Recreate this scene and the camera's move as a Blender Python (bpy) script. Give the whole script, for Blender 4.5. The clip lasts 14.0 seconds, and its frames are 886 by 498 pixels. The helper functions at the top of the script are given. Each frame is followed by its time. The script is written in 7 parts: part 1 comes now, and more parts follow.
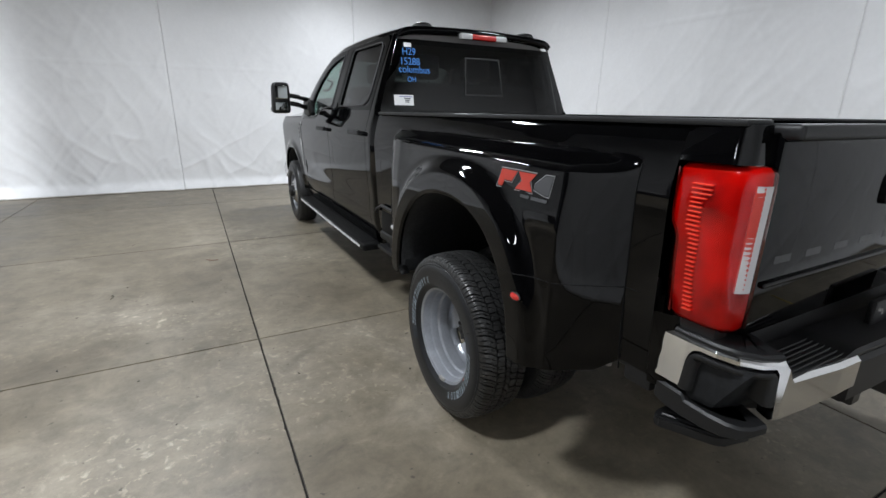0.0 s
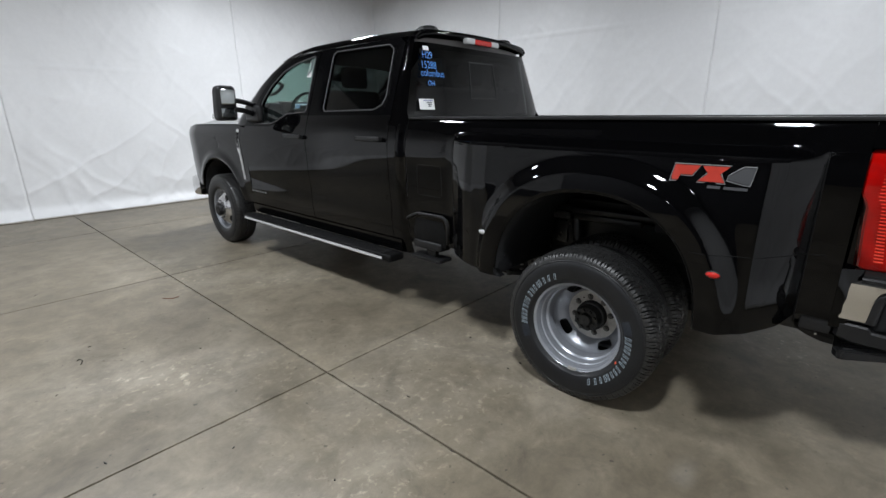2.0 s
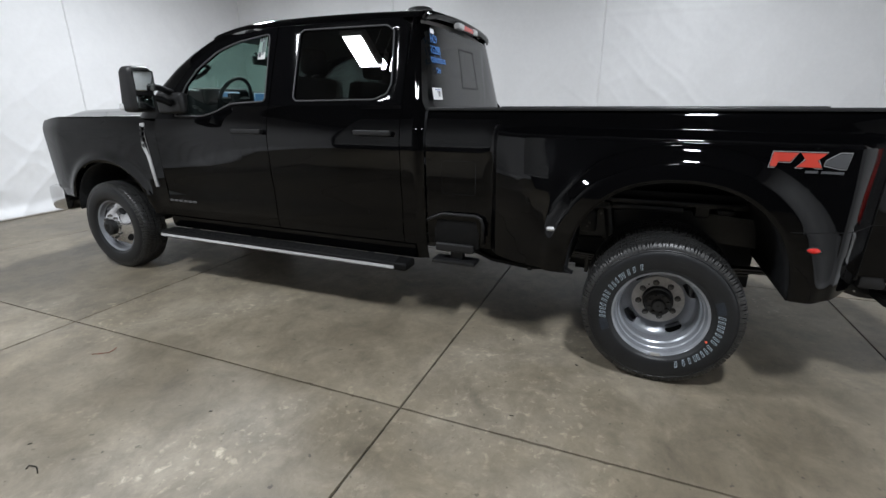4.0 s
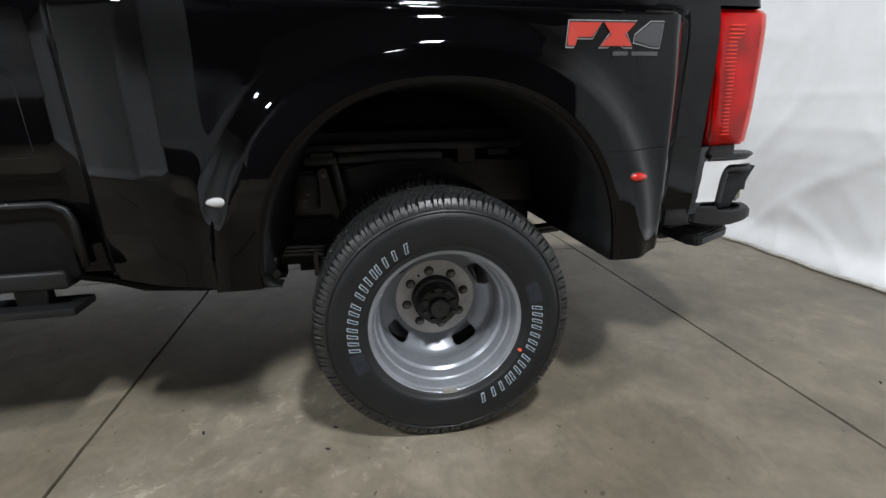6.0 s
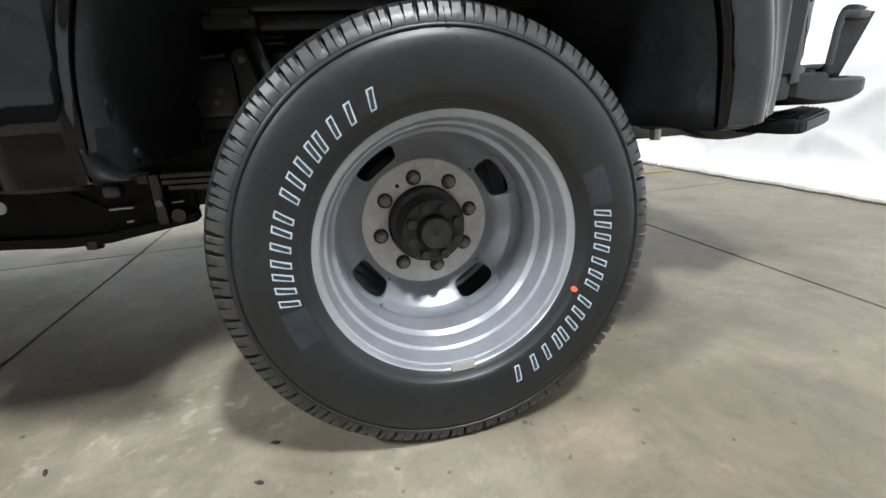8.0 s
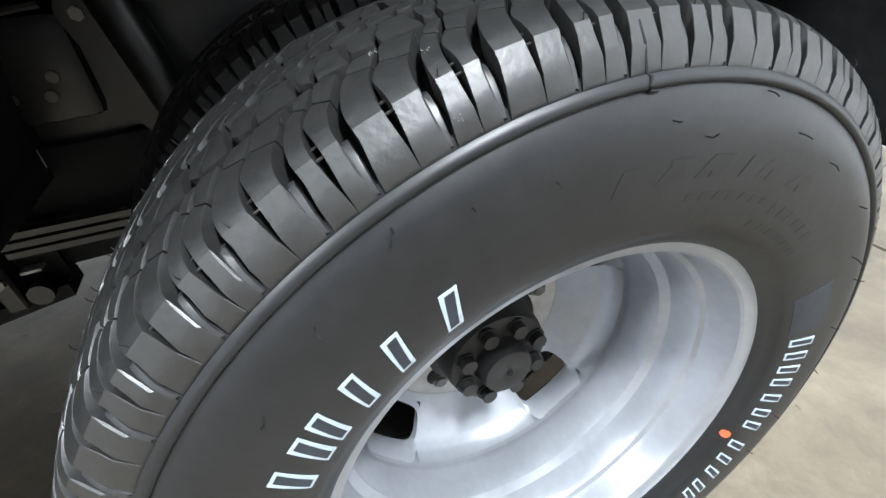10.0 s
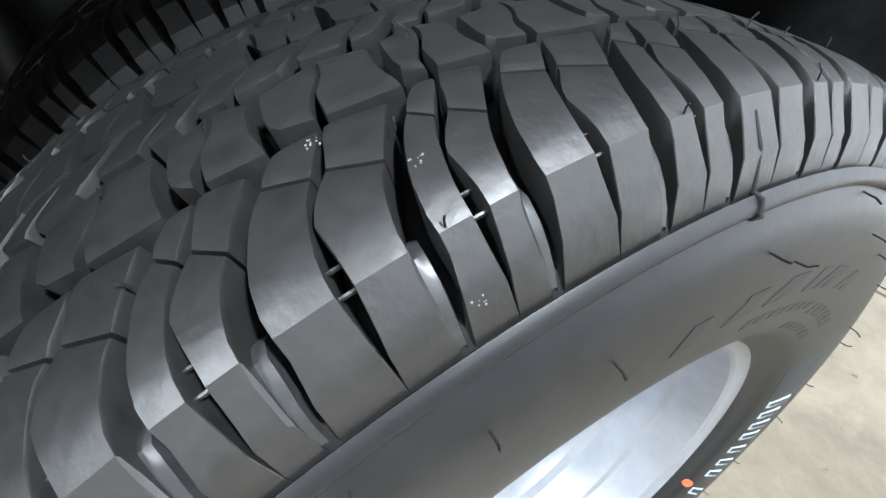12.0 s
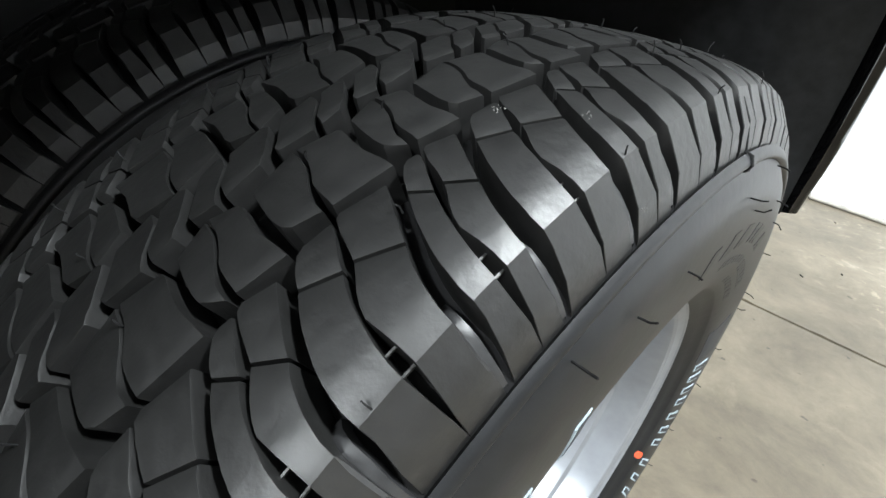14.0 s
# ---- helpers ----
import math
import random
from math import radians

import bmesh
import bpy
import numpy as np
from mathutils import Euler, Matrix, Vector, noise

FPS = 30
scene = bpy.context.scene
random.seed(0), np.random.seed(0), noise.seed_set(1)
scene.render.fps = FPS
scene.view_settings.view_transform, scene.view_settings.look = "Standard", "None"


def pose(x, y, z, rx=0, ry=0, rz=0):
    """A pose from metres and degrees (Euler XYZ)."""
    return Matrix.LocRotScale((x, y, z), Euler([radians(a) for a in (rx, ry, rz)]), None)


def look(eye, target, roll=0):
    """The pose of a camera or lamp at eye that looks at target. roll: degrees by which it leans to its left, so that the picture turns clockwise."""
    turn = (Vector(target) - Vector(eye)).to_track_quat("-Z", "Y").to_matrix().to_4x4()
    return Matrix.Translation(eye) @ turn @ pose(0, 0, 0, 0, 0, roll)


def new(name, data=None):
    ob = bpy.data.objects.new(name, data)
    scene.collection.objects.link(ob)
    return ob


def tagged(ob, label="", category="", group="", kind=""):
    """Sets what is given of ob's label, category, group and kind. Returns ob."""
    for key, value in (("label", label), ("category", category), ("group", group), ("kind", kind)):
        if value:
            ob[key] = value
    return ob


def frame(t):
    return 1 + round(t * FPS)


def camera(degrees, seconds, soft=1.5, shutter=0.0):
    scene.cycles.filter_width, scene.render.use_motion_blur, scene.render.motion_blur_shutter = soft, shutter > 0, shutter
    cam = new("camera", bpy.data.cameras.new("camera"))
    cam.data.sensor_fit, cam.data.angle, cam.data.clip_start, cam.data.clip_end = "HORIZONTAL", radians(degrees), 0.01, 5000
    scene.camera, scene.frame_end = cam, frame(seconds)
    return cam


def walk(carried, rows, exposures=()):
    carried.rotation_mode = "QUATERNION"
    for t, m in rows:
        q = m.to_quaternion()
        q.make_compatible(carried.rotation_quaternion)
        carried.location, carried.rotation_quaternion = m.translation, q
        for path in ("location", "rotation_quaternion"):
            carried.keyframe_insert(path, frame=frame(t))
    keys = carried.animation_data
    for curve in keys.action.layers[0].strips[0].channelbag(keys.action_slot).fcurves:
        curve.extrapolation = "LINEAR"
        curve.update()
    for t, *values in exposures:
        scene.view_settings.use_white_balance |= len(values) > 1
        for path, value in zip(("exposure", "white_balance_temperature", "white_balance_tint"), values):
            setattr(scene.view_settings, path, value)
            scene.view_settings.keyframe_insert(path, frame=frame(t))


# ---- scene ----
cam = camera(88.4, 14.0)
PATH = [
    (0, (-2.147, -1.753, 1.429), (-1.236, -0.068, 0.851), 0.8),
    (0.5, (-2.45, -1.589, 1.418), (-1.406, 0.019, 0.847), 0.8),
    (1, (-2.722, -1.371, 1.433), (-1.561, 0.152, 0.855), 0.4),
    (1.5, (-3.008, -1.171, 1.439), (-1.696, 0.226, 0.867), -0.1),
    (2, (-3.212, -0.919, 1.433), (-1.785, 0.363, 0.867), -0.3),
    (2.2, (-3.269, -0.799, 1.457), (-1.804, 0.434, 0.879), -0.8),
    (4.3, (-3.636, 0.349, 1.425), (-1.813, 0.92, 0.832), -0.1),
    (4.5, (-3.583, 0.405, 1.386), (-1.725, 0.856, 0.798), -0.2),
    (5, (-3.273, 0.425, 1.275), (-1.37, 0.516, 0.666), 0.2),
    (5.5, (-2.883, 0.335, 1.149), (-0.98, 0.185, 0.552), -1.0),
    (6, (-2.424, 0.222, 1.021), (-0.546, -0.115, 0.422), -1.0),
    (6.5, (-2.049, 0.184, 0.8), (-0.199, -0.223, 0.16), -1.1),
    (7, (-1.937, 0.204, 0.641), (-0.083, -0.194, 0.005), -2.2),
    (7.5, (-1.927, 0.202, 0.645), (-0.073, -0.22, 0.024), -2.8),
    (8, (-1.926, 0.187, 0.637), (-0.076, -0.26, 0.02), -3.6),
    (8.5, (-1.888, 0.189, 0.666), (-0.071, -0.27, -0.033), -4.4),
    (8.7, (-1.829, 0.188, 0.707), (-0.037, -0.267, -0.055), -4.6),
    (10.8, (-1.283, 0.144, 0.821), (0.123, -0.517, -0.438), -3.1),
    (11, (-1.291, 0.13, 0.817), (0.093, -0.549, -0.457), -2.0),
    (11.5, (-1.287, 0.117, 0.834), (0.052, -0.612, -0.46), -0.0),
    (12, (-1.274, 0.142, 0.826), (0.056, -0.649, -0.44), 1.7),
    (12.5, (-1.285, 0.175, 0.81), (0.043, -0.712, -0.394), 2.7),
    (13, (-1.277, 0.196, 0.811), (0.013, -0.828, -0.323), 5.5),
    (13.5, (-1.271, 0.226, 0.806), (-0.057, -0.939, -0.275), 6.5),
    (14, (-1.26, 0.248, 0.811), (-0.117, -1.009, -0.245), 6.7),
]
walk(cam, [(t, look(eye, target, roll)) for t, eye, target, roll in PATH],
     exposures=[(0, -0.10, 6470, 8), (2.0, -0.08, 6470, 8), (5.0, -0.02, 6480, 8), (6.0, 0.12, 6560, 8), (6.5, 0.38, 6560, 6), (7.0, 0.76, 6580, 6), (8.7, 1.04, 6590, 6), (9.8, 1.45, 6440, 6), (10.8, 2.00, 6220, 6), (11.0, 1.96, 6220, 6), (11.5, 1.76, 6240, 5), (12.5, 1.81, 6250, 6), (13.0, 1.62, 6350, 5), (13.5, 1.38, 6480, 4), (14.0, 1.16, 6560, 4)])

# ---- world and lights ----
world = bpy.data.worlds.new("world")
world.use_nodes = True
world.node_tree.nodes["Background"].inputs[0].default_value = (0.55, 0.58, 0.62, 1)
world.node_tree.nodes["Background"].inputs[1].default_value = 0.02
scene.world = world

CEILING, LAMP_TOP = 4.5, 3.90
# fixtures: x, y, watts; first two fitted to highlights, the rest added for fill
FIXTURES = [(-2.95, -0.43, 160.0), (-2.82, 3.67, 152.0), (1.75, -0.43, 92.0), (0.9, 5.0, 206.0), (-7.4, -0.43, 42.0), (-7.4, 3.67, 540.0)]


# ---- materials ----
def material(name, base, rough=0.5, metal=0.0, coat=0.0, grain=0.0, scale=40.0, bump=0.0, spec=0.5, blotch=0.0, blotch_scale=3.0):
    """A principled material; grain and blotch vary its colour at two scales, bump its relief."""
    m = bpy.data.materials.new(name)
    m.use_nodes = True
    nt = m.node_tree
    b = nt.nodes["Principled BSDF"]
    b.inputs["Base Color"].default_value = (*base, 1)
    b.inputs["Roughness"].default_value = rough
    b.inputs["Metallic"].default_value = metal
    b.inputs["Coat Weight"].default_value = coat
    b.inputs["Coat Roughness"].default_value = 0.02
    b.inputs["Specular IOR Level"].default_value = spec
    co = nt.nodes.new("ShaderNodeTexCoord")
    if grain or blotch:
        col = None
        for amount, sc, det in ((grain, scale, 4.0), (blotch, blotch_scale, 6.0)):
            if not amount:
                continue
            n = nt.nodes.new("ShaderNodeTexNoise")
            n.inputs["Scale"].default_value = sc
            n.inputs["Detail"].default_value = det
            nt.links.new(co.outputs["Object"], n.inputs["Vector"])
            r = nt.nodes.new("ShaderNodeMapRange")
            r.inputs[1].default_value, r.inputs[2].default_value = 0.3, 0.7
            r.inputs[3].default_value, r.inputs[4].default_value = 1 - amount, 1 + amount
            nt.links.new(n.outputs["Fac"], r.inputs[0])
            mix = nt.nodes.new("ShaderNodeVectorMath")
            mix.operation = "SCALE"
            if col is None:
                mix.inputs[0].default_value = base
            else:
                nt.links.new(col, mix.inputs[0])
            nt.links.new(r.outputs[0], mix.inputs["Scale"])
            col = mix.outputs[0]
        nt.links.new(col, b.inputs["Base Color"])
    if bump:
        n = nt.nodes.new("ShaderNodeTexNoise")
        n.inputs["Scale"].default_value = scale
        n.inputs["Detail"].default_value = 5.0
        nt.links.new(co.outputs["Object"], n.inputs["Vector"])
        bp = nt.nodes.new("ShaderNodeBump")
        bp.inputs["Strength"].default_value = bump
        bp.inputs["Distance"].default_value = 0.002
        nt.links.new(n.outputs["Fac"], bp.inputs["Height"])
        nt.links.new(bp.outputs["Normal"], b.inputs["Normal"])
    return m


def pane_material(name, tint, ior=1.5):
    """Thin glass: lets tinted light through and mirrors more at a slant."""
    m = bpy.data.materials.new(name)
    m.use_nodes = True
    nt = m.node_tree
    nt.nodes.remove(nt.nodes["Principled BSDF"])
    tr, gl, mx, lw, pw, fr = (nt.nodes.new("ShaderNode" + k) for k in ("BsdfTransparent", "BsdfGlossy", "MixShader", "LayerWeight", "Math", "MapRange"))
    tr.inputs[0].default_value = (*tint, 1)
    gl.inputs["Roughness"].default_value = 0.0
    lw.inputs["Blend"].default_value = 0.5
    pw.operation = "POWER"
    pw.inputs[1].default_value = 5.0
    fr.inputs[3].default_value, fr.inputs[4].default_value = 2 * ((ior - 1) / (ior + 1)) ** 2, 1.0
    nt.links.new(lw.outputs["Facing"], pw.inputs[0])
    nt.links.new(pw.outputs[0], fr.inputs[0])
    nt.links.new(fr.outputs[0], mx.inputs[0])
    nt.links.new(tr.outputs[0], mx.inputs[1])
    nt.links.new(gl.outputs[0], mx.inputs[2])
    nt.links.new(mx.outputs[0], nt.nodes["Material Output"].inputs[0])
    return m


def emitter(name, colour, strength):
    m = bpy.data.materials.new(name)
    m.use_nodes = True
    b = m.node_tree.nodes["Principled BSDF"]
    b.inputs["Base Color"].default_value = (0.8, 0.8, 0.8, 1)
    b.inputs["Emission Color"].default_value = (*colour, 1)
    b.inputs["Emission Strength"].default_value = strength
    return m


def concrete_material():
    m = bpy.data.materials.new("concrete")
    m.use_nodes = True
    nt = m.node_tree
    b = nt.nodes["Principled BSDF"]
    co = nt.nodes.new("ShaderNodeTexCoord")

    def noise_node(sc, det, rough=0.55, dist=0.0):
        n = nt.nodes.new("ShaderNodeTexNoise")
        n.inputs["Scale"].default_value = sc
        n.inputs["Detail"].default_value = det
        n.inputs["Roughness"].default_value = rough
        n.inputs["Distortion"].default_value = dist
        nt.links.new(co.outputs["Object"], n.inputs["Vector"])
        return n

    big = noise_node(0.85, 9, 0.66, 0.25)
    ramp = nt.nodes.new("ShaderNodeValToRGB")
    el = ramp.color_ramp.elements
    el[0].position, el[0].color = 0.30, (0.100, 0.083, 0.058, 1)
    el[1].position, el[1].color = 0.74, (0.275, 0.242, 0.192, 1)
    mid = el.new(0.5)
    mid.color = (0.176, 0.150, 0.109, 1)
    nt.links.new(big.outputs["Fac"], ramp.inputs[0])
    fine = noise_node(4.5, 14, 0.78, 0.3)
    r2 = nt.nodes.new("ShaderNodeMapRange")
    r2.inputs[1].default_value, r2.inputs[2].default_value, r2.inputs[3].default_value, r2.inputs[4].default_value = 0.3, 0.7, 0.62, 1.36
    nt.links.new(fine.outputs["Fac"], r2.inputs[0])
    # pale scuffed flecks
    fleck = noise_node(7.0, 8, 0.70, 0.8)
    fr = nt.nodes.new("ShaderNodeMapRange")
    fr.inputs[1].default_value, fr.inputs[2].default_value, fr.inputs[3].default_value, fr.inputs[4].default_value = 0.58, 0.70, 1.0, 1.26
    nt.links.new(fleck.outputs["Fac"], fr.inputs[0])
    both = nt.nodes.new("ShaderNodeMath")
    both.operation = "MULTIPLY"
    nt.links.new(r2.outputs[0], both.inputs[0])
    nt.links.new(fr.outputs[0], both.inputs[1])
    sc = nt.nodes.new("ShaderNodeVectorMath")
    sc.operation = "SCALE"
    nt.links.new(ramp.outputs[0], sc.inputs[0])
    nt.links.new(both.outputs[0], sc.inputs["Scale"])
    # dark stains and small pock marks
    stain = noise_node(1.7, 5, 0.5, 1.2)
    sr = nt.nodes.new("ShaderNodeMapRange")
    sr.inputs[1].default_value, sr.inputs[2].default_value, sr.inputs[3].default_value, sr.inputs[4].default_value = 0.58, 0.72, 1.0, 0.76
    nt.links.new(stain.outputs["Fac"], sr.inputs[0])
    sc2 = nt.nodes.new("ShaderNodeVectorMath")
    sc2.operation = "SCALE"
    nt.links.new(sc.outputs[0], sc2.inputs[0])
    nt.links.new(sr.outputs[0], sc2.inputs["Scale"])
    spots = noise_node(26.0, 2, 0.5)
    pr = nt.nodes.new("ShaderNodeMapRange")
    pr.inputs[1].default_value, pr.inputs[2].default_value, pr.inputs[3].default_value, pr.inputs[4].default_value = 0.70, 0.74, 1.0, 0.50
    nt.links.new(spots.outputs["Fac"], pr.inputs[0])
    sc3 = nt.nodes.new("ShaderNodeVectorMath")
    sc3.operation = "SCALE"
    nt.links.new(sc2.outputs[0], sc3.inputs[0])
    nt.links.new(pr.outputs[0], sc3.inputs["Scale"])
    # clusters of worn-through pale aggregate
    grit = noise_node(21.0, 5, 0.62, 0.4)
    gr = nt.nodes.new("ShaderNodeMapRange")
    gr.inputs[1].default_value, gr.inputs[2].default_value, gr.inputs[3].default_value, gr.inputs[4].default_value = 0.56, 0.66, 0.0, 0.75
    nt.links.new(grit.outputs["Fac"], gr.inputs[0])
    patch = noise_node(0.95, 6, 0.62, 0.5)
    pm = nt.nodes.new("ShaderNodeMapRange")
    pm.inputs[1].default_value, pm.inputs[2].default_value = 0.50, 0.64
    nt.links.new(patch.outputs["Fac"], pm.inputs[0])
    worn = nt.nodes.new("ShaderNodeMath")
    worn.operation = "MULTIPLY_ADD"
    worn.inputs[2].default_value = 1.0
    nt.links.new(gr.outputs[0], worn.inputs[0])
    nt.links.new(pm.outputs[0], worn.inputs[1])
    sc5 = nt.nodes.new("ShaderNodeVectorMath")
    sc5.operation = "SCALE"
    nt.links.new(sc3.outputs[0], sc5.inputs[0])
    nt.links.new(worn.outputs[0], sc5.inputs["Scale"])
    info = nt.nodes.new("ShaderNodeObjectInfo")
    ir = nt.nodes.new("ShaderNodeMapRange")
    ir.inputs[3].default_value, ir.inputs[4].default_value = 0.93, 1.07
    nt.links.new(info.outputs["Random"], ir.inputs[0])
    sc4 = nt.nodes.new("ShaderNodeVectorMath")
    sc4.operation = "SCALE"
    nt.links.new(sc5.outputs[0], sc4.inputs[0])
    nt.links.new(ir.outputs[0], sc4.inputs["Scale"])
    nt.links.new(sc4.outputs[0], b.inputs["Base Color"])
    rr = nt.nodes.new("ShaderNodeMapRange")
    rr.inputs[1].default_value, rr.inputs[2].default_value, rr.inputs[3].default_value, rr.inputs[4].default_value = 0.3, 0.7, 0.38, 0.58
    nt.links.new(big.outputs["Fac"], rr.inputs[0])
    nt.links.new(rr.outputs[0], b.inputs["Roughness"])
    bp = nt.nodes.new("ShaderNodeBump")
    bp.inputs["Strength"].default_value = 0.2
    bp.inputs["Distance"].default_value = 0.004
    nt.links.new(fine.outputs["Fac"], bp.inputs["Height"])
    nt.links.new(bp.outputs["Normal"], b.inputs["Normal"])
    return m


BLACK_PAINT = material("black_paint", (0.0010, 0.0010, 0.0012), 0.03, spec=0.235)
BLACK_PLASTIC = material("black_plastic", (0.0085, 0.0085, 0.0090), 0.46, spec=0.34, grain=0.15, scale=300, bump=0.15)
DARK_LINER = material("dark_liner", (0.0120, 0.0126, 0.0136), 0.65, grain=0.3, scale=60, bump=0.3, spec=0.2, blotch=0.3, blotch_scale=8)
UNDERBODY = material("underbody_black", (0.0075, 0.0075, 0.0076), 0.36, grain=0.4, scale=30, bump=0.3, spec=0.55)
FRAME_BLACK = material("window_frame_black", (0.0022, 0.0022, 0.0025), 0.08, spec=0.08, grain=0.1, scale=200)
RAIL_BLACK = material("rail_black", (0.0035, 0.0035, 0.0036), 0.6, grain=0.4, scale=30, bump=0.3, spec=0.15)
RUST_BROWN = material("brown_metal", (0.055, 0.026, 0.015), 0.6, grain=0.4, scale=25, bump=0.2)
RUBBER = material("rubber", (0.0088, 0.0094, 0.0106), 0.43, spec=0.40, grain=0.16, scale=90, bump=0.1, blotch=0.2, blotch_scale=9)
TREAD_RUBBER = material("tread_rubber", (0.0110, 0.0109, 0.0107), 0.45, spec=0.74, grain=0.24, scale=160, bump=0.2, blotch=0.22, blotch_scale=14)
RUBBER_DARK = material("rubber_groove", (0.010, 0.010, 0.0105), 0.7, spec=0.2, grain=0.2, scale=120)
SILVER = material("silver_wheel_paint", (0.275, 0.288, 0.312), 0.32, metal=0.45, grain=0.05, scale=80, blotch=0.10, blotch_scale=12)
SILVER_DULL = material("dull_wheel_face", (0.48, 0.465, 0.445), 0.55, metal=0.15, grain=0.12, scale=50, blotch=0.15, blotch_scale=14)
HUB_DARK = material("dark_hub_metal", (0.0125, 0.0125, 0.0125), 0.5, metal=0.2, grain=0.3, scale=50, bump=0.2)
HUB_BOLT_GREY = material("dull_grey_metal", (0.055, 0.054, 0.052), 0.45, metal=0.4, grain=0.3, scale=40)
NUT_STEEL = material("nut_steel", (0.16, 0.155, 0.15), 0.4, metal=0.8, grain=0.2, scale=60)
POLISHED = material("polished_wheel", (0.62, 0.62, 0.63), 0.16, metal=0.95, grain=0.04, scale=60)
CHROME = material("chrome", (0.72, 0.72, 0.72), 0.09, metal=1.0)
BRIGHT_TRIM = material("bright_trim", (0.54, 0.54, 0.535), 0.25, metal=0.6, grain=0.05, scale=60)
MIRROR_GLASS = material("mirror_glass", (0.30, 0.32, 0.32), 0.02, metal=1.0)
RED_BODY = material("red_lamp_body", (0.34, 0.0075, 0.005), 0.35, spec=0.2, grain=0.10, scale=12, blotch=0.55, blotch_scale=9)
RED_RIB = material("lit_lamp_rib", (0.85, 0.06, 0.03), 0.4, spec=0.2)
RED_DEEP = material("dark_lamp_border", (0.10, 0.004, 0.003), 0.4)
RED_PLASTIC = material("red_plastic", (0.45, 0.012, 0.008), 0.2, coat=0.6)
CLEAR_LENS = material("clear_lens", (0.46, 0.46, 0.46), 0.2, coat=0.5)
RIBBED_LENS = material("ribbed_reverse_lens", (0.50, 0.48, 0.48), 0.3, coat=0.5)
DECAL_RED = material("decal_red", (0.36, 0.026, 0.013), 0.4)
DECAL_GREY = material("decal_grey", (0.040, 0.041, 0.044), 0.4)
DECAL_EDGE = material("decal_silver_edge", (0.22, 0.22, 0.225), 0.4)
DECAL_BADGE = material("dull_silver_badge", (0.085, 0.085, 0.087), 0.4)
PAPER = material("paper", (0.78, 0.78, 0.78), 0.7, grain=0.03, scale=60)
LABEL_PAPER = material("label_paper", (0.50, 0.50, 0.49), 0.8, grain=0.04, scale=60)
PRINT = material("print_ink", (0.05, 0.05, 0.06), 0.6)
PRINT_BLUE = material("print_blue", (0.10, 0.13, 0.36), 0.6)
BLUE_INK = material("blue_window_marker", (0.05, 0.22, 0.62), 0.5)
WHITE_RUBBER = material("white_tyre_outline", (0.36, 0.43, 0.48), 0.55, grain=0.1, scale=200)
BLUE_RUBBER = material("blue_tyre_film", (0.0125, 0.0170, 0.0250), 0.5, grain=0.25, scale=120, blotch=0.3, blotch_scale=30)
RED_DOT = material("red_paint_dot", (0.75, 0.10, 0.04), 0.5)
LEAD = material("wheel_weight_metal", (0.42, 0.41, 0.39), 0.45, metal=0.5)
SEAT_FABRIC = material("seat_fabric", (0.030, 0.030, 0.033), 0.85, grain=0.2, scale=200, bump=0.2)
HEADLINER = material("headliner", (0.32, 0.31, 0.30), 0.9, grain=0.05, scale=100)
DASH = material("dash_plastic", (0.025, 0.027, 0.03), 0.6, grain=0.1, scale=200)
SCREEN_BLUE = emitter("lit_display", (0.10, 0.25, 0.55), 0.6)
CLEAR_GLASS = pane_material("clear_glass", (0.44, 0.57, 0.53))
TINTED_GLASS = pane_material("tinted_glass", (0.07, 0.077, 0.077))
DARK_GLASS = pane_material("dark_tinted_glass", (0.045, 0.049, 0.049), 1.40)
RED_SHELL = pane_material("red_lens_shell", (1.0, 0.28, 0.23), 1.33)
CONCRETE = concrete_material()
JOINT_DIRT = material("joint_dirt", (0.016, 0.013, 0.011), 0.9, grain=0.4, scale=30)
SHEET = material("white_plastic_sheet", (0.745, 0.745, 0.75), 0.42, grain=0.015, scale=20, blotch=0.03, blotch_scale=1.5)
WALL_PAINT = material("wall_paint", (0.30, 0.30, 0.30), 0.8, grain=0.05, scale=15, blotch=0.08, blotch_scale=1.0)
# Dark colour stands in for the unlit, unseen west half of the hall.
DARK_WALL = material("unlit_wall_dark", (0.03, 0.03, 0.033), 0.8, grain=0.08, scale=15, blotch=0.1)
CEILING_PAINT = material("ceiling_paint", (0.10, 0.10, 0.10), 0.85, grain=0.05, scale=10)
FIXTURE_METAL = material("fixture_metal", (0.6, 0.6, 0.6), 0.4, grain=0.03)
DIFFUSER = emitter("lamp_diffuser", (0.93, 0.96, 1.0), 9.0)
YELLOW = material("yellow_strap", (0.42, 0.33, 0.09), 0.7, grain=0.2, scale=60)
CURB_TAPE = material("sheet_hem", (0.42, 0.40, 0.36), 0.7, grain=0.2, scale=20)


# ---- mesh helpers ----
def mesh_object(name, verts, faces, mat, parent=None, smooth=True, label=""):
    me = bpy.data.meshes.new(name)
    me.from_pydata([tuple(v) for v in verts], [], faces)
    me.materials.append(mat)
    if smooth:
        me.shade_smooth()
    me.validate()
    ob = new(name, me)
    if parent is not None:
        ob.parent = parent
    if label:
        tagged(ob, label)
    return ob


def part(name, bm, mat, parent=None, label="", smooth=False, angle=None):
    me = bpy.data.meshes.new(name)
    bm.to_mesh(me)
    bm.free()
    me.materials.append(mat)
    if smooth:
        me.shade_smooth()
    if angle is not None:
        me.set_sharp_from_angle(angle=radians(angle))
    ob = new(name, me)
    if parent is not None:
        ob.parent = parent
    if label:
        tagged(ob, label)
    return ob


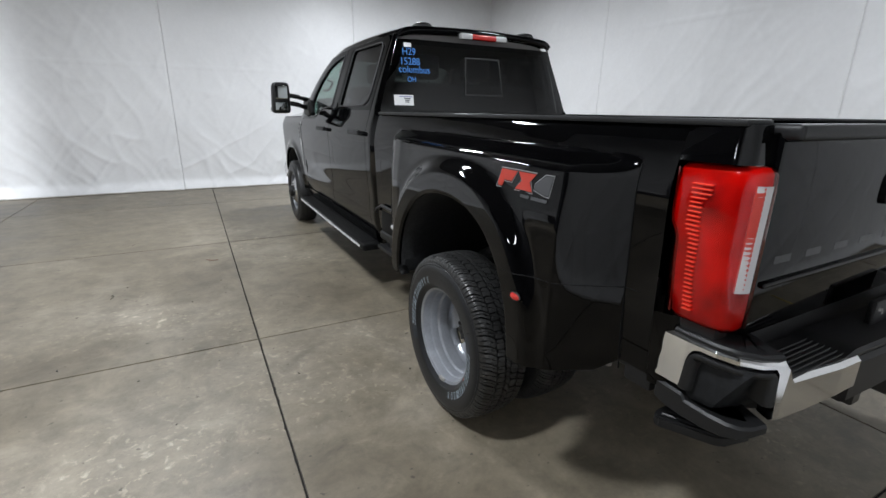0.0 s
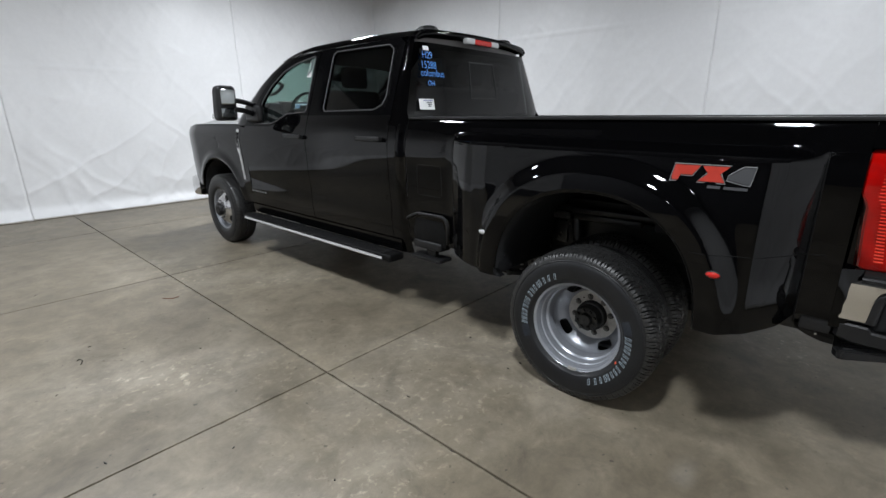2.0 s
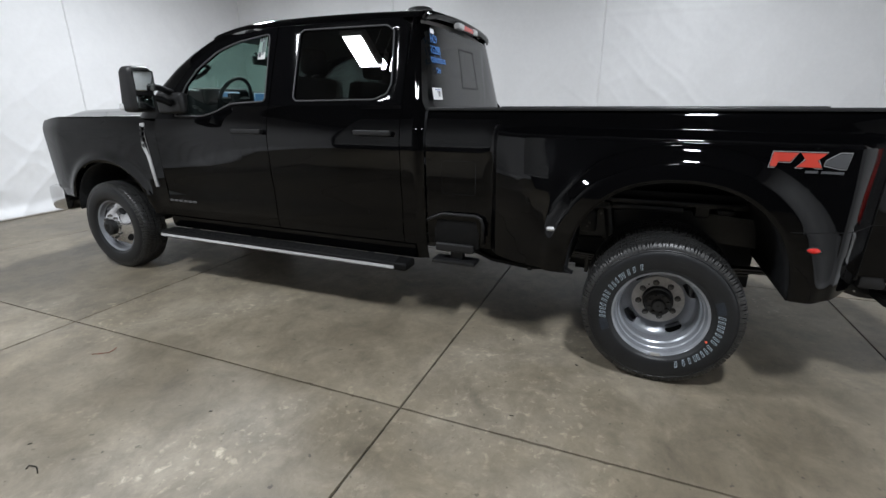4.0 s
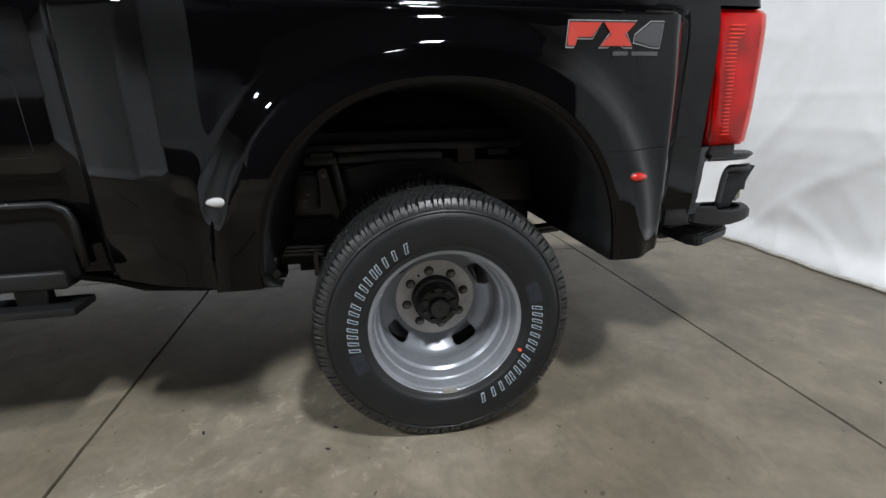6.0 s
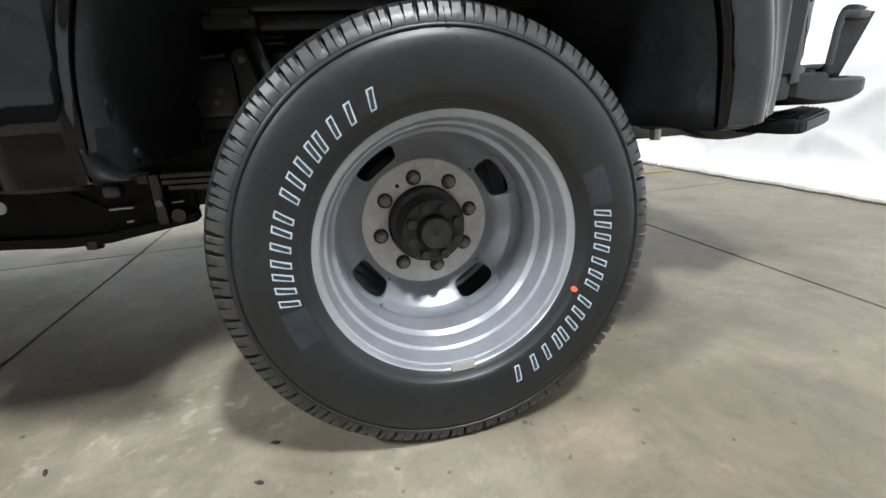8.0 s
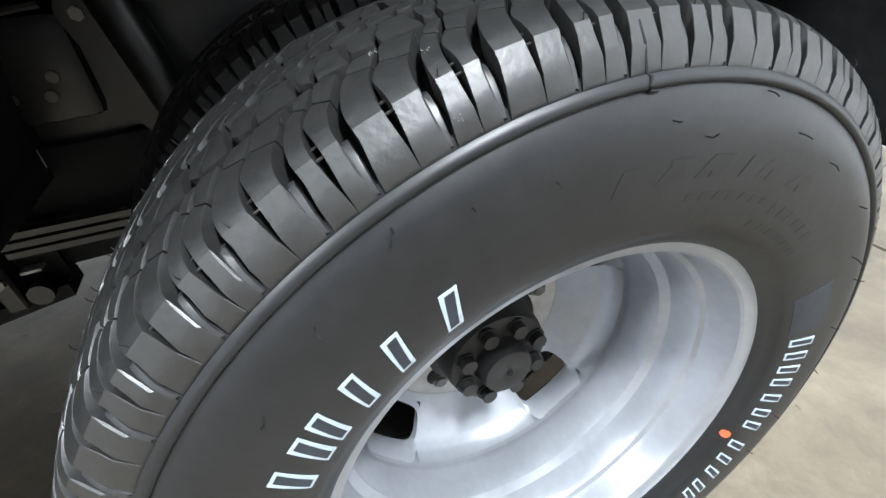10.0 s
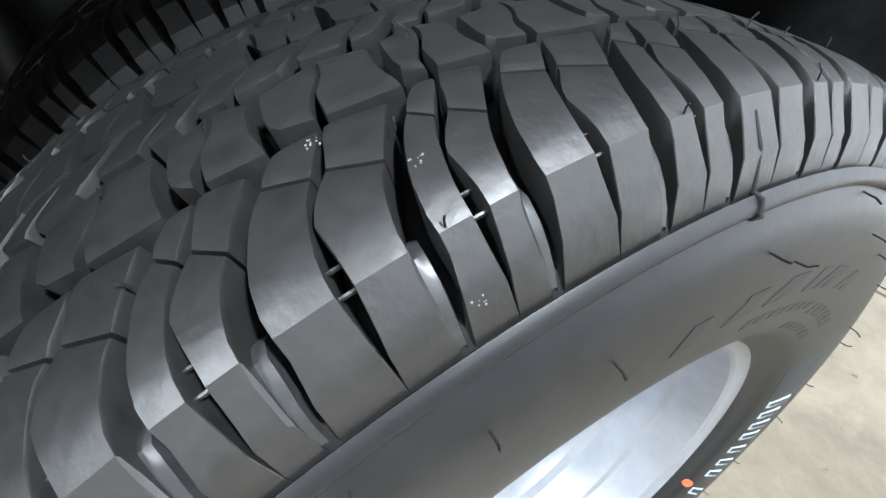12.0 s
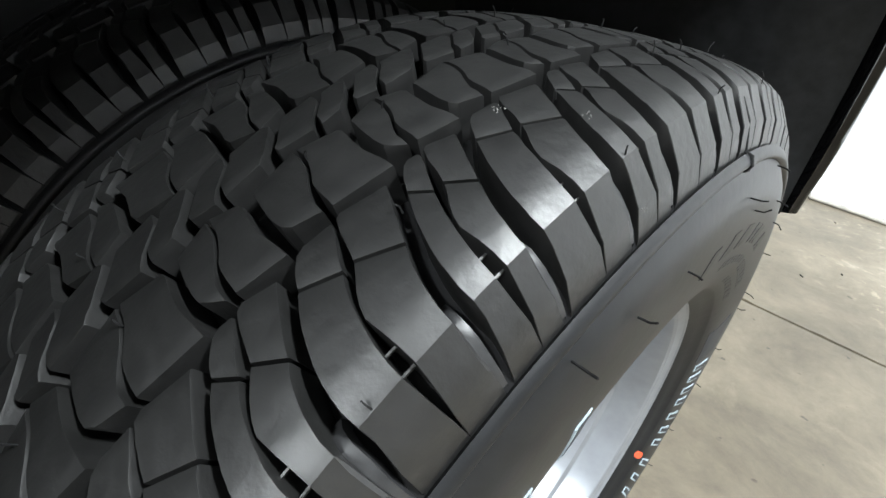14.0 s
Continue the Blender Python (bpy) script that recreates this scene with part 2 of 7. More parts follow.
def thing(name, place, label, category, group="", kind=""):
    ob = new(name)
    ob.location = place
    ob.empty_display_size = 0.1
    return tagged(ob, label, category, group, kind)


def block(bm, lo, hi, bevel=0.0, segments=2):
    """A box between two corners, its edges rounded, added to bm."""
    lo, hi = Vector(lo), Vector(hi)
    a, b = Vector(map(min, lo, hi)), Vector(map(max, lo, hi))
    got = bmesh.ops.create_cube(bm, size=1.0)["verts"]
    c, s = (a + b) / 2, b - a
    for v in got:
        v.co = Vector((c[i] + v.co[i] * s[i] for i in range(3)))
    if bevel:
        es = {e for v in got for e in v.link_edges}
        bmesh.ops.bevel(bm, geom=list(es), offset=bevel, segments=segments, affect="EDGES", profile=0.6)
    return got


def boxed(name, lo, hi, mat, parent=None, bevel=0.01, label="", segments=2):
    bm = bmesh.new()
    block(bm, lo, hi, bevel, segments)
    return part(name, bm, mat, parent, label, smooth=True, angle=40)


def rod(bm, a, b, r, n=12, r2=None):
    """A round bar from a to b."""
    a, b = Vector(a), Vector(b)
    d = (b - a)
    q = d.to_track_quat("Z", "Y").to_matrix().to_4x4()
    bmesh.ops.create_cone(bm, cap_ends=True, segments=n, radius1=r, radius2=r if r2 is None else r2, depth=d.length,
                          matrix=Matrix.Translation((a + b) / 2) @ q)


def tube(bm, pts, r, n=10):
    """A round bar along a line of points."""
    pts = [Vector(p) for p in pts]
    rings = []
    for i, p in enumerate(pts):
        d = (pts[min(i + 1, len(pts) - 1)] - pts[max(i - 1, 0)]).normalized()
        u = d.orthogonal().normalized()
        if rings:
            u = (last - d * last.dot(d)).normalized()
        last = u
        w = d.cross(u)
        rings.append([bm.verts.new(p + (u * math.cos(k * math.tau / n) + w * math.sin(k * math.tau / n)) * r) for k in range(n)])
    for p, q in zip(rings, rings[1:]):
        for k in range(n):
            bm.faces.new((p[k], p[(k + 1) % n], q[(k + 1) % n], q[k]))
    bm.faces.new(rings[0][::-1])
    bm.faces.new(rings[-1])


def sheet(rows):
    """Vertices and faces of a grid of points."""
    verts = [v for r in rows for v in r]
    n = len(rows[0])
    faces = [(i * n + k, i * n + k + 1, (i + 1) * n + k + 1, (i + 1) * n + k) for i in range(len(rows) - 1) for k in range(n - 1)]
    return verts, faces


def lathe(profile, segments, centre, turn=0.0):
    """Vertices and faces of a profile of (x, radius) turned about the x axis through centre."""
    cx, cy, cz = centre
    verts, faces = [], []
    for x, r in profile:
        for k in range(segments):
            a = turn + math.tau * k / segments
            verts.append((cx + x, cy + r * math.sin(a), cz + r * math.cos(a)))
    for i in range(len(profile) - 1):
        for k in range(segments):
            j = (k + 1) % segments
            faces.append((i * segments + k, i * segments + j, (i + 1) * segments + j, (i + 1) * segments + k))
    return verts, faces


def smoothstep(a, b, v):
    t = min(1.0, max(0.0, (v - a) / (b - a)))
    return t * t * (3 - 2 * t)


def along(points, n):
    """Points spread evenly along a polyline."""
    pts = [Vector(p) for p in points]
    ls = [0.0]
    for a, b in zip(pts, pts[1:]):
        ls.append(ls[-1] + (b - a).length)
    out = []
    for i in range(n):
        d = ls[-1] * i / (n - 1)
        k = max(j for j in range(len(ls) - 1) if ls[j] <= d + 1e-9)
        f = (d - ls[k]) / max(1e-9, ls[k + 1] - ls[k])
        out.append(pts[k].lerp(pts[k + 1], min(1.0, f)))
    return out


def lettering(text, size, mat, parent, m, name="writing", extrude=0.0):
    """Words in the built-in font, turned into a mesh, at the pose m."""
    cu = bpy.data.curves.new(name, "FONT")
    cu.body, cu.size, cu.extrude = text, size, extrude
    tmp = bpy.data.objects.new(name, cu)
    scene.collection.objects.link(tmp)
    me = bpy.data.meshes.new_from_object(tmp.evaluated_get(bpy.context.evaluated_depsgraph_get()))
    bpy.data.objects.remove(tmp)
    me.materials.clear()
    me.materials.append(mat)
    ob = new(name, me)
    ob.matrix_world = m
    if parent is not None:
        ob.parent = parent
        ob.matrix_parent_inverse = parent.matrix_world.inverted()
    return ob


# ---- the hall ----
NORTH, SOUTH, EAST, WEST = 7.85, -2.72, 4.25, -9.0
tagged(boxed("wall_north", (WEST - 0.2, NORTH, -0.1), (EAST + 0.2, NORTH + 0.2, CEILING), WALL_PAINT, bevel=0), "grey painted wall behind hung white sheeting", "wall", kind="structure")
tagged(boxed("wall_south", (WEST - 0.2, SOUTH - 0.2, -0.1), (EAST + 0.2, SOUTH, CEILING), DARK_WALL, bevel=0), "wall partly behind hung white sheeting, coloured dark as if unlit", "wall", kind="structure")
tagged(boxed("wall_east", (EAST, SOUTH, -0.1), (EAST + 0.2, NORTH, CEILING), WALL_PAINT, bevel=0), "grey painted wall behind hung white sheeting", "wall", kind="structure")
tagged(boxed("wall_west", (WEST - 0.2, SOUTH, -0.1), (WEST, NORTH, CEILING), DARK_WALL, bevel=0), "unseen wall across the open hall, coloured dark as if unlit", "wall", kind="structure")
# The ceiling is unseen; its low reflectance cuts the fill light.
tagged(boxed("ceiling", (WEST - 0.2, SOUTH - 0.2, CEILING), (EAST + 0.2, NORTH + 0.2, CEILING + 0.15), CEILING_PAINT, bevel=0), "unseen plain grey ceiling over the hall", "ceiling", kind="structure")

floor = tagged(boxed("floor", (WEST - 0.2, SOUTH - 0.2, -0.25), (EAST + 0.2, NORTH + 0.2, -0.012), JOINT_DIRT, bevel=0), "stained tan concrete floor cut into large square slabs", "floor", kind="structure")
SEAM_X = [WEST, -6.93, -4.43, -1.927, 0.57, 3.07, EAST]
SEAM_Y = [SOUTH, -1.302, 1.149, 3.685, 6.20, NORTH]


chip = random.Random(11)


def slab(x0, x1, y0, y1):
    """One floor slab with slightly ragged, here and there chipped, upper edges."""
    g = 0.0055
    a, b = Vector((x0 + g, y0 + g, 0)), Vector((x1 - g, y1 - g, 0))
    ring = []
    for p, q, inward in ((a, Vector((b.x, a.y, 0)), Vector((0, 1, 0))), (Vector((b.x, a.y, 0)), b, Vector((-1, 0, 0))), (b, Vector((a.x, b.y, 0)), Vector((0, -1, 0))), (Vector((a.x, b.y, 0)), a, Vector((1, 0, 0)))):
        n = max(4, int((q - p).length / 0.03))
        for k in range(n):
            bite = abs(chip.gauss(0, 0.0007)) + (chip.uniform(0.002, 0.006) if chip.random() < 0.04 else 0.0)
            ring.append(p.lerp(q, k / n) + inward * (bite if k else 0.0005))
    centre = (a + b) / 2
    verts = [v.copy() for v in ring] + [v + (centre - v).normalized() * -0.001 + Vector((0, 0, -0.004)) for v in ring] + [v + Vector((0, 0, -0.2)) for v in ring]
    n = len(ring)
    faces = [tuple(range(n))]
    for lay in (0, n):
        faces += [(lay + (k + 1) % n, lay + k, lay + n + k, lay + n + (k + 1) % n) for k in range(n)]
    ob = mesh_object("slab", verts, faces, CONCRETE, floor, smooth=False)
    return ob


for i in range(len(SEAM_X) - 1):
    for j in range(len(SEAM_Y) - 1):
        slab(SEAM_X[i], SEAM_X[i + 1], SEAM_Y[j], SEAM_Y[j + 1])


def hung_sheet(name, start, way, out, u0, width, height, seed, folds, label):
    """A wrinkled plastic sheet hung against a wall. start: the wall's lower corner; way: along the wall; out: into the hall; u0: where it begins."""
    way, out = Vector(way), Vector(out)
    nx, nz = int(width / 0.03), int(height / 0.03)
    rows = []
    for k in range(nz + 1):
        z = height * k / nz
        row = []
        low = 1 - smoothstep(0.0, 2.6, z)
        for i in range(nx + 1):
            u = u0 + width * i / nx
            p = Vector((u, z, seed * 7.3))
            d = 0.022 * noise.noise(p * 0.45) + 0.008 * noise.noise(p * 1.3 + Vector((5, 0, 0)))
            wx = u + 0.10 * noise.noise(p * 2.1)
            for j, (ka, kb, sharp) in enumerate(((1.7, 1.3, 16), (1.5, -1.2, 16), (3.4, 2.0, 12), (3.1, -2.4, 12))):
                n = noise.noise(Vector((wx * ka + z * kb, (z * 0.5 - wx * kb * 0.2), seed + 3.1 * j)))
                amp = (0.004 + 0.016 * low) if j < 2 else (0.002 + 0.007 * low)
                d += amp * (1 - abs(n)) ** sharp
            d += 0.0022 * noise.noise(p * 9.0)
            for f in folds:
                w = 0.03 * noise.noise(Vector((u * 0.5, f, seed)))
                d += 0.006 * math.exp(-((z - f - w) / 0.014) ** 2)
            d += 0.09 * smoothstep(0.25, 0.0, z) ** 2
            row.append(Vector(start) + way * u + out * (0.06 + d) + Vector((0, 0, z + 0.004)))
        rows.append(row)
    verts, faces = sheet(rows)
    ob = mesh_object(name, verts, faces, SHEET, smooth=True)
    so = ob.modifiers.new("thick", "SOLIDIFY")
    so.thickness = 0.002
    bm = bmesh.new()
    tube(bm, [v + out * 0.008 + Vector((0, 0, 0.009)) for v in rows[0][::3]], 0.011, 6)
    part("hem", bm, CURB_TAPE, ob, "dirty beige rolled hem", smooth=True)
    return tagged(ob, label, "plastic sheet", "white sheets hung on the walls")


SHEET_LABEL = "wrinkled white plastic sheet hung against the wall"
for start, way, out, seed, length, wide, folds, extra in (
        ((WEST, NORTH, 0), (1, 0, 0), (0, -1, 0), 1, EAST - WEST, 3.31, [2.1], ""),
        ((-4.3, SOUTH, 0), (1, 0, 0), (0, 1, 0), 2, EAST + 4.3, 2.86, [0.55, 1.05, 1.55, 2.05, 2.55], " with sharp fold lines"),
        ((EAST, SOUTH, 0), (0, 1, 0), (-1, 0, 0), 3, NORTH - SOUTH, 3.53, [1.3, 2.7], "")):
    u = 0.0
    while u < length - 0.05:
        w = min(wide, length - u)
        hung_sheet("wall_sheet", start, way, out, u, w + 0.003, CEILING - 0.08, seed, folds, SHEET_LABEL + extra)
        u += w

hung_sheet("wall_sheet", (-4.3, SOUTH, 0), (1, 0, 0), (0, 1, 0), -1.6, 1.603, CEILING - 0.08, 2, [0.55, 1.05, 1.55, 2.05, 2.55], SHEET_LABEL + " with sharp fold lines")
# a shorter sheet hung from the ceiling across the open side of the hall, unseen, added for its reflection in the paint
hung_sheet("hanging_sheet", (-6.06, 2.55, 0.78), (0, 1, 0), (1, 0, 0), 0.0, 3.0, CEILING - 0.784, 5, [0.12, 0.38, 0.64, 0.90, 1.3, 1.9, 2.5], "unseen white plastic sheet hung from the ceiling with sharp fold lines")


def ceiling_light(x, y, watts):
    th = thing("ceiling_light", (x, y, LAMP_TOP), "rectangular white lamp fixture hung out of view under the ceiling", "ceiling light", "ceiling lamps")
    bm = bmesh.new()
    block(bm, (-0.30, -0.175, -0.09), (0.30, 0.175, 0.0), 0.01)
    part("housing", bm, FIXTURE_METAL, th)
    for hx in (-0.22, 0.22):
        bm = bmesh.new()
        rod(bm, (hx, 0, 0), (hx, 0, CEILING - LAMP_TOP), 0.006, 8)
        part("hanger", bm, FIXTURE_METAL, th)
    bm = bmesh.new()
    block(bm, (-0.26, -0.135, -0.098), (0.26, 0.135, -0.091), 0.002)
    part("diffuser", bm, DIFFUSER, th, "lit white diffuser")
    li = bpy.data.lights.new("lamp", "AREA")
    li.shape, li.size, li.size_y, li.energy, li.color = "RECTANGLE", 0.52, 0.27, watts, (0.90, 0.935, 1.0)
    ob = new("lamp", li)
    ob.location = (0, 0, -0.105)
    ob.parent = th
    return th


for fixture in FIXTURES:
    ceiling_light(*fixture)

# ---- the pickup truck: its left side is at negative x, its front towards +y ----
XC = -0.075
AXLE_R, AXLE_F = -0.005, 4.50
WHEEL_Z = 0.390
truck = thing("pickup_truck", (XC, 0, 0), "glossy black crew-cab dual-rear-wheel pickup truck parked on concrete", "pickup truck")
truck.matrix_world = Matrix.Translation((XC, 0, 0))
bpy.context.view_layer.update()
INV = Matrix.Translation((-XC, 0, 0))


def side(v, s):
    """A point of the left side (s = 1), or its twin on the right (s = -1), in the truck's own space."""
    return Vector(((v[0] - XC) * s, v[1], v[2]))


def skin(name, rows, mat, parent, s=1, thick=0.0, label="", angle=35, subs=True):
    """A grid of body points, with a solid edge, on one side of the truck."""
    verts, faces = sheet(rows)
    verts = [side(v, s) for v in verts]
    if s < 0:
        faces = [f[::-1] for f in faces]
    ob = mesh_object(name, verts, faces, mat, parent, True, label)
    ob.data.set_sharp_from_angle(angle=radians(angle))
    if thick:
        so = ob.modifiers.new("thick", "SOLIDIFY")
        so.thickness, so.offset = thick, 1.0
    return ob


def solid(name, lo, hi, mat, parent, s=1, bevel=0.01, label="", segments=2):
    bm = bmesh.new()
    block(bm, side(lo, s), side(hi, s), bevel, segments)
    return part(name, bm, mat, parent, label, smooth=True, angle=40)


BODY_Z = [0.40, 0.50, 0.58, 0.68, 0.85, 1.05, 1.18, 1.24, 1.30, 1.36, 1.41, 1.44]
BODY_X = [-0.930, -0.962, -0.985, -0.998, -1.008, -1.014, -1.020, -1.018, -1.006, -0.990, -0.972, -0.955]


def body_x(z):
    """The body's side below the windows."""
    x = float(np.interp(z, BODY_Z, BODY_X))
    return (x + float(np.interp(z - 0.025, BODY_Z, BODY_X)) + float(np.interp(z + 0.025, BODY_Z, BODY_X))) / 3


def cabin_x(z):
    """The leaning side of the cabin, from the belt line to the roof rail."""
    t = (z - 1.44) / (1.95 - 1.44)
    return -0.962 + 0.165 * t + 0.015 * t * t


def back_y(z):
    """The rear window's slope."""
    return 1.418 + 0.165 * (z - 1.45)


def flank(z):
    return body_x(z) if z < 1.425 else cabin_x(z)


def lin(a, b, n):
    return [a + (b - a) * i / (n - 1) for i in range(n)]


# -- cargo bed
ARCH_Y, ARCH_Z, ARCH_A, ARCH_B = -0.015, 0.560, 0.508, 0.520
BED_F, BED_R, BED_END, RAIL = 1.405, -0.952, -1.085, 1.408


def arch_top(y):
    u = abs(y - ARCH_Y) / ARCH_A
    return ARCH_Z + ARCH_B * (max(0.0, 1 - u ** 2.25)) ** (1 / 2.25) if u < 1 else ARCH_Z


def bed_bottom(y):
    if abs(y - ARCH_Y) < ARCH_A:
        return arch_top(y)
    if y > 0.93:
        return 0.565
    if y > 0:
        return 0.558
    if y > -0.80:
        return 0.560 + 0.30 * max(0.0, -y - 0.60) ** 1.3
    return min(0.65, 0.60 + 1.0 * (-y - 0.80))


# how far the flare stands out along its front end
FLARE_Y = [0.60, 0.70, 0.775, 0.860, 0.945, 0.968]
FLARE_F = [1.0, 0.93, 0.80, 0.56, 0.30, 0.0]


def bed_x(y, z):
    x = body_x(min(z, 1.40)) + 0.012
    rear = 1 - min(1.0, max(0.0, (-0.690 - y) / 0.150)) ** 1.2
    front = sum(float(np.interp(y + k, FLARE_Y, FLARE_F)) for k in (-0.012, -0.006, 0.0, 0.006, 0.012)) / 5
    top = 1 - smoothstep(1.262 + 0.010 * y, 1.318 + 0.010 * y, z)
    m = rear * front * top
    x += 2.2 * max(0.0, z - 1.368) ** 2
    u = ((abs(y - ARCH_Y) / ARCH_A) ** 2.25 + (max(0.0, z - ARCH_Z) / ARCH_B) ** 2.25) ** (1 / 2.25) if z > ARCH_Z else abs(y - ARCH_Y) / ARCH_A
    ring = math.exp(-(max(0.0, u - 1.16) / 0.10) ** 2)
    crease = smoothstep(1.20, 1.34, u)
    lip = smoothstep(1.028, 1.0, u)
    fl = -1.172 - 0.040 * ring + 0.006 * crease + 0.010 * lip - 0.010 * smoothstep(1.25, 0.8, z) + 0.006 * smoothstep(0.66, 0.55, z)
    fl += 0.018 * smoothstep(1.05, 1.28, z)
    return x + (fl - x) * m


def bedside(s):
    ys = []
    for a, b, n in ((BED_F, 0.98, 8), (0.97, 0.90, 14), (0.89, 0.53, 40), (0.52, 0.40, 26), (0.385, -0.42, 40), (-0.43, -0.55, 26), (-0.56, -0.68, 9), (-0.69, -0.836, 34), (-0.8385, -0.845, 4), (-0.86, BED_R, 6)):
        ys += lin(a, b, n)
    rows = []
    for y in ys:
        lo, hi = bed_bottom(y), RAIL
        row = []
        for t in [i / 110 for i in range(111)]:
            z = lo + (hi - lo) * t
            row.append((bed_x(y, z), y, z))
        # rolled lip inwards at the lower edge
        rim = [(bed_x(y, lo) + 0.014, y, lo + 0.006), (bed_x(y, lo) + 0.004, y, lo - 0.001)]
        rows.append(rim + row + [(bed_x(y, hi) + 0.012, y, hi + 0.008)])
    ob = skin("bedside", rows, BLACK_PAINT, truck, s, label="black bed side with a wide dual-wheel fender flare")
    return ob


for s in (1, -1):
    bs = bedside(s)
    # inner wall, rail cap
    solid("bed_inner_wall", (-0.90, BED_F, 1.10), (-0.865, BED_END + 0.03, 1.395), BLACK_PAINT, truck, s, 0.008)
    solid("bed_rail_cap", (-0.975, BED_F - 0.004, 1.404), (-0.862, BED_END - 0.02, 1.421), BLACK_PLASTIC, truck, s, 0.007, "black plastic rail cap")
    # liner of the wheel house
    rows = []
    for i in range(49):
        a = math.pi * i / 48
        yy, zz = ARCH_Y + math.copysign(0.512 * abs(math.cos(a)) ** (2 / 2.25), math.cos(a)), ARCH_Z - 0.004 + 0.526 * max(0.0, math.sin(a)) ** (2 / 2.25)
        rows.append([(xx, yy, zz) for xx in (-1.199, -1.08, -0.95, -0.80, -0.66, -0.56, -0.45)])
    skin("wheel_liner", rows, DARK_LINER, truck, s, 0.004, "matt black wheel house liner")
    rows = [[(-0.455, ARCH_Y + 0.52 * math.cos(math.pi * i / 24), z) for z in lin(0.34, ARCH_Z + 0.53 * math.sin(math.pi * i / 24) ** 0.85 + 0.02, 5)] for i in range(25)]
    skin("wheel_house_wall", rows, DARK_LINER, truck, s, 0.004)
    # seam across the rear of the flare
    bm = bmesh.new()
    tube(bm, [side((bed_x(y, 0.890 + 0.06 * max(0.0, -y - 0.6)) + 0.0009, y, 0.890 + 0.06 * max(0.0, -y - 0.6)), s) for y in lin(-0.475, -0.90, 24)], 0.0019, 6)
    part("flare_seam", bm, RAIL_BLACK, truck, smooth=True)
    # shut line behind the flare
    bm = bmesh.new()
    tube(bm, [side((bed_x(-0.8425, z) - 0.0004, -0.8425, z), s) for z in lin(0.61, 1.292, 30)], 0.0026, 6)
    part("flare_gap", bm, RAIL_BLACK, truck, smooth=True)
    # liner returns beside the tyre
    for y0, y1 in ((0.49, 0.53), (-0.56, -0.525)):
        solid("liner_flap", (-1.188, y0, 0.552), (-0.86 if y0 > 0 else -0.62, y1, 0.84), DARK_LINER, truck, s, 0.016)
    # filler panels behind the flare
    solid("bed_lower_panel", (-0.96, BED_F - 0.01, 0.60), (-0.93, 0.56, 0.90), UNDERBODY, truck, s, 0.005)
    solid("bed_lower_panel", (-0.96, -0.57, 0.62), (-0.93, BED_R + 0.03, 0.95), UNDERBODY, truck, s, 0.005)

solid("bed_floor", (-0.575, BED_F - 0.02, 0.88), (0.425, BED_END + 0.03, 0.93), BLACK_PLASTIC, truck, 1, 0.004)
for s in (1, -1):
    for y0, y1 in ((BED_F - 0.02, 0.565), (-0.595, BED_END + 0.03)):
        solid("bed_floor_side", (-0.89, y0, 0.878), (-0.573, y1, 0.928), BLACK_PLASTIC, truck, s, 0.004)
        solid("bed_inner_wall", (-0.899, y0, 0.90), (-0.867, y1, 1.105), BLACK_PAINT, truck, s, 0.006)
# Added dark block over a see-through gap between cab and bed.
for s in (1, -1):
    solid("bed_front_filler", (-0.935, 1.452, 0.525), (-0.62, 1.372, 0.61), UNDERBODY, truck, s, 0.01)
solid("bed_front_panel", (-0.93, BED_F - 0.05, 0.60), (0.78, BED_F - 0.004, 1.40), BLACK_PAINT, truck, 1, 0.008)

for s in (1, -1):
    bm = bmesh.new()
    block(bm, side((-0.668, 0.47, 0.862), s), side((-0.588, -0.42, 0.892), s), 0.006, 2)
    block(bm, side((-0.664, 0.30, 0.820), s), side((-0.60, -0.10, 0.858), s), 0.012, 2)
    part("bed_sill", bm, UNDERBODY, truck, "black painted sill under the bed floor", smooth=True, angle=40)
    bm = bmesh.new()
    block(bm, side((-0.70, 0.415, 0.822), s), side((-0.662, 0.300, 0.850), s), 0.005, 2)
    block(bm, side((-0.70, 0.395, 0.846), s), side((-0.664, 0.310, 0.868), s), 0.004, 1)
    part("sill_bracket", bm, HUB_DARK, truck, "grey metal bracket in the wheel house", smooth=True, angle=40)
    bm = bmesh.new()
    block(bm, side((-0.7035, 0.330, 0.826), s), side((-0.699, 0.303, 0.842), s), 0.001, 1)
    part("bracket_clip", bm, HUB_BOLT_GREY, truck, "small grey clip")
    bm = bmesh.new()
    block(bm, side((-0.70, -0.27, 0.838), s), side((-0.662, -0.35, 0.862), s), 0.005, 2)
    part("sill_bracket", bm, HUB_DARK, truck, smooth=True, angle=40)

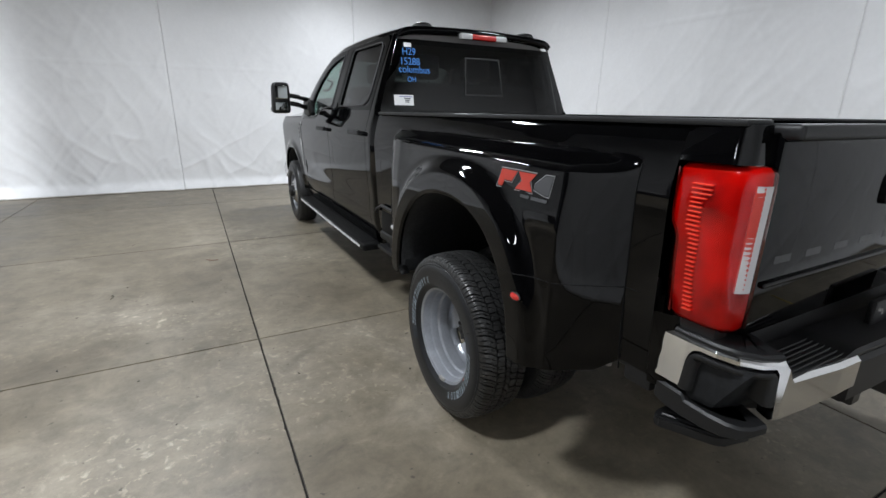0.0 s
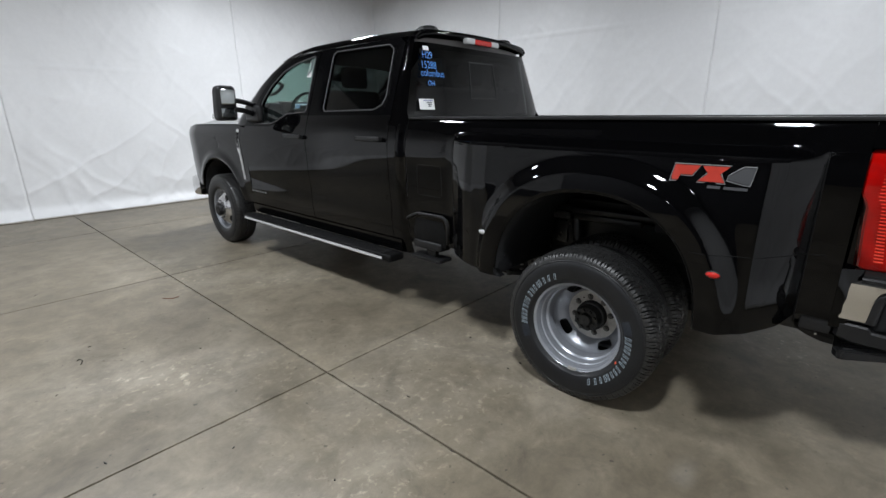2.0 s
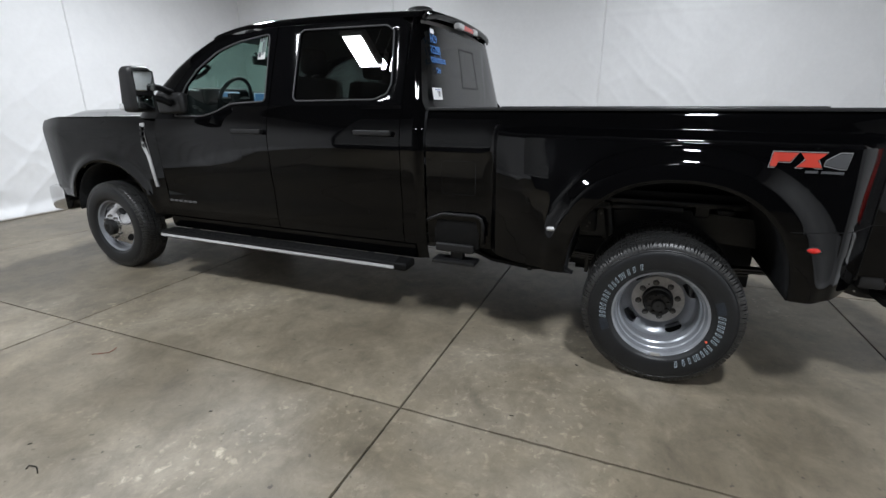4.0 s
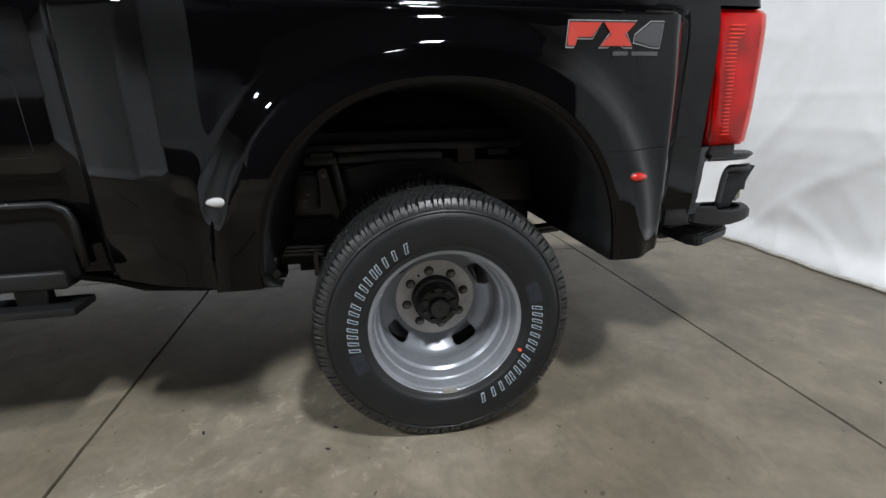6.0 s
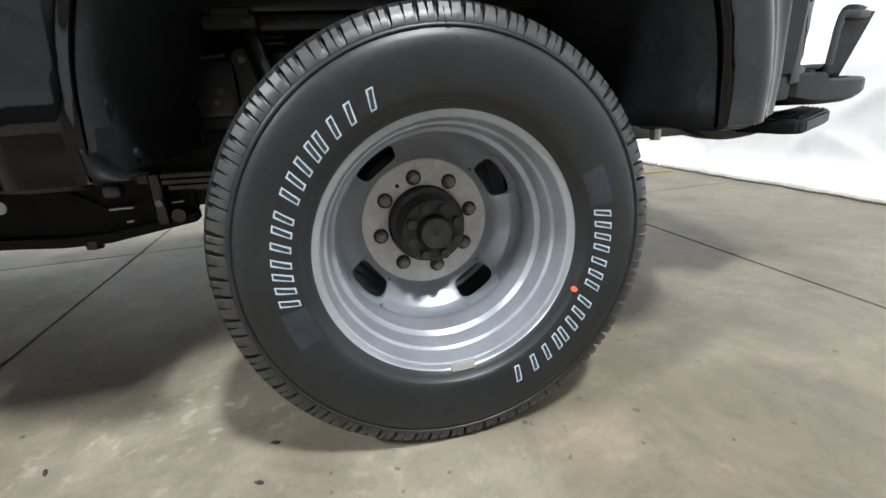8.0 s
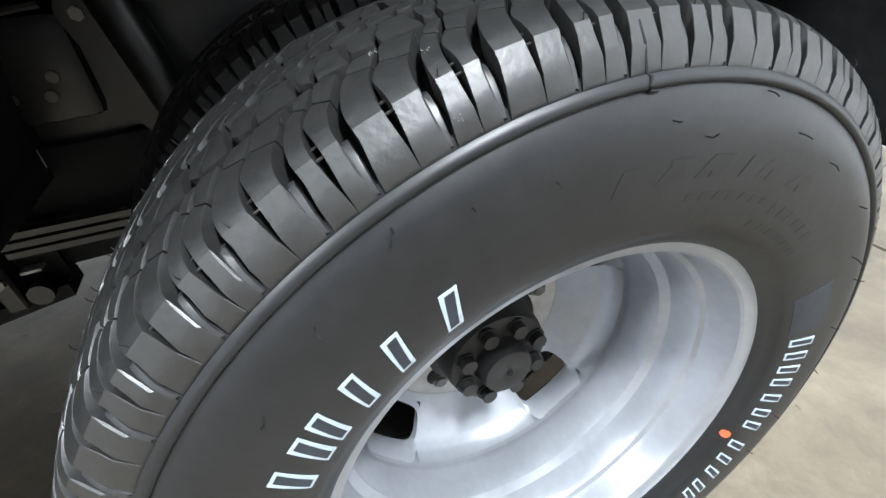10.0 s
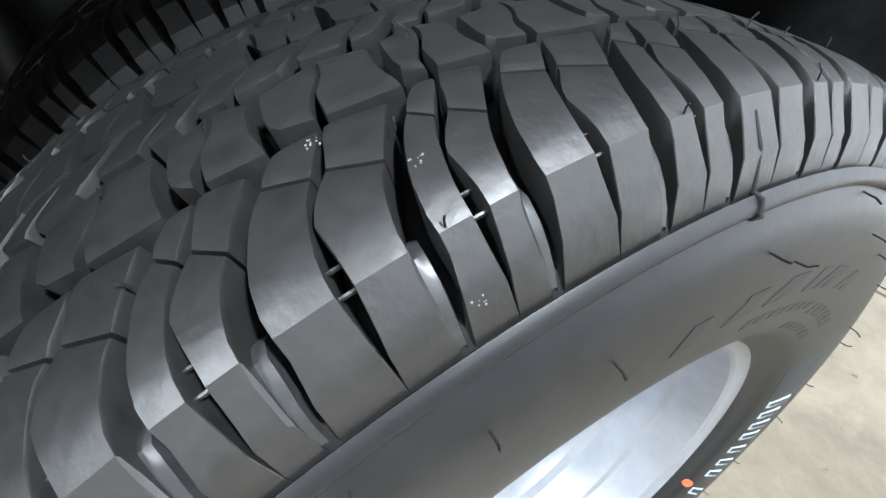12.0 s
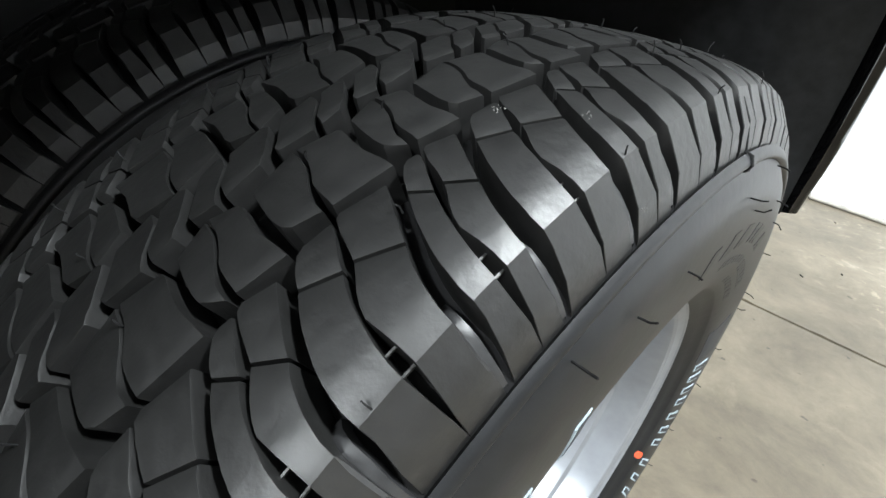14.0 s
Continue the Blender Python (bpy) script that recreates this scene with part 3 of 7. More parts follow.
# rounded lower corners of the wheel opening
for s in (1, -1):
    for sg, r in ((1, 0.045),):
        ye = ARCH_Y + sg * ARCH_A
        rows = []
        for k in range(11):
            a = math.radians(2 + 86 * k / 10)
            cy, cz = ye - sg * r, 0.562 + r
            b = (cy + sg * r * math.cos(a), cz - r * math.sin(a))
            o = (ye + sg * 0.004, cz - r * math.tan(a)) if a < math.pi / 4 else (cy + sg * r / math.tan(a), 0.560)
            xx = bed_x(ye + sg * 0.012, max(o[1], 0.563)) + 0.003
            rows.append([(xx, *o), (xx + 0.003, (o[0] * 0.4 + b[0] * 0.6), (o[1] * 0.4 + b[1] * 0.6)), (xx + 0.012, *b), (xx + 0.05, *b)])
        skin("arch_corner", rows, RAIL_BLACK, truck, s, 0.002, angle=50)
    for x, z in ((-1.12, 0.662), (-1.12, 0.742), (-1.05, 0.585)):
        bm = bmesh.new()
        rod(bm, side((x, 0.491, z), s), side((x, 0.484, z), s), 0.009, 10)
        part("push_pin", bm, BLACK_PLASTIC, truck, smooth=True, angle=40)

# inward return along the flare's lower edges
for s in (1, -1):
    for y0, y1 in ((0.90, 0.515), (-0.535, -0.78)):
        rows = []
        for y in lin(y0, y1, 12):
            lo = bed_bottom(y)
            rows.append([(bed_x(y, lo) + 0.004, y, lo + 0.002), (bed_x(y, lo) + 0.03, y, lo - 0.006), (bed_x(y, lo) + 0.12, y, lo - 0.004), (bed_x(y, lo) + 0.24, y, lo + 0.02)])
        skin("flare_return", rows, BLACK_PLASTIC, truck, s, 0.003)

# marker lamps in the flares
for s in (1, -1):
    for y, z, mat, lab in ((0.578, 0.798, CLEAR_LENS, "clear oval marker lamp"), (-0.575, 0.814, RED_PLASTIC, "red oval marker lamp")):
        bm = bmesh.new()
        bmesh.ops.create_uvsphere(bm, u_segments=16, v_segments=10, radius=1.0)
        for v in bm.verts:
            v.co = Vector((v.co.x * 0.011, v.co.y * (0.026 if y < 0 else 0.030), v.co.z * 0.0130)) + side((bed_x(y, z) - 0.002, y, z), s)
        part("marker_lamp", bm, mat, truck, lab, smooth=True)
        bm = bmesh.new()
        bmesh.ops.create_uvsphere(bm, u_segments=16, v_segments=8, radius=1.0)
        for v in bm.verts:
            v.co = Vector((v.co.x * 0.007, v.co.y * (0.030 if y < 0 else 0.034), v.co.z * 0.0165)) + side((bed_x(y, z) + 0.0005, y, z), s)
        part("marker_lamp_base", bm, BLACK_PLASTIC, truck, smooth=True)


def flat_shape(name, pts, fx, mat, parent, s=1, lift=0.0015, label=""):
    """A thin decal with the outline pts (y, z) laid on the body surface fx(y, z)."""
    bm = bmesh.new()
    vs = [bm.verts.new(side((fx(y, z) - lift, y, z), s)) for y, z in pts]
    f = bm.faces.new(vs)
    bmesh.ops.triangulate(bm, faces=[f])
    back = bmesh.ops.extrude_face_region(bm, geom=bm.faces[:])
    for v in back["geom"]:
        if isinstance(v, bmesh.types.BMVert):
            v.co.x += 0.001 * s
    bmesh.ops.recalc_face_normals(bm, faces=bm.faces[:])
    return part(name, bm, mat, parent, label)


# off-road decal on the flare: plain slanted shapes in red and grey with a silver edge
def decal(s):
    y0, y1, zt, zb = -0.352, -0.640, 1.232, 1.172

    def at(u, v, sh=0.010):
        yy = y0 + (y1 - y0) * u
        return yy - sh * v, zb + (zt - zb) * v

    shapes = [
        (DECAL_RED, "red decal shape", [(0.01, 0.0), (0.10, 0.0), (0.115, 0.38), (0.26, 0.38), (0.335, 1.0), (0.01, 1.0)]),
        (DECAL_RED, "red decal shape", [(0.36, 0.0), (0.46, 0.0), (0.525, 0.28), (0.59, 0.0), (0.69, 0.0), (0.60, 0.5), (0.69, 1.0), (0.36, 1.0), (0.455, 0.5)]),
        (DECAL_GREY, "grey decal shape", [(0.90, 0.0), (0.98, 0.0), (0.98, 1.0), (0.86, 1.0), (0.715, 0.42), (0.715, 0.22), (0.90, 0.22)]),
    ]
    for mat, lab, sh in shapes:
        cu = sum(u for u, _ in sh) / len(sh)
        cv = sum(v for _, v in sh) / len(sh)
        for name, gu, gv, edge_mat, lift in (("decal_edge", 0.014, 0.105, DECAL_EDGE, 0.0014), ("decal_gap", 0.008, 0.060, BLACK_PLASTIC, 0.0022)):
            grown = [(u + math.copysign(gu, u - cu), v + math.copysign(gv, v - cv)) for u, v in sh]
            flat_shape(name, [at(u, v) for u, v in grown], bed_x, edge_mat, truck, s, lift, "silver decal outline" if name == "decal_edge" else "")
        flat_shape("decal_shape", [at(u, v) for u, v in sh], bed_x, mat, truck, s, 0.0030, lab)
    for a, b in ((0.50, 0.66), (0.70, 0.98)):
        flat_shape("decal_bar", [at(a, -0.42), at(b, -0.42), at(b, -0.24), at(a, -0.24)], bed_x, DECAL_GREY, truck, s, 0.0028)


for s in (1, -1):
    decal(s)
    # fuel flap groove frame on the left, bedside step recess below it
    # The recess's shade is put in as a raised dark block, not a hollow.
    solid("recess_dark_block", (-0.99, 1.365, 0.545), (-0.945, 1.05, 0.765), RAIL_BLACK, truck, s, 0.03)
    bm = bmesh.new()
    arc = [(1.402, 0.722), (1.385, 0.737), (1.34, 0.757), (1.290, 0.777), (1.070, 0.779), (1.036, 0.762), (1.024, 0.725), (1.030, 0.59)]
    tube(bm, [side((body_x(z) - 0.006, y, z), s) for y, z in arc], 0.011, 8)
    part("recess_trim", bm, BLACK_PLASTIC, truck, "moulded black recess trim", smooth=True)
    bm = bmesh.new()
    block(bm, side((-1.005, 1.345, 0.525), s), side((-0.90, 1.085, 0.582), s), 0.014, 3)
    part("bed_step_hinge", bm, BLACK_PLASTIC, truck, smooth=True, angle=40)
    bm = bmesh.new()
    block(bm, side((-1.02, 1.365, 0.446), s), side((-0.90, 1.075, 0.472), s), 0.008, 2)
    block(bm, side((-0.97, 1.255, 0.465), s), side((-0.93, 1.165, 0.53), s), 0.006, 1)
    part("bed_step", bm, BLACK_PLASTIC, truck, "folding black bed-side step", smooth=True, angle=40)
flap = [(1.30, 0.92), (1.30, 1.095), (1.285, 1.11), (1.095, 1.11), (1.08, 1.095), (1.08, 0.92), (1.095, 0.905), (1.285, 0.905)]
bm = bmesh.new()
tube(bm, [side((bed_x(y, z) + 0.0012, y, z), 1) for y, z in flap + flap[:1]], 0.0016, 6)
part("fuel_flap_gap", bm, DARK_LINER, truck, smooth=True)

# -- tailgate
tg = boxed("tailgate", (-0.885 - XC, -1.105, 0.845), (0.885 + XC, -1.150, 1.402), BLACK_PAINT, truck, 0.012, "black tailgate with an embossed name panel")
TX = 0.885 + XC
for name, lo, hi, bev in (("tailgate_spoiler", (-TX, -1.10, 1.372), (TX, -1.185, 1.412), 0.014), ("tailgate_ridge", (-TX + 0.03, -1.145, 0.985), (TX - 0.03, -1.162, 1.000), 0.006)):
    bm = bmesh.new()
    block(bm, lo, hi, bev, 3)
    part(name, bm, BLACK_PAINT if "ridge" in name else BLACK_PLASTIC, tg, smooth=True, angle=40)
for i in range(9):
    w = 0.085
    x0 = -0.735 + i * 0.165
    if i == 5:
        continue
    bm = bmesh.new()
    block(bm, (x0, -1.149, 1.045), (x0 + w, -1.1505, 1.068), 0.0003, 1)
    part("embossed_bar", bm, BLACK_PAINT, tg)
bm = bmesh.new()
block(bm, (-0.14, -1.145, 1.16), (0.14, -1.166, 1.26), 0.03, 3)
part("tailgate_handle", bm, BLACK_PLASTIC, tg, smooth=True, angle=40)

# -- tail lamps
def lamp_outline(z):
    """How far the lamp reaches forward on the side, which narrows below a notch."""
    return -0.962 - 0.026 * smoothstep(1.16, 1.10, z) - 0.012 * smoothstep(1.10, 0.88, z)


def tail_lamp(s):
    def ring(z, shrink, x_off=0.0):
        f = lamp_outline(z) + 0.022 - shrink
        lean = -0.010 * (z - 0.88) / 0.43
        r = -1.168 + shrink
        xs = -0.985 + shrink * 0.8 - 0.006 * smoothstep(0.88, 1.0, z) * smoothstep(1.31, 1.2, z)
        xi = -0.900
        return [(-0.93, f, z), (xs + 0.006, f, z), (xs, f - 0.012, z), (xs + lean * 0, r + 0.055, z), (xs + 0.012, r + 0.022, z), (xs + 0.035, r + 0.004, z), (xi - 0.012, r, z), (xi, r + 0.006, z), (xi, f - 0.03, z)]

    zs = [0.868, 0.872, 0.885, 0.95, 1.0, 1.06, 1.10, 1.13, 1.16, 1.20, 1.25, 1.292, 1.306, 1.311]
    sh = [0.03, 0.012, 0.002, 0, 0, 0, 0, 0, 0, 0, 0, 0.002, 0.012, 0.03]

    def shell(name, extra, mat, parent, label):
        rows = [ring(z, k + extra) for z, k in zip(zs, sh)]
        ob = skin(name, rows, mat, parent, s, label=label, angle=50)
        bm = bmesh.new()
        bm.from_mesh(ob.data)
        bm.verts.ensure_lookup_table()
        n = len(rows[0])
        for start in (0, (len(rows) - 1) * n):
            try:
                bm.faces.new([bm.verts[start + i] for i in range(n)])
            except ValueError:
                pass
        bmesh.ops.recalc_face_normals(bm, faces=bm.faces[:])
        bm.to_mesh(ob.data)
        bm.free()
        return ob

    body = shell("tail_lamp", 0.010, RED_BODY, truck, "tall red tail lamp wrapping the bed corner")
    shell("lens", 0.0, RED_SHELL, body, "glossy clear red lens")
    # pale reversing strip set in the rear face
    rows = []
    for z, k in [(0.992 + i * 0.0064, (i % 2) * 0.0015) for i in range(44)]:
        xm = 0.006 * (z - 0.992) / 0.28
        rows.append([(xm + x, y - k * w, z) for x, y, w in ((-0.955, -1.135, 0), (-0.9735, -1.1520, 0.5), (-0.962, -1.1605, 1), (-0.950, -1.1665, 1), (-0.938, -1.1700, 0.5), (-0.935, -1.155, 0))])
    skin("reverse_strip", rows, RIBBED_LENS, body, s, label="pale ribbed reversing light strip", angle=50)
    # Lens ribs; the light they mirror is put into their bright red.
    for i in range(29):
        z0 = 0.908 + i * 0.0124
        ya = float(np.interp(z0, [0.908, 1.008, 1.109, 1.139, 1.206, 1.262], [-1.031, -1.023, -1.016, -1.000, -1.003, -1.001]))
        yb = float(np.interp(z0, [0.908, 1.008, 1.109, 1.145, 1.211, 1.225, 1.262], [-1.057, -1.045, -1.044, -1.040, -1.036, -1.056, -1.058]))
        bm = bmesh.new()
        block(bm, side((-0.9925, ya, z0), s), side((-0.970, yb, z0 + 0.0036), s), 0.0008, 1)
        part("lamp_rib", bm, RED_RIB, body)
    bm = bmesh.new()
    tube(bm, [side((-0.9835, lamp_outline(z) + 0.008, z), s) for z in lin(0.885, 1.295, 20)], 0.003, 6)
    part("lamp_border", bm, RED_DEEP, body, "dark lamp border", smooth=True)


for s in (1, -1):
    tail_lamp(s)
    # bed corner post between flare and lamp
    solid("bed_corner_post", (-0.955, -0.95, 0.62), (-0.885, -1.10, 1.40), BLACK_PAINT, truck, s, 0.012)
    rows = []
    for t in lin(0, 1, 14):
        ang = t * math.pi / 2
        px, py = (-0.93 - 0.045 * math.cos(ang) + (0.0 if t < 1 else 0), -1.085 - 0.045 * math.sin(ang))
        rows.append([(px + 0.008 * k - 0.012 * (1 - k), py + 0.010 * k, 1.313 + 0.095 * k) for k in lin(0, 1, 6)])
    first = [[(bed_x(-0.953, p[2]), -0.953, p[2]) for p in rows[0]]]
    last = [[(-0.888, p[1], p[2]) for p in rows[-1]]]
    skin("bed_corner_cap", first + rows + last, BLACK_PAINT, truck, s, angle=50)
    rows = [[(bed_x(-0.953, z), -0.953, z) for z in lin(0.625, 0.868, 5)], [(-0.975, -1.0, z) for z in lin(0.63, 0.868, 5)], [(-0.955, -1.03, z) for z in lin(0.64, 0.868, 5)], [(-0.90, -1.05, z) for z in lin(0.65, 0.868, 5)]]
    skin("bed_corner_lower", rows, BLACK_PAINT, truck, s, angle=50)
    solid("corner_moulding", (-0.976, -0.862, 0.586), (-0.90, -0.966, 0.653), BLACK_PLASTIC, truck, s, 0.014)
    solid("lamp_foot", (-0.962, -0.99, 0.80), (-0.90, -1.12, 0.872), BLACK_PLASTIC, truck, s, 0.008)

# -- rear bumper
bumper = new("rear_bumper")
tagged(bumper, "chrome rear step bumper with black pads")
bumper.parent = truck
BUMP = [(-0.974, -0.978), (-0.975, -1.06), (-0.972, -1.140), (-0.957, -1.190), (-0.922, -1.232), (-0.855, -1.262), (-0.62, -1.290), (-0.35, -1.30), (XC, -1.305)]


def bump_path(n):
    return along([(p[0], p[1], 0) for p in BUMP], n)


def ribbon(name, n, zlo, zhi, depth, mat, parent, s, label="", i0=0, i1=None, out=0.0):
    """A bumper strip that follows the bumper's plan line; zlo and zhi give its edges along the way from 0 to 1."""
    pts = bump_path(n)
    i1 = n if i1 is None else i1
    rows = []
    for i in range(i0, i1):
        t = i / (n - 1)
        a, b = pts[max(0, i - 1)], pts[min(n - 1, i + 1)]
        d = (b - a).normalized()
        nrm = Vector((d.y, -d.x, 0)) if (d.y * -1) < 2 else d
        if nrm.x > 0.0 and nrm.y > 0.0 or nrm.dot(Vector((-1, -1, 0))) < 0:
            nrm = -nrm
        p = pts[i] + nrm * out
        q = pts[i] - nrm * depth
        lo, hi = zlo(t), zhi(t)
        e = min(0.012, (hi - lo) / 3)
        m = pts[i] + nrm * (out - e)
        rows.append([(q.x, q.y, lo), (m.x, m.y, lo), (p.x, p.y, lo + e), (p.x, p.y, (lo + hi) / 2), (p.x, p.y, hi - e), (m.x, m.y, hi), (q.x, q.y, hi)])
    ob = skin(name, rows, mat, parent, s, label=label, angle=40)
    bm = bmesh.new()
    bm.from_mesh(ob.data)
    bm.verts.ensure_lookup_table()
    k = len(rows[0])
    for st in (0, (len(rows) - 1) * k):
        bm.faces.new([bm.verts[st + i] for i in range(k)])
    bmesh.ops.recalc_face_normals(bm, faces=bm.faces[:])
    bm.to_mesh(ob.data)
    bm.free()
    return ob


LEG_T = [0.0, 0.0700, 0.0725, 0.0755, 0.0805, 0.0860, 0.0920, 0.1000, 0.1120, 0.272, 0.282, 0.290]
LEG_Z = [0.657, 0.657, 0.700, 0.742, 0.764, 0.776, 0.783, 0.788, 0.791, 0.791, 0.775, 0.640]


def chrome_low(t):
    """Lower edge of the chrome: a short leg, the span over the corner opening, the rear plate."""
    if t < 0.290:
        return float(np.interp(t, LEG_T, LEG_Z))
    return 0.640 + 0.020 * smoothstep(0.32, 0.60, t)


def opening_frame(s):
    """Rounded black moulding along the chrome's edge round the corner opening."""
    pts, n = bump_path(480), 480
    rows = []
    for t in [0.0705 + 0.003 * k for k in range(17)] + lin(0.124, 0.268, 24) + [0.272 + 0.003 * k for k in range(6)]:
        z = chrome_low(t)
        p = pts[int(t * (n - 1))]
        i = int(t * (n - 1))
        d = (pts[i + 1] - pts[i - 1]).normalized()
        nrm = Vector((d.y, -d.x, 0))
        if nrm.dot(Vector((-1, -1, 0))) < 0:
            nrm = -nrm
        g = chrome_low(t + 0.004) - chrome_low(t - 0.004)
        steep = min(1.0, abs(g) / 0.02)
        way = d * (0.030 * steep * (1 if g >= 0 else -1)) + Vector((0, 0, -0.019 * (1 - steep)))
        a = Vector((p.x, p.y, z))
        rows.append([tuple(a - nrm * 0.03), tuple(a + nrm * 0.006), tuple(a + nrm * 0.009 + way * 0.25), tuple(a + nrm * 0.008 + way * 0.75), tuple(a + nrm * 0.002 + way), tuple(a - nrm * 0.045 + way * 1.25)])
    skin("opening_frame", rows, BLACK_PLASTIC, bumper, s, 0.0, "black moulded frame of the corner opening", angle=50)


for s in (1, -1):
    # top pad, chrome shell with its leg, moulded frame of the corner opening, recess, lower step pad
    ribbon("top_pad", 60, lambda t: 0.8215, lambda t: 0.840 - 0.004 * smoothstep(0.05, 0.0, t), 0.15, BLACK_PLASTIC, bumper, s, "black top pad", 2, 18, out=0.004)
    ribbon("chrome_band", 480, chrome_low, lambda t: 0.825 - 0.058 * smoothstep(0.292, 0.335, t), 0.05, CHROME, bumper, s, "chrome bumper shell", 0, 290, out=0.005)
    opening_frame(s)
    rows = []
    for v in lin(0, 1, 6):
        z = 0.626 + 0.165 * v
        rows.append([(-0.960, -1.072, z), (-0.955, -1.10, z), (-0.950, -1.135 - 0.090 * v, z), (-0.915, -1.150 - 0.075 * v, z), (-0.86, -1.165 - 0.055 * v, z), (-0.80, -1.20, z)])
    skin("corner_recess", rows, DARK_LINER, bumper, s, 0.004, "black corner step recess", angle=50)
    rows = []
    for x, y, z0, z1 in ((-0.960, -0.972, 0.590, 0.648), (-0.976, -0.985, 0.586, 0.652), (-0.980, -1.03, 0.577, 0.651), (-0.981, -1.070, 0.575, 0.650), (-0.981, -1.079, 0.575, 0.634), (-0.980, -1.15, 0.577, 0.632), (-0.974, -1.20, 0.584, 0.632), (-0.960, -1.232, 0.592, 0.633), (-0.935, -1.250, 0.600, 0.635), (-0.890, -1.262, 0.606, 0.638)):
        c = Vector((-0.84, -1.02 if y > -1.075 else -1.15, 0))
        p = Vector((x, y, 0))
        q = p.lerp(c, 0.10)
        rows.append([(c.x, c.y, z0 - 0.006), (q.x, q.y, z0 - 0.004), (x, y, z0 + 0.007), (x, y, z1 - 0.007), (p.lerp(c, 0.05).x, p.lerp(c, 0.05).y, z1), (c.x, c.y, z1 - 0.002)])
    skin("lower_pad", rows, BLACK_PLASTIC, bumper, s, label="black ribbed lower step pad", angle=35)
    ribbon("centre_valance", 60, lambda t: 0.600, lambda t: 0.745, 0.08, BLACK_PLASTIC, bumper, s, "black centre section", 36, 60, out=-0.006)
    ribbon("rear_step", 60, lambda t: 0.752, lambda t: 0.768 + 0.012 * smoothstep(0.55, 0.62, t), 0.16, BLACK_PLASTIC, bumper, s, "ribbed black step pad", 19, 60, out=-0.008)
    for i in range(5):
        ribbon("step_rib", 60, lambda t: 0.629, lambda t: 0.6375, 0.008, BLACK_PLASTIC, bumper, s, "", 6, 15, out=-0.014 - 0.017 * i)
    for i in range(7):
        bm = bmesh.new()
        y0 = -1.165 - 0.016 * i
        block(bm, side((-0.84, y0, 0.764), s), side((-0.50, y0 - 0.006, 0.772), s), 0.002, 1)
        part("step_rib", bm, BLACK_PLASTIC, bumper)
    # swing-out foot step under the corner, with a ribbed tread and its arm
    step = [(-0.983, -1.000), (-0.990, -1.018), (-0.935, -1.165), (-0.915, -1.186), (-0.830, -1.205), (-0.775, -1.10), (-0.775, -0.985), (-0.95, -0.985)]
    bm = bmesh.new()
    low = [bm.verts.new(side((x, y, 0.503 - 0.10 * (y + 1.03)), s)) for x, y in step]
    bm.faces.new(low)
    up = bmesh.ops.extrude_face_region(bm, geom=bm.faces[:])
    for v in up["geom"]:
        if isinstance(v, bmesh.types.BMVert):
            v.co.z += 0.036
    bmesh.ops.recalc_face_normals(bm, faces=bm.faces[:])
    bmesh.ops.bevel(bm, geom=bm.edges[:], offset=0.006, segments=2, affect="EDGES")
    fs = part("corner_step", bm, BLACK_PLASTIC, bumper, "black ribbed corner foot step", smooth=True, angle=40)
    for i in range(5):
        a, b = Vector((-0.966 + 0.029 * i, -1.015 + 0.004 * i, 0)), Vector((-0.916 + 0.020 * i, -1.160 - 0.008 * i, 0))
        bm = bmesh.new()
        tube(bm, [side((p.x, p.y, 0.5405 - 0.10 * (p.y + 1.03)), s) for p in (a, a.lerp(b, 0.5), b)], 0.005, 6)
        part("tread_rib", bm, BLACK_PLASTIC, fs)
    rows = []
    for x, y, z, w, q in ((-0.789, -0.843, 0.535, 0.023, 0.009), (-0.795, -0.855, 0.528, 0.039, 0.018), (-0.800, -0.894, 0.518, 0.046, 0.026), (-0.805, -0.946, 0.508, 0.050, 0.029), (-0.807, -0.997, 0.504, 0.052, 0.026), (-0.811, -1.055, 0.506, 0.056, 0.022), (-0.814, -1.089, 0.510, 0.056, 0.018)):
        rows.append([(x, y, z), (x + 0.004, y, z + q * 0.8), (x + 0.014, y, z + q), (x + 2 * w, y, z + q), (x + 2 * w, y, z - q), (x + 0.014, y, z - q), (x + 0.004, y, z - q * 0.8), (x, y, z)])
    skin("step_arm", rows, BLACK_PLASTIC, fs, s, angle=50)
    solid("step_bracket", (-0.76, -0.62, 0.498), (-0.72, -0.894, 0.551), UNDERBODY, fs, s, 0.006)
    bm = bmesh.new()
    rod(bm, side((-0.798, -0.923, 0.514), s), side((-0.8085, -0.923, 0.514), s), 0.005, 12)
    part("pivot_bolt", bm, BRIGHT_TRIM, fs)
# Added black filler that hides the lit floor below the tailgate.
boxed("tailgate_gap_filler", (-0.80, -1.085, 0.58), (0.80, -1.12, 0.865), BLACK_PLASTIC, truck, 0.01)
bm = bmesh.new()
block(bm, (-0.19, -1.20, 0.72), (0.19, -1.225, 0.86), 0.01, 2)
part("plate_recess", bm, BLACK_PLASTIC, bumper, smooth=True, angle=40)
for bx in (-0.17, 0.17):
    bm = bmesh.new()
    rod(bm, (bx, -1.225, 0.83), (bx, -1.235, 0.83), 0.008, 12)
    part("plate_bolt", bm, BRIGHT_TRIM, bumper)
bm = bmesh.new()
block(bm, (-0.05, -0.9, 0.50), (0.05, -1.28, 0.60), 0.008, 1)
block(bm, (-0.45, -0.98, 0.50), (0.45, -1.06, 0.58), 0.01, 1)
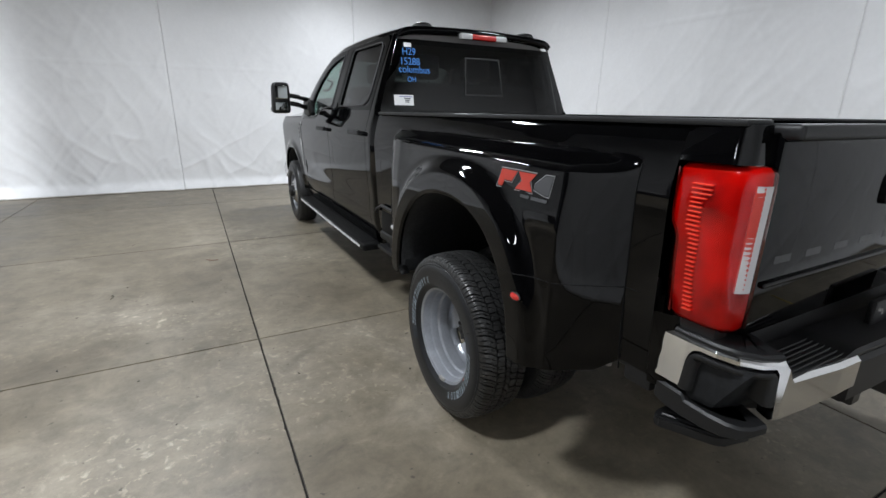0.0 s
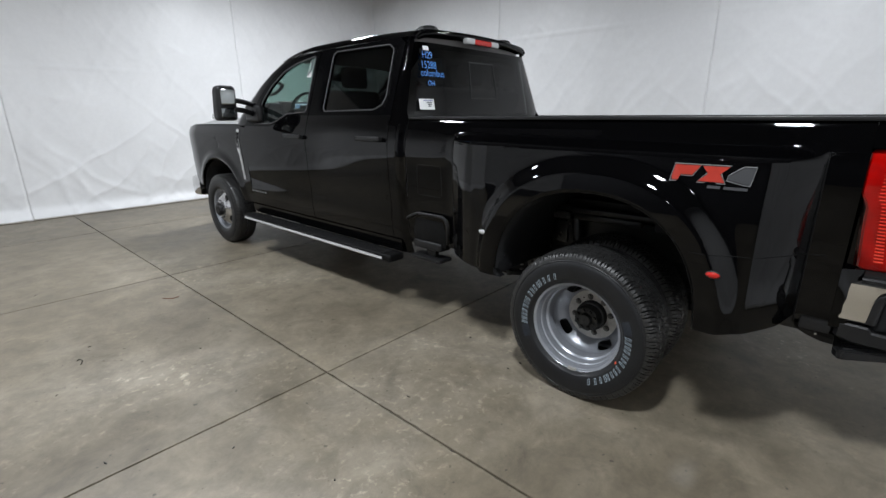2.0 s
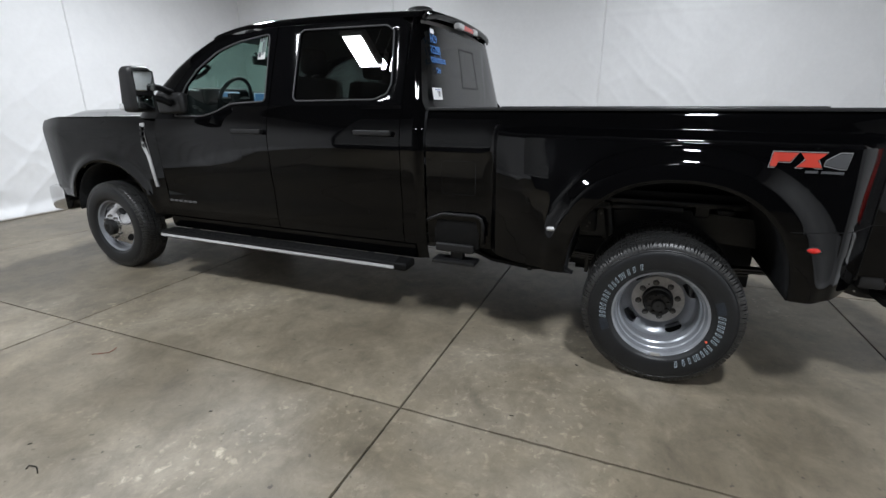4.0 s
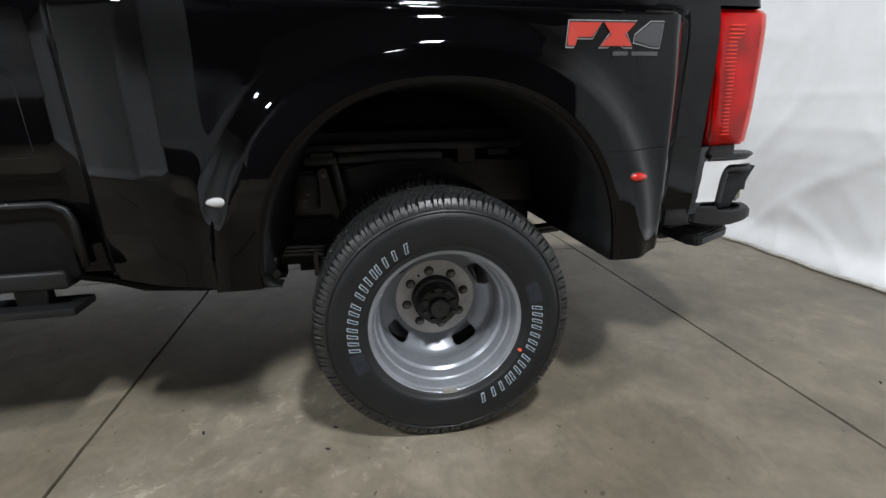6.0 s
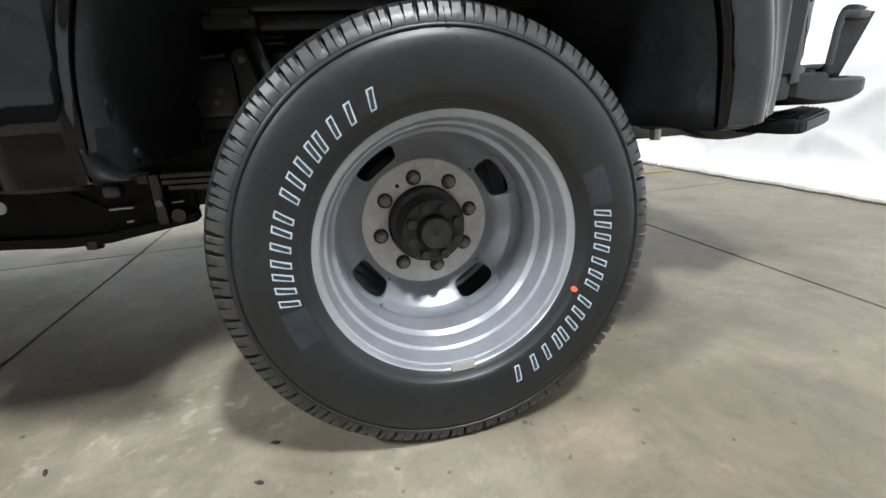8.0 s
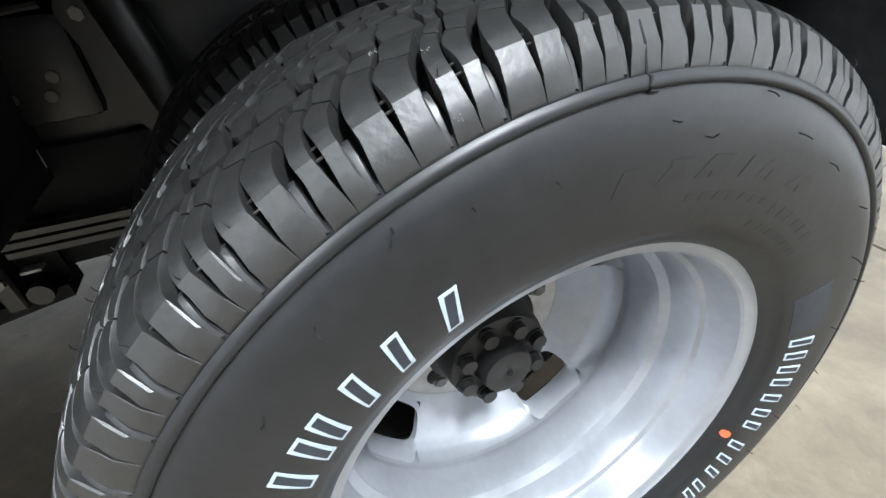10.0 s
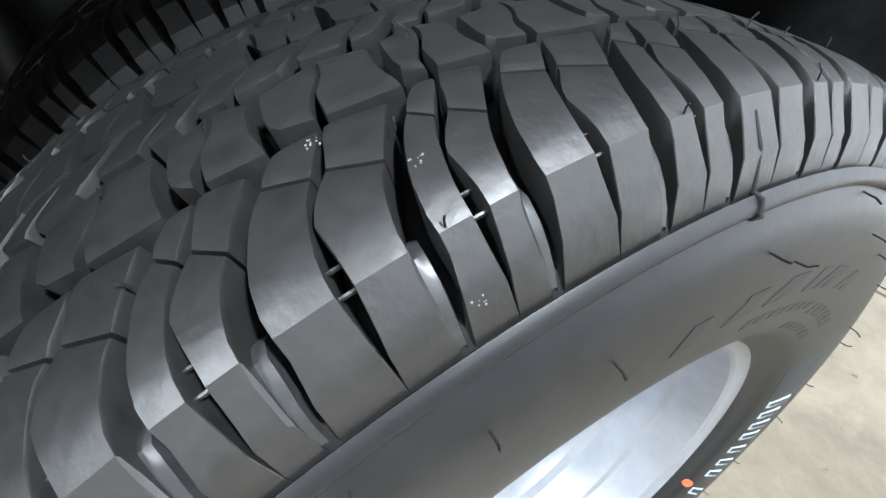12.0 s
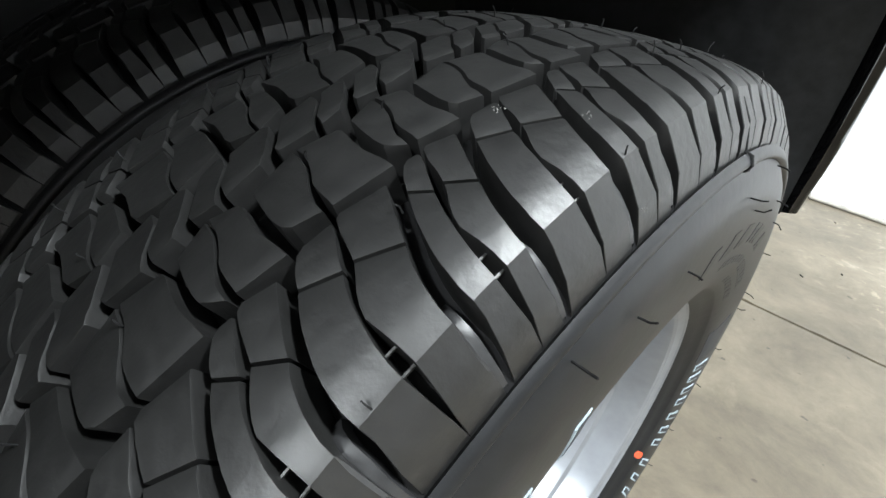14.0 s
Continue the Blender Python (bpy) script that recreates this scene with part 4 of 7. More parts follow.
for bx in (-0.25, 0.25):
    block(bm, (bx - 0.03, -1.18, 0.52), (bx + 0.03, -1.26, 0.60), 0.006, 1)
part("hitch_receiver", bm, UNDERBODY, bumper, "black tow hitch receiver", smooth=True, angle=40)

# -- cab: lower door skins, cab corner, front fender


def door_top(y):
    return float(np.interp(y, [2.93, 2.985, 3.141, 3.254], [1.432, 1.424, 1.363, 1.333]))


def panel_rows(ys, zlo, zhi, fx, nz=26):
    rows = []
    for y in ys:
        lo, hi = zlo(y), zhi(y)
        row = [(fx(y, z), y, z) for z in lin(lo, hi, nz)]
        row = [(row[0][0] + 0.03, y, lo)] + row + [(row[-1][0] + 0.02, y, hi)]
        rows.append(row)
    first = [(p[0] + 0.03, p[1], p[2]) for p in rows[0]]
    last = [(p[0] + 0.03, p[1], p[2]) for p in rows[-1]]
    return [first] + rows + [last]


def cab_low(y, z):
    """The doors' surface below the belt, with the sculpted lower crease."""
    x = flank(min(z, 1.425))
    x += 0.010 * math.exp(-((z - 0.80) / 0.10) ** 2)
    return x


def ring_panel(name, outer, inner, fx, mat, parent, s, n=2, label=""):
    """A window frame between two outlines with matching corners."""
    def spread(keys):
        out = []
        for a, b in zip(keys, keys[1:] + keys[:1]):
            out += [(a[0] + (b[0] - a[0]) * i / n, a[1] + (b[1] - a[1]) * i / n) for i in range(n)]
        return out + out[:1]
    o, q = spread(outer), spread(inner)
    rows = []
    for t, dx in ((0.0, 0.03), (0.0, 0.0), (0.5, -0.0003), (0.95, 0.0), (1.0, 0.003), (1.0, 0.03)):
        rows.append([(fx(a[0] + (b[0] - a[0]) * t, a[1] + (b[1] - a[1]) * t) + dx, a[0] + (b[0] - a[0]) * t, a[1] + (b[1] - a[1]) * t) for a, b in zip(o, q)])
    return skin(name, rows, mat, parent, s, label=label, angle=35)


def glass_panel(name, keys, fx, mat, parent, s, inset=0.012, label=""):
    bm = bmesh.new()
    vs = [bm.verts.new(side((fx(y, z) + inset, y, z), s)) for y, z in keys]
    bm.faces.new(vs)
    bmesh.ops.triangulate(bm, faces=bm.faces[:])
    bmesh.ops.recalc_face_normals(bm, faces=bm.faces[:])
    ob = part(name, bm, mat, parent, label)
    ob.visible_shadow = False
    return ob


def greenhouse(y, z):
    return cabin_x(z)


def cut_corners(keys, share):
    """Round an outline's corners by cutting a share of each edge, twice."""
    for _ in range(2):
        keys = [(a[0] + (b[0] - a[0]) * t, a[1] + (b[1] - a[1]) * t) for a, b in zip(keys, keys[1:] + keys[:1]) for t in (share, 1 - share)]
    return keys


WIN_R = cut_corners([(1.786, 1.469), (2.430, 1.462), (2.438, 1.929), (1.756, 1.923), (1.700, 1.885), (1.674, 1.565), (1.700, 1.504)], 0.05)
OUT_R = cut_corners([(1.72, 1.432), (2.632, 1.432), (2.632, 1.962), (1.66, 1.962), (1.600, 1.92), (1.592, 1.56), (1.592, 1.432)], 0.01)
WIN_F = cut_corners([(2.675, 1.462), (2.985, 1.446), (3.141, 1.386), (3.254, 1.358), (3.550, 1.355), (3.535, 1.424), (3.462, 1.582), (3.362, 1.698), (3.19, 1.813), (3.08, 1.852), (2.972, 1.881), (2.700, 1.920)], 0.05)
OUT_F = cut_corners([(2.640, 1.432), (2.97, 1.425), (3.141, 1.362), (3.254, 1.332), (3.770, 1.333), (3.67, 1.45), (3.555, 1.60), (3.465, 1.70), (3.335, 1.81), (3.19, 1.88), (3.04, 1.93), (2.640, 1.962)], 0.01)


def door_handle(y0, y1, z, s, parent):
    bm = bmesh.new()
    x = cab_low(0, z)
    block(bm, side((x - 0.042, y0, z - 0.016), s), side((x - 0.016, y1, z + 0.018), s), 0.008, 3)
    for yy in (y0 + 0.02, y1 - 0.02):
        block(bm, side((x - 0.03, yy - 0.014, z - 0.014), s), side((x + 0.01, yy + 0.014, z + 0.015), s), 0.004, 1)
    part("handle", bm, BLACK_PLASTIC, parent, "black door handle", smooth=True, angle=40)
    bm = bmesh.new()
    bmesh.ops.create_uvsphere(bm, u_segments=16, v_segments=8, radius=1.0)
    for v in bm.verts:
        v.co = Vector((v.co.x * 0.004, v.co.y * 0.075, v.co.z * 0.035)) + side((x + 0.001, (y0 + y1) / 2, z - 0.014), s)
    part("handle_cup", bm, BLACK_PAINT, parent, smooth=True)


def door(s, front):
    y0, y1 = (2.641, 3.762) if front else (1.585, 2.634)
    ys = lin(y0, y1, 40)
    d = skin("front_door" if front else "rear_door", panel_rows(ys, lambda y: 0.548, door_top, cab_low), BLACK_PAINT, truck, s, label="glossy black door with a side window", angle=38)
    ring_panel("window_frame", OUT_F if front else OUT_R, WIN_F if front else WIN_R, greenhouse, FRAME_BLACK, d, s)
    glass_panel("window_glass", WIN_F if front else WIN_R, greenhouse, CLEAR_GLASS if front else TINTED_GLASS, d, s, label="clear side glass" if front else "dark tinted side glass")
    door_handle(*((2.665, 2.935, 1.256) if front else (1.632, 1.898, 1.266)), s, d)
    # grey weather strip round the glass
    bm = bmesh.new()
    keys = WIN_F if front else WIN_R
    loop = along([(greenhouse(y, z) - 0.001, y, z) for y, z in keys + keys[:1]], 180)
    tube(bm, [side(p, s) for p in loop], 0.0055, 6)
    part("weather_strip", bm, material_strip, d, "dull grey window surround", smooth=True)
    # inner panel
    bm = bmesh.new()
    block(bm, side((-0.93, y0 + 0.03, 0.60), s), side((-0.86, y1 - 0.03, 1.36), s), 0.03, 2)
    part("inner_panel", bm, DASH, d, "dark inner door lining", smooth=True, angle=40)
    return d


material_strip = material("window_strip", (0.055, 0.055, 0.058), 0.5, grain=0.1, scale=60, spec=0.25)
for s in (1, -1):
    door(s, False)
    door(s, True)
    # rocker and sill
    rows = [[(x, y, z) for x, z in ((-0.90, 0.43), (-0.955, 0.44), (-0.972, 0.47), (-0.982, 0.54), (-0.94, 0.545))] for y in lin(1.50, 3.80, 6)]
    skin("rocker_panel", rows, BLACK_PAINT, truck, s)

    # cab rear corner with its rounded back edge
    def corner_x(y, z):
        x = cab_low(y, z) if z < 1.425 else greenhouse(y, z)
        t = smoothstep(1.53, 1.448, y)
        return x + 0.026 * t * t
    ys = lin(1.579, 1.448, 16)
    rows = []
    for y in ys:
        row = []
        for z in lin(0.435, 1.960, 64):
            end = 1.427 + (back_y(max(1.40, z)) + 0.040 - 1.427) * smoothstep(1.40, 1.46, z)
            yy = y + (end - 1.448) * smoothstep(1.579, 1.448, y)
            row.append((corner_x(y, z), yy, z))
        rows.append(row)
    skin("cab_corner", rows, BLACK_PAINT, truck, s, angle=60, label="black cab corner pillar")
    # B pillar behind the window gap
    rows = [[(flank(z) + 0.028 + k, y, z) for z in lin(0.6, 1.95, 12)] for y, k in ((2.60, 0.03), (2.60, 0.0), (2.68, 0.0), (2.68, 0.03))]
    skin("pillar", rows, BLACK_PAINT, truck, s)

    # front fender with wheel arch
    def fender_top(y):
        return 1.355 - 0.012 * (y - 3.77) - 0.16 * max(0.0, y - 5.05) ** 1.2

    def fender_low(y):
        u = abs(y - AXLE_F) / 0.50
        return 0.52 + 0.44 * max(0.0, 1 - u ** 2.3) ** (1 / 2.3) if u < 1 else (0.55 if y < AXLE_F else 0.62)

    def fender_x(y, z):
        x = body_x(min(z, 1.36)) + 0.004
        u = math.hypot((y - AXLE_F) / 0.50, max(0.0, z - 0.52) / 0.44)
        x -= 0.020 * math.exp(-((u - 1.08) / 0.10) ** 2)
        x += 0.30 * max(0.0, y - 5.02) ** 1.6 + 0.025 * smoothstep(1.22, 1.36, z)
        return x
    ys = lin(3.770, 4.02, 14) + lin(4.03, 4.97, 60) + lin(4.98, 5.33, 18)
    skin("front_fender", panel_rows(ys, fender_low, fender_top, fender_x, 34), BLACK_PAINT, truck, s, label="black front fender", angle=40)
    rows = []
    for i in range(17):
        a = math.pi * i / 16
        rows.append([(xx, AXLE_F + 0.505 * math.cos(a), 0.50 + 0.46 * math.sin(a)) for xx in (-0.99, -0.85, -0.70, -0.55)])
    skin("front_wheel_liner", rows, DARK_LINER, truck, s, 0.004)
    solid("front_liner_wall", (-0.56, AXLE_F - 0.5, 0.55), (-0.54, AXLE_F + 0.5, 0.97), DARK_LINER, truck, s, 0.004)
    # fender vent with bright badge
    bm = bmesh.new()
    pts = [(3.962, 1.300), (3.905, 1.300), (3.893, 1.20), (3.858, 0.785), (3.885, 0.785), (3.915, 1.04), (3.945, 1.11)]
    vs = [bm.verts.new(side((fender_x(y, z) - 0.010, y, z), s)) for y, z in pts]
    f = bm.faces.new(vs)
    ex = bmesh.ops.extrude_face_region(bm, geom=[f])
    for v in ex["geom"]:
        if isinstance(v, bmesh.types.BMVert):
            v.co.x += 0.012 * s
    bmesh.ops.recalc_face_normals(bm, faces=bm.faces[:])
    badge = part("fender_badge", bm, BRIGHT_TRIM, truck, "bright vertical fender badge")
    for i in range(4):
        zc = 1.262 - i * 0.046
        bm = bmesh.new()
        block(bm, side((fender_x(3.94, zc) - 0.0125, 3.921 - 0.004 * i, zc - 0.015), s), side((fender_x(3.94, zc) - 0.009, 3.947 - 0.004 * i, zc + 0.015), s), 0.003, 1)
        part("badge_bar", bm, BLACK_PLASTIC, badge)
    for i in range(6):
        y0 = 3.76 - i * 0.052
        bm = bmesh.new()
        block(bm, side((cab_low(0, 0.68) - 0.004, y0, 0.674), s), side((cab_low(0, 0.68) + 0.004, y0 - 0.04, 0.690), s), 0.002, 1)
        part("door_badge_bar", bm, DECAL_BADGE, truck)

    # running board
    board = solid("running_board", (-1.075, 1.53, 0.372), (-0.93, 3.86, 0.428), RAIL_BLACK, truck, s, 0.018, "black running board with a bright edge strip", 3)
    rows = [[(x, y, z) for x, z in ((-1.062, 0.382), (-1.081, 0.384), (-1.083, 0.388), (-1.074, 0.407), (-1.060, 0.411))] for y in lin(1.62, 3.84, 12)]
    skin("bright_strip", rows, BRIGHT_TRIM, board, s, label="brushed bright edge strip", angle=40)
    for i in range(5):
        xx = -1.055 + i * 0.024
        bm = bmesh.new()
        block(bm, side((xx, 1.62, 0.424), s), side((xx + 0.012, 3.80, 0.4325), s), 0.002, 1)
        part("tread_rib", bm, RAIL_BLACK, board)
    for yy in (1.9, 3.0, 3.65):
        bm = bmesh.new()
        tube(bm, [side((-0.55, yy, 0.52), s), side((-0.80, yy, 0.44), s), side((-0.98, yy, 0.39), s)], 0.022, 8)
        part("bracket", bm, UNDERBODY, board)

# -- roof, windscreen, rear window, hood
ROOF_SECTION = [(-0.7770, 1.9640), (-0.7710, 1.9800), (-0.7600, 1.9960), (-0.7400, 2.0120), (-0.7030, 2.0250), (-0.63, 2.0350), (-0.50, 2.0430), (-0.34, 2.0490), (-0.18, 2.0525), (XC, 2.0530)]


def roof_fall(y):
    """How much lower the roof's crown lies away from its middle."""
    return 0.026 * ((y - 2.35) / 0.95) ** 2 + (0.045 * ((y - 2.8) / 0.46) ** 2 if y > 2.8 else 0.0)


rows = []
ends = [(1.492, 1.497, 0.046, 0.965), (1.476, 1.482, 0.030, 0.975), (1.478, 1.486, 0.014, 0.985), (1.488, 1.498, 0.004, 0.995)]
for y, yo, drop, narrow in ends + [(y, y, 0.0, 1.0) for y in lin(1.51, 3.26, 40)]:
    left = []
    for x, z in ROOF_SECTION:
        u = (XC - x) / (XC - ROOF_SECTION[0][0])
        zz = max(1.900, z - roof_fall(y) * smoothstep(1.955, 1.99, z) - (0.030 * smoothstep(2.85, 3.26, y) if z < 1.99 else 0.0) - drop) if y > 1.6 else max(1.938, z - roof_fall(y) * smoothstep(1.955, 1.99, z) - drop)
        left.append(Vector(((x - XC) * narrow, y + (yo - y) * u + 0.03 * u ** 6 * (1 if y < 1.5 else 0) + (0.05 * (1 - u ** 3) * smoothstep(3.0, 3.26, y)), zz)))
    right = [Vector((-p.x, p.y, p.z)) for p in left[:-1]][::-1]
    rows.append(left + right)
v, f = sheet(rows)
roof = mesh_object("roof", v, f, BLACK_PAINT, truck, True, "glossy black roof")
v = [Vector((p.x * 0.965, max(1.57, p.y), p.z - 0.05)) for p in v]
mesh_object("headliner", v, [q[::-1] for q in f], HEADLINER, truck, True, "pale grey headliner")
# rear edge of the roof above the glass


def back_corner(u, v):
    z = 1.40 + (1.925 - 1.40) * v
    half = XC - (cabin_x(max(z, 1.44)) + 0.028)
    return Vector((u * half, back_y(z) + 0.040 * abs(u) ** 8, z))


def back_panel(name, us, vs, mat, dy, parent, label=""):
    rows = [[back_corner(u, w) + Vector((0, dy, 0)) for w in vs] for u in us]
    vv, ff = sheet(rows)
    return mesh_object(name, vv, ff, mat, parent, True, label)


rear_glass = back_panel("rear_window", lin(-1, 1, 41), lin(0.03, 1.0, 16), DARK_GLASS, 0, truck, "dark tinted rear window with a sliding pane")
rear_glass.visible_shadow = False
for us, vs in ((lin(-1.0, -0.93, 8), lin(0, 1, 16)), (lin(0.93, 1.0, 8), lin(0, 1, 16)), (lin(-0.94, 0.94, 30), lin(0.93, 1.0, 4)), (lin(-0.94, 0.94, 30), lin(0.0, 0.07, 4))):
    back_panel("black_border", us, vs, BLACK_PAINT, 0.004, rear_glass)
for us, vs in ((lin(0.205, 0.217, 3), lin(0.30, 0.80, 10)), (lin(-0.217, -0.205, 3), lin(0.30, 0.80, 10)), (lin(-0.217, 0.217, 12), lin(0.285, 0.305, 3)), (lin(-0.217, 0.217, 12), lin(0.795, 0.815, 3))):
    back_panel("sliding_pane_frame", us, vs, BLACK_PLASTIC, -0.003, rear_glass)

# third brake lamp
bm = bmesh.new()
block(bm, (-0.205, 1.455, 1.952), (0.205, 1.50, 1.992), 0.012, 3)
chm = part("high_brake_lamp", bm, RED_PLASTIC, truck, "high brake lamp, red between clear ends", smooth=True, angle=40)
for a, b in ((-0.207, -0.105), (0.105, 0.207)):
    bm = bmesh.new()
    block(bm, (a, 1.452, 1.950), (b, 1.50, 1.994), 0.012, 3)
    part("clear_lens", bm, CLEAR_LENS, chm, "clear cargo lamp end", smooth=True, angle=40)
# roof pods
for px in (-0.435, 0.52):
    bm = bmesh.new()
    bmesh.ops.create_uvsphere(bm, u_segments=20, v_segments=12, radius=1.0)
    for vv in bm.verts:
        k = max(0.0, vv.co.z)
        vv.co = Vector((px + vv.co.x * 0.075, 1.66 + vv.co.y * 0.10, 2.020 + k ** 0.6 * 0.050))
    part("roof_pod", bm, BLACK_PLASTIC, truck, "low black antenna pod", smooth=True)

# windscreen and its pillars
SCREEN_Z = [1.370, 1.450, 1.583, 1.711, 1.811, 1.897, 1.935]
SCREEN_Y = [3.975, 3.905, 3.757, 3.615, 3.462, 3.300, 3.205]
rows = []
for u in lin(-1, 1, 21):
    row = []
    for z in lin(1.370, 1.945, 14):
        half = XC - cabin_x(z) - 0.045
        row.append(Vector((u * half, float(np.interp(z, SCREEN_Z, SCREEN_Y)) - 0.006 + 0.09 * (1 - u * u), z)))
    rows.append(row)
v, f = sheet(rows)
ws = mesh_object("windscreen", v, f, CLEAR_GLASS, truck, True, "clear windscreen")
ws.visible_shadow = False
for s in (1, -1):
    rows = []
    for z in lin(1.336, 1.935, 24):
        a = float(np.interp(z, [1.333, 1.45, 1.60, 1.70, 1.81, 1.88, 1.935], [3.77, 3.67, 3.555, 3.465, 3.335, 3.19, 3.03]))
        b = max(a + 0.02, float(np.interp(z, SCREEN_Z, SCREEN_Y)))
        c = greenhouse(0, z)
        rows.append([(c + 0.03, a, z), (c, a, z), (c - 0.002, a + (b - a) * 0.5, z), (c + 0.008, a + (b - a) * 0.85, z), (c + 0.025, b, z), (c + 0.055, b + 0.004, z), (c + 0.075, b - 0.03, z)])
    skin("windscreen_pillar", rows, BLACK_PAINT, truck, s, angle=60)
rows = []
for y in lin(3.80, 5.33, 26):
    half = 0.90 - 0.30 * max(0.0, y - 5.02) ** 1.6
    row = []
    for i in range(25):
        u = -1 + 2 * i / 24
        z = 1.365 + 0.075 * (1 - abs(u) ** 3) + 0.02 * math.exp(-((abs(u) - 0.72) / 0.12) ** 2) - 0.03 * (y - 3.8) - 0.25 * max(0.0, y - 5.0) ** 1.5
        row.append(Vector((u * half, y, z)))
    rows.append(row)
v, f = sheet(rows)
mesh_object("hood", v, f, BLACK_PAINT, truck, True, "black raised hood")
boxed("front_fascia", (-0.86, 5.20, 0.70), (0.86, 5.36, 1.30), BLACK_PLASTIC, truck, 0.06)
boxed("front_bumper", (-0.90, 5.25, 0.45), (0.90, 5.50, 0.70), CHROME, truck, 0.06, "chrome front bumper")
boxed("firewall", (-0.80, 3.78, 0.6), (0.80, 3.84, 1.38), DASH, truck, 0.01)

# -- towing mirrors
def mirror(s):
    m = new("towing_mirror")
    m.parent = truck
    tagged(m, "large black towing mirror on a double arm")
    bm = bmesh.new()
    block(bm, side((-1.365, 3.600, 1.388), s), side((-1.180, 3.455, 1.698), s), 0.045, 4)
    for v in bm.verts:
        v.co.x += s * 0.16 * max(0.0, v.co.z - 1.59) * (1 if (v.co.x * s) < -1.19 else 0)
        v.co.y -= 0.25 * max(0.0, v.co.z - 1.60) * (1 if v.co.y > 3.53 else 0)
    part("housing", bm, BLACK_PLASTIC, m, "black mirror housing", smooth=True, angle=50)
    bm = bmesh.new()
    block(bm, side((-1.335, 3.462, 1.530), s), side((-1.212, 3.452, 1.668), s), 0.012, 2)
    for v in bm.verts:
        v.co.y -= 0.36 * (v.co.x * s + 1.2735 + XC) + 0.016
    part("main_glass", bm, MIRROR_GLASS, m, "mirror glass", smooth=True, angle=40)
    bm = bmesh.new()
    block(bm, side((-1.338, 3.462, 1.410), s), side((-1.212, 3.452, 1.505), s), 0.012, 2)
    part("lower_glass", bm, MIRROR_GLASS, m, "convex spotter glass", smooth=True, angle=40)
    bm = bmesh.new()
    block(bm, side((-1.368, 3.606, 1.405), s), side((-1.325, 3.560, 1.448), s), 0.01, 2)
    part("turn_lamp", bm, CLEAR_LENS, m, "clear turn lamp", smooth=True, angle=40)
    for z in (1.50, 1.58):
        bm = bmesh.new()
        tube(bm, [side((-1.24, 3.53, z), s), side((-1.10, 3.53, z - 0.02), s), side((-0.965, 3.57, z - 0.05 if z > 1.55 else z - 0.06), s)], 0.024, 10)
        part("arm", bm, BLACK_PLASTIC, m, smooth=True)
    bm = bmesh.new()
    block(bm, side((-1.0, 3.72, 1.372), s), side((-0.93, 3.44, 1.53), s), 0.03, 3)
    part("base", bm, BLACK_PLASTIC, m, smooth=True, angle=40)


for s in (1, -1):
    mirror(s)


# -- wheels and tyres
def tyre_profile():
    """(offset across, radius) from the crown over the outer shoulder down to the bead."""
    return [(0.0, 0.4000), (0.03, 0.3996), (0.055, 0.3982), (0.078, 0.3955), (0.087, 0.3937), (0.094, 0.3917), (0.099, 0.3894), (0.1035, 0.3866), (0.1135, 0.3715), (0.1165, 0.3600)]


def crown(d):
    p = tyre_profile()
    return float(np.interp(abs(d), [a for a, _ in p], [b for _, b in p]))


SIDEWALL = [(0.1165, 0.3600), (0.1180, 0.3585), (0.1196, 0.3572), (0.1208, 0.3556), (0.1215, 0.3540), (0.1214, 0.3526), (0.1206, 0.3512), (0.1190, 0.3504), (0.1196, 0.3494), (0.1228, 0.3440), (0.1252, 0.3370), (0.1264, 0.3280), (0.1268, 0.3180), (0.1266, 0.3080), (0.1262, 0.2980), (0.1254, 0.2880), (0.1242, 0.2780),
            (0.1226, 0.2680), (0.1200, 0.2590), (0.1172, 0.2535), (0.1160, 0.2520), (0.1140, 0.2508), (0.1095, 0.2430), (0.1040, 0.2360), (0.090, 0.2260)]


def groove_depth(d):
    """Depth of the grooves below the tread surface."""
    return 0.0175 - 0.0140 * smoothstep(0.1092, 0.1165, abs(d))


WIDE, PAIR = 6.4, 11.0


def tread_angles():
    """Angles of the long shoulder grooves all the way round, alternately wide and close."""
    out = []
    a = 78.0
    while a > -38:
        out += [a, a - WIDE]
        a -= PAIR
    left = a + 360 - 78.0
    n = round(left / PAIR)
    step = left / n
    for i in range(n):
        out += [a - i * step, a - i * step - step * WIDE / PAIR]
    return out


def hook_line(d):
    """The long shoulder groove, in degrees from its outer end."""
    return float(np.interp(d, [0.050, 0.060, 0.074, 0.085, 0.091, 0.099, 0.1065, 0.1135, 0.1165], [-4.1, -2.8, -1.6, -0.80, -0.48, -0.22, -0.20, 0.0, 0.1]))


def vee_line(d):
    """The pointed groove between two long ones."""
    return float(np.interp(d, [0.050, 0.060, 0.068, 0.074, 0.081, 0.087, 0.095, 0.105, 0.1165], [-3.05, -2.30, -1.75, -1.30, -0.65, -0.30, -0.18, -0.12, 0.0]))


def hook_half(d):
    return float(np.interp(d, [0.050, 0.060, 0.075, 0.085, 0.099, 0.1065, 0.1115, 0.1145, 0.1165], [0.58, 0.48, 0.40, 0.48, 0.56, 0.60, 0.50, 0.42, 0.34]))


def vee_half(d):
    return float(np.interp(d, [0.050, 0.061, 0.066, 0.072, 0.078, 0.082, 0.088, 0.092, 0.097, 0.104, 0.110, 0.1165], [0.10, 0.11, 0.24, 0.30, 0.22, 0.09, 0.08, 0.20, 0.32, 0.34, 0.20, 0.02]))


